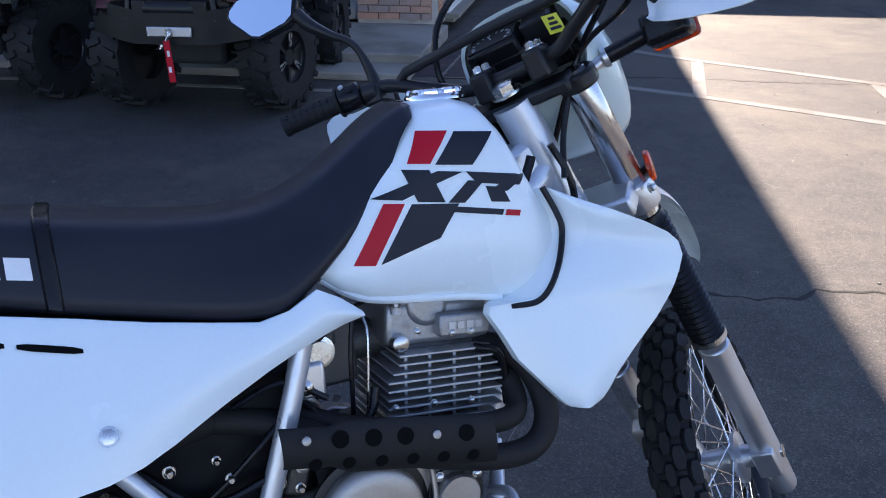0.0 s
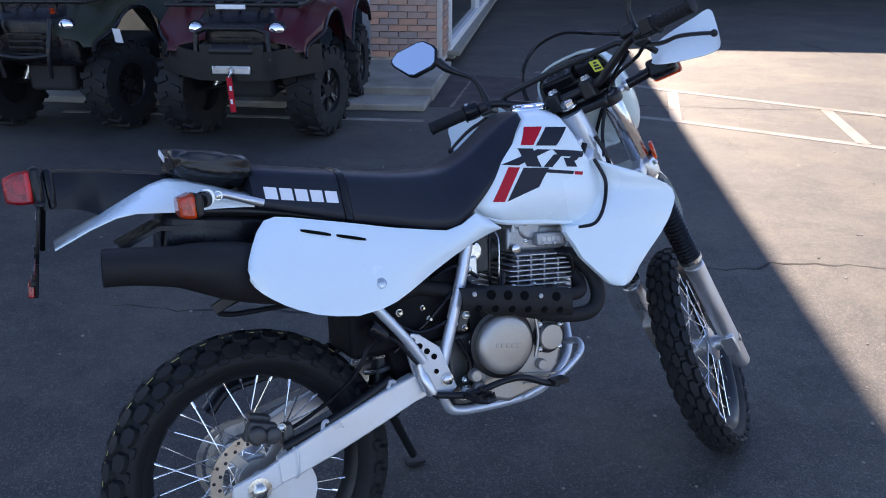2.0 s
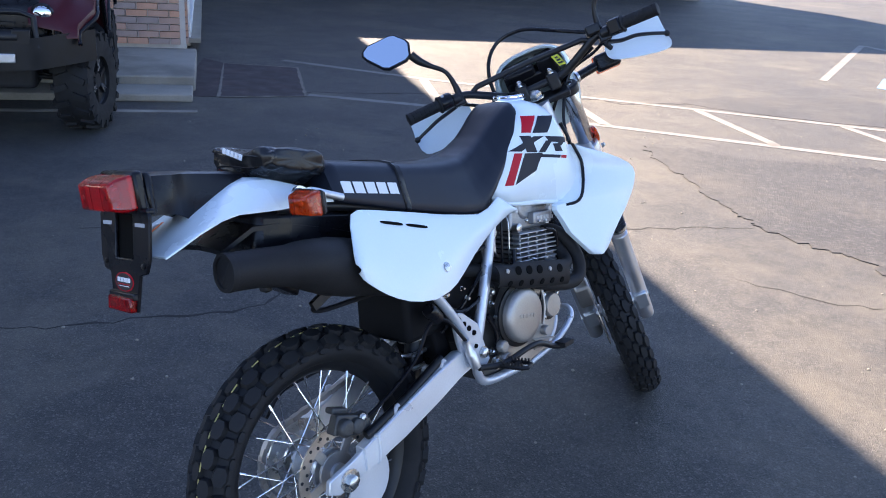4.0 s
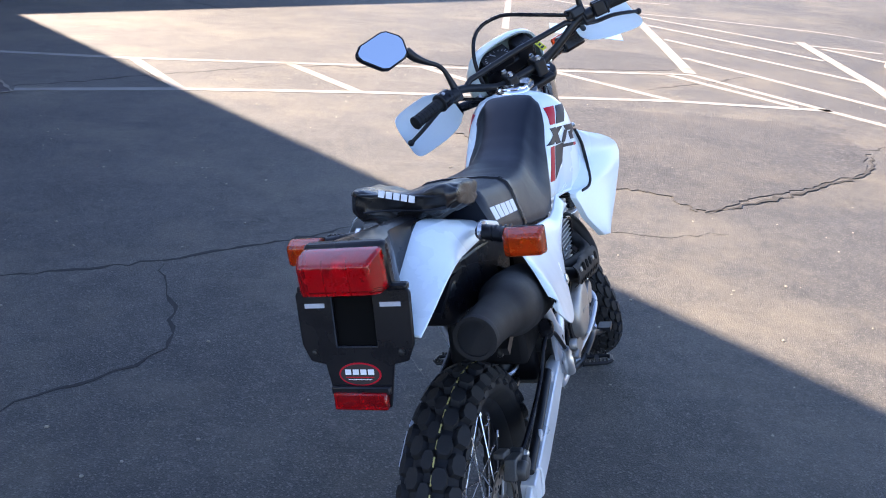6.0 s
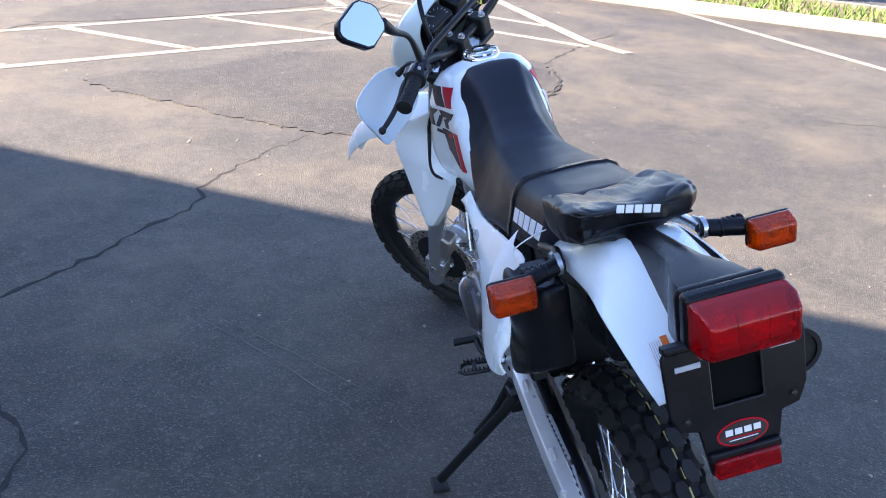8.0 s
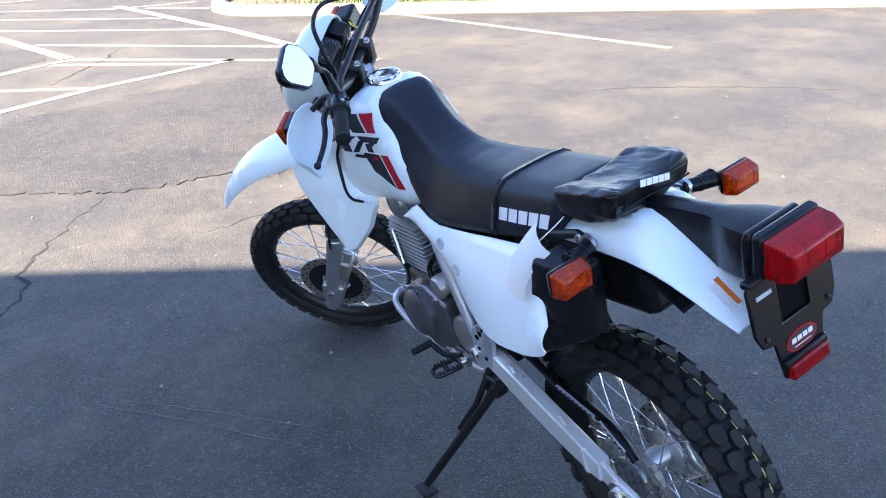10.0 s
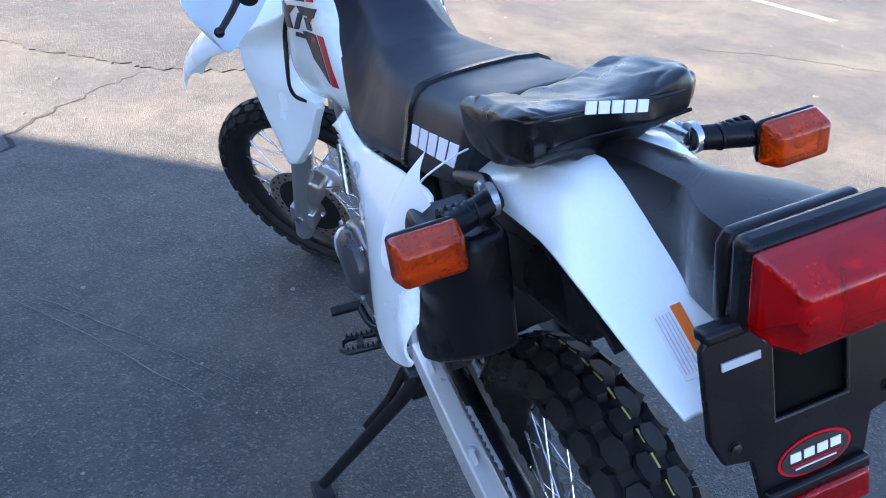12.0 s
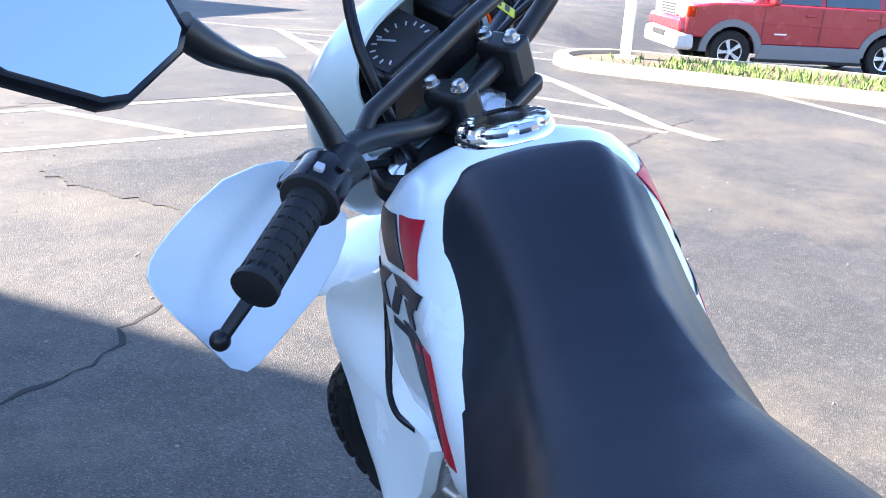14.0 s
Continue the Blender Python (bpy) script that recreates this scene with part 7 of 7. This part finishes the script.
yokes = bp("top_yoke", Geo().box((0.052, 0.20, 0.022), SF @ T(1.002, 0, 1.070) @ pose(0, 0, 0, 0, -27, 0)).lathe([(0.034, -0.015), (0.034, 0.015)], SF @ T(1.033, 0.098, 1.072) @ pose(0, 0, 0, 0, -27, 0), 24).lathe([(0.034, -0.015), (0.034, 0.015)], SF @ T(1.033, -0.098, 1.072) @ pose(0, 0, 0, 0, -27, 0), 24), M_SATIN, "black top fork yoke", bevel=0.006)
bp("stem_nut", Geo().lathe([(0.020, 0), (0.020, 0.014), (0.012, 0.018)], SF @ T(0.976, 0, 1.086) @ pose(0, 0, 0, 0, -27, 0), 6).lathe([(0.026, -0.003), (0.026, 0.001)], SF @ T(0.976, 0, 1.086) @ pose(0, 0, 0, 0, -27, 0), 24), M_STEEL, "zinc stem nut", yokes)
bp("lower_yoke", Geo().box((0.09, 0.22, 0.036), SF @ T(1.10, 0, 0.872) @ pose(0, 0, 0, 0, -27, 0)), M_SILVER, "alloy lower fork yoke", yokes, bevel=0.006)
# front brake caliper on the left leg
bp("front_caliper", Geo().box((0.06, 0.055, 0.10), SF @ T(1.375, 0.088, 0.405) @ pose(0, 0, 0, 0, -35, 0)), M_CASE, "grey front brake caliper", None, bevel=0.01)
bp("front_brake_hose", Geo().tube([SF @ Vector(p) for p in ((0.95, -0.20, 1.15), (1.05, -0.10, 1.10), (1.10, 0.02, 0.95), (1.17, 0.085, 0.80), (1.31, 0.125, 0.60), (1.365, 0.11, 0.46))], 0.005, 8, 8), M_BLACK, "black front brake hose")

# --- front fender
FF = [(1.024, 0.847, 0.05, 0.827, 0.066), (1.094, 0.884, 0.056, 0.857, 0.078), (1.176, 0.905, 0.06, 0.867, 0.086), (1.265, 0.914, 0.062, 0.872, 0.089), (1.355, 0.91, 0.064, 0.865, 0.09), (1.455, 0.888, 0.062, 0.84, 0.086), (1.535, 0.854, 0.056, 0.804, 0.078), (1.605, 0.809, 0.048, 0.76, 0.068), (1.655, 0.762, 0.04, 0.72, 0.056), (1.69, 0.714, 0.026, 0.69, 0.036)]
bp("front_fender", Geo().sheet(fender_rows(FF), (0, 0, -0.004), SF), M_WHITE, "white high front fender", smooth=60, bevel=0.001, sub=1)

# --- headlight cowl, meters
rings = []
for x, w, zl, zh in ((1.052, 0.108, 1.055, 1.215), (1.075, 0.120, 1.02, 1.222), (1.11, 0.125, 0.985, 1.222), (1.15, 0.120, 0.965, 1.205), (1.185, 0.105, 0.965, 1.165), (1.20, 0.09, 0.975, 1.14)):
    c, h = (zl + zh) / 2, (zh - zl) / 2
    rings.append([(x - 0.25 * (c + h * math.sin(a) - 1.1), w * math.copysign(abs(math.cos(a)) ** 0.7, math.cos(a)), c + h * math.copysign(abs(math.sin(a)) ** 0.7, math.sin(a))) for a in [2 * math.pi * k / 32 for k in range(32)]])
inner = [[(p[0] + 0.004, p[1] * 0.955, 1.1 + (p[2] - 1.1) * 0.955) for p in r] for r in rings[:4]]
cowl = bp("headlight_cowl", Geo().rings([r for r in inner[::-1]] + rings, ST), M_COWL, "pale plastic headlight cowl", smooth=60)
bp("headlight_lens", Geo().lathe([(0.085, 0), (0.08, 0.012), (0.05, 0.022), (0.0, 0.026)], ST @ aim((1.20, 0, 1.055), (2.2, 0, 1.0)), 32), M_GLASS, "", cowl)
meters = bp("meter_housing", Geo().box((0.055, 0.17, 0.06), ST @ T(1.062, 0.0, 1.135) @ pose(0, 0, 0, 0, -35, 0)), M_BLACK, "black meter housing", bevel=0.008)
SP = ST @ T(1.040, 0.037, 1.176) @ pose(0, 0, 0, 0, -35, 0)
bp("speedometer", Geo().box((0.064, 0.098, 0.085), SP @ T(0, 0, -0.035)), M_BLACK, "", meters, bevel=0.008)
bp("dial", Geo().box((0.054, 0.088, 0.002), SP @ T(0, 0, 0.0085)), M_DARK, "dark dial with pale marks", meters, bevel=0.0008)
g = Geo()
for k in range(12):
    a = math.pi * (-0.15 + 1.3 * k / 11)
    g.box((0.006, 0.0016, 0.001), SP @ T(-0.010 + 0.024 * math.sin(a), 0.035 * math.cos(a), 0.010) @ Matrix.Rotation(math.atan2(0.034 * math.cos(a), 0.026 * math.sin(a)), 4, "Z"))
g.box((0.020, 0.0022, 0.001), SP @ T(0.004, 0.006, 0.010) @ pose(0, 0, 0, 0, 0, 30))
bp("dial_marks", g, M_PALE, "", meters)
bp("indicator_panel", Geo().box((0.055, 0.055, 0.05), ST @ T(1.040, -0.050, 1.166) @ pose(0, 0, 0, 0, -35, 0)), M_BLACK, "", meters, bevel=0.006)
bp("meter_cable", Geo().tube([ST @ Vector(p) for p in ((1.02, 0.10, 1.06), (0.985, 0.125, 1.14), (0.99, 0.11, 1.22), (1.01, 0.06, 1.272), (1.01, -0.02, 1.276), (0.98, -0.10, 1.235), (0.955, -0.17, 1.195), (0.945, -0.228, 1.165))], 0.0058, 8, 8), M_BLACK, "black cable arched over the meters")
WT = ST @ T(0.995, -0.085, 1.150) @ pose(0, 0, 0, 0, -60, 35)
wtag = bp("warning_tag", Geo().box((0.042, 0.026, 0.001), WT), M_YELLOW, "yellow warning label with dark bars")
for k in range(3):
    bp("tag_bar", Geo().box((0.006, 0.018 - 0.004 * k, 0.0006), WT @ T(-0.011 + 0.011 * k, 0, 0.001)), M_NAVY, "", wtag)
# --- handlebar
pts = [(0.880, 0.378, 1.159), (0.910, 0.300, 1.164), (0.930, 0.245, 1.166), (0.945, 0.200, 1.162), (0.965, 0.130, 1.128), (0.982, 0.085, 1.108), (0.985, 0.04, 1.104)]
full = [ST @ Vector(p) for p in pts] + [ST @ Vector((x, -y, z)) for x, y, z in pts[::-1]]
barh = bp("handlebar", Geo().tube(full, 0.0115, 14, 5), M_SATIN, "black steel handlebar with a cross brace")
bp("cross_bar", Geo().tube([ST @ Vector(p) for p in ((0.952, 0.190, 1.158), (0.950, 0.165, 1.172), (0.950, 0.0, 1.176), (0.950, -0.165, 1.172), (0.952, -0.190, 1.158))], 0.0085, 12), M_SATIN, "", barh)
for side in (-1, 1):
    bp("bar_clamp", Geo().box((0.052, 0.034, 0.05), ST @ T(0.984, side * 0.048, 1.101) @ pose(0, 0, 0, 0, -15, 0)), M_SATIN, "black handlebar clamp", barh, bevel=0.006)
    for dx in (-0.018, 0.018):
        bp("clamp_bolt", bolt(ST @ Vector((0.982 + dx, side * 0.048, 1.126 + dx * 0.25)), ST.to_3x3() @ Vector((-0.25, 0, 1)), 0.0075, 0.009), M_STEEL, "", barh)
    # grip with ribs
    a, b = Vector((0.877, side * 0.381, 1.1585)), Vector((0.914, side * 0.285, 1.1645))
    prof = [(0.0, -0.002), (0.012, -0.002), (0.0185, 0.0), (0.0185, 0.006)]
    d = (b - a).length
    for k in range(7):
        s = 0.010 + k * (d - 0.016) / 7
        prof += [(0.0158, s), (0.0158, s + 0.003), (0.0172, s + 0.004), (0.0172, s + 0.0135)]
    prof += [(0.0175, d - 0.004), (0.025, d - 0.002), (0.026, d + 0.002), (0.012, d + 0.003)]
    grip = bp("grip", Geo().lathe(prof, ST @ aim(a, b), 22), M_RUBBER, "ribbed black rubber grip", barh, smooth=35)
    GM = ST @ aim(a, b)
    g = Geo()
    for k in range(6):
        g.box((0.0345, 0.0024, d * 0.86), GM @ Matrix.Rotation(math.pi * k / 6, 4, "Z") @ T(0, 0, d / 2))
    bp("grip_rib", g, M_RUBBER, "", barh)
    # switch gear
    bp("switch_box", Geo().lathe([(0.0, 0), (0.021, 0), (0.024, 0.006), (0.024, 0.036), (0.021, 0.042), (0.0, 0.042)], ST @ aim(b, b + (b - a)) , 20).box((0.03, 0.04, 0.035), ST @ aim(b, b + (b - a)) @ T(0.012, 0, 0.022)), M_BLACK, "black switch housing", barh, bevel=0.004)
    for k, col in ((0, M_PALE), (1, M_GREYPRINT)):
        bp("switch_button", Geo().box((0.006, 0.008, 0.008), ST @ aim(b, b + (b - a)) @ Matrix.Rotation(2.3 + 0.6 * k, 4, "Z") @ T(0.025, 0, 0.014 + 0.014 * k)), M_BLACK if k else M_PALE, "", barh, bevel=0.0015)
    # lever and perch; the right-hand ones sit turned down on the bar
    SL = ST @ T(0.94, 0, 1.157) @ pose(0, 0, 0, 0, 22 if side < 0 else 0, 0) @ T(-0.94, 0, -1.157)
    perch = Vector((0.955, side * 0.228, 1.150))
    bp("lever_perch", Geo().box((0.045, 0.035, 0.03), ST @ T(0.948, side * 0.228, 1.155)).lathe([(0.017, -0.014), (0.017, 0.014)], ST @ aim((0.934, side * 0.232, 1.163), (0.925, side * 0.27, 1.163)), 16), M_SATIN, "", barh, bevel=0.004)
    bp("lever", Geo().tube([SL @ Vector(p) for p in ((0.972, side * 0.232, 1.150), (0.980, side * 0.270, 1.140), (0.968, side * 0.310, 1.130), (0.968, side * 0.350, 1.116), (0.976, side * 0.388, 1.103))], [0.009, 0.0075, 0.007, 0.0065, 0.006], 10, 5, None, False, 0.7).ball(SL @ Vector((0.978, side * 0.393, 1.101)), 0.0095), M_SATIN, "black hand lever with ball end", barh)
    # hand guard: curved plate ahead of the lever
    rows = []
    out = [(0.212, 1.150, 1.090), (0.226, 1.166, 1.073), (0.250, 1.178, 1.060), (0.286, 1.188, 1.051), (0.320, 1.187, 1.048), (0.350, 1.184, 1.046), (0.372, 1.181, 1.047), (0.386, 1.177, 1.052), (0.396, 1.170, 1.068), (0.400, 1.156, 1.105)]
    if side < 0:
        out = [(0.222, 1.158, 1.118), (0.230, 1.172, 1.108), (0.250, 1.184, 1.098), (0.280, 1.193, 1.088), (0.315, 1.199, 1.079), (0.350, 1.203, 1.071), (0.375, 1.205, 1.066), (0.388, 1.203, 1.066), (0.395, 1.197, 1.071), (0.399, 1.186, 1.082)]
    for y, zt, zb in out:
        rows.append([(1.000 + 0.030 * t + 0.012 * math.cos((t - 0.4) * 2.8) - 0.9 * max(0, y - 0.34) ** 1.5, side * y, zb + (zt - zb) * t) for t in [j / 7 for j in range(8)]])
    bp("hand_guard", Geo().sheet(rows, (0.0035, 0, 0), SL), M_WHITE, "white plastic hand guard", barh, smooth=60, bevel=0.001)
    bp("guard_arm", Geo().tube([SL @ Vector(p) for p in ((0.952, side * 0.222, 1.160), (0.985, side * 0.222, 1.165), (1.020, side * 0.240, 1.150))], 0.008, 10, 4), M_SATIN, "", barh)
    # mirror
    mstem = [(0.938, 0.222, 1.165), (0.937, 0.221, 1.190), (0.930, 0.226, 1.232), (0.925, 0.238, 1.256), (0.916, 0.262, 1.277), (0.905, 0.288, 1.304), (0.899, 0.303, 1.330)]
    mir = bp("mirror", Geo().tube([ST @ Vector((x, side * y, z)) for x, y, z in mstem], [0.012, 0.0095, 0.0065, 0.0065, 0.0075, 0.012, 0.013], 12, 5), M_SATIN, "black mirror on a curved stem", barh)
    ex, ey = Vector((0.098, -0.942, -0.322)).normalized(), Vector((0.285, -0.283, 0.916)).normalized()
    ez = ex.cross(ey)
    fl = Matrix(((1, 0, 0, 0), (0, side, 0, 0), (0, 0, 1, 0), (0, 0, 0, 1)))
    MM = ST @ fl @ Matrix(((ex.x, ey.x, ez.x, 0.890), (ex.y, ey.y, ez.y, 0.365), (ex.z, ey.z, ez.z, 1.3635), (0, 0, 0, 1))) @ Matrix.Diagonal((1.08, 1.08, 1, 1))
    shape = [(-0.062, 0.004), (-0.050, 0.020), (0.008, 0.044), (0.024, 0.045), (0.052, 0.030), (0.060, 0.020), (0.062, -0.014), (0.052, -0.026), (0.006, -0.046), (-0.010, -0.044), (-0.054, -0.016), (-0.062, -0.006)]
    back = [[(x * s, y * s, z) for x, y in shape] for s, z in ((1.04, 0.003), (1.07, 0.0), (1.05, -0.012), (0.8, -0.026), (0.4, -0.032))]
    bp("mirror_shell", Geo().rings(back, MM), M_BLACK, "", mir, smooth=60)
    bp("mirror_glass", Geo().plate([(x * 0.97, y * 0.97) for x, y in shape], 0.002, MM @ T(0, 0, 0.0035)), M_MIRROR, "mirror glass", mir, smooth=0)
    # front turn signals
    s0, s1 = Vector((1.075, side * 0.118, 1.085)), Vector((1.090, side * 0.190, 1.095))
    fs = bp("front_turn_signal", Geo().box((0.055, 0.075, 0.052), ST @ T(1.098, side * 0.224, 1.097)), M_BLACK, "black front turn signal with amber lens", None, bevel=0.010, seg=3)
    bp("signal_lens", Geo().box((0.022, 0.078, 0.054), ST @ T(1.134, side * 0.224, 1.097)), M_AMBER, "amber lens", fs, bevel=0.007, seg=3)
    bp("stalk", Geo().tube([ST @ s0, ST @ s1], 0.014, 12), M_BLACK, "", fs)
    bp("stalk_clamp", Geo().lathe([(0.017, 0), (0.017, 0.008)], ST @ aim(s0, s1), 18).tube([ST @ s0, ST @ Vector((1.060, side * 0.10, 1.075))], 0.010, 10), M_SILVER, "", fs)
bp("brake_reservoir_front", Geo().box((0.05, 0.045, 0.03), ST @ T(0.950, -0.205, 1.185)), M_SATIN, "black front brake reservoir", barh, bevel=0.006)
bp("starter_cable", Geo().tube([ST @ Vector(p) for p in ((0.955, -0.235, 1.148), (1.01, -0.19, 1.13), (1.03, -0.10, 1.10), (1.02, -0.04, 1.0), (1.0, -0.02, 0.92))], 0.005, 8, 7).tube([ST @ Vector(p) for p in ((0.955, 0.235, 1.148), (1.01, 0.18, 1.12), (1.04, 0.09, 1.06), (1.02, 0.05, 0.96), (0.97, 0.05, 0.9))], 0.005, 8, 7), M_BLACK, "black control cables", barh)
bp("wiring", Geo().tube([(0.985, -0.05, 0.985), (0.965, -0.055, 0.93), (0.99, -0.07, 0.88), (1.02, -0.06, 0.86)], 0.008, 8, 6).tube([(1.02, -0.05, 1.00), (1.045, -0.058, 0.95), (1.055, -0.055, 0.90), (1.035, -0.06, 0.84)], 0.006, 8, 6), M_BLACK, "black wiring hoses at the steering head")

# --- paper tag tied to the left side
tag = thing("hang_tag", "blank white paper tag tied beside the seat", "tag", BIKE)
rows = []
TA, TB, TC, TD = Vector((0.089, 0.152, 1.004)), Vector((0.030, 0.172, 0.970)), Vector((0.080, 0.214, 0.862)), Vector((0.143, 0.206, 0.868))
for i in range(11):
    t = i / 10
    row = []
    for j in range(7):
        s = j / 6
        p = TA.lerp(TB, s).lerp(TD.lerp(TC, s), t)
        row.append((p.x + 0.012 * math.sin(math.pi * t), p.y + 0.010 * math.sin(math.pi * t) + 0.010 * math.sin(math.pi * s), p.z))
    rows.append(row)
part("paper", Geo().sheet(rows, (0, -0.0006, 0)), M_PAPER, tag, smooth=60)
part("eyelet", Geo().lathe([(0.006, 0), (0.006, 0.0015), (0.003, 0.002)], aim((0.072, 0.172, 0.972), (0.072, 1.0, 1.3)), 14), M_STEEL, tag)
part("string", Geo().tube([(0.072, 0.174, 0.972), (0.050, 0.165, 0.995), (0.040, 0.14, 1.012), (0.050, 0.115, 1.012)], 0.0012, 6, 5), M_PRINT, tag)

# bricks of the pier, last because they are many
def brick_mesh():
    g = Geo().box((0.192, 0.06, 0.057))
    me = mesh_of("brick", g, M_BRICK, 0)
    return me


def half_brick_mesh():
    return mesh_of("brick", Geo().box((0.092, 0.06, 0.057)), M_BRICK, 0)


whole, half = brick_mesh(), half_brick_mesh()
rnd = random.Random(7)


def lay(me, m):
    ob = new("brick", me)
    ob.parent = pier
    ob.matrix_parent_inverse = Matrix()
    ob.matrix_local = m


for course in range(18):
    z = 0.17 + course * 0.067
    x = -0.775
    first = course % 2
    seq = ([half] if first else []) + [whole] * 3 + ([half] if not first else [])
    seq = ([half] if first else []) + [whole] * (3 if first else 3) + ([] if first else [half])
    for me in seq:
        w = 0.192 if me is whole else 0.092
        lay(me, SHOP @ pose(x + w / 2 + 0.005, FRONT + 0.012 + rnd.uniform(-0.003, 0.003), z + 0.03, rnd.uniform(-0.6, 0.6), 0, rnd.uniform(-0.6, 0.6)))
        x += w + 0.01
    y = FRONT + 0.05
    for k in range(2):
        lay(whole, SHOP @ pose(-0.03, y + 0.1 + k * 0.202 + (0.02 if first else 0), z + 0.03, 0, 0, 90))
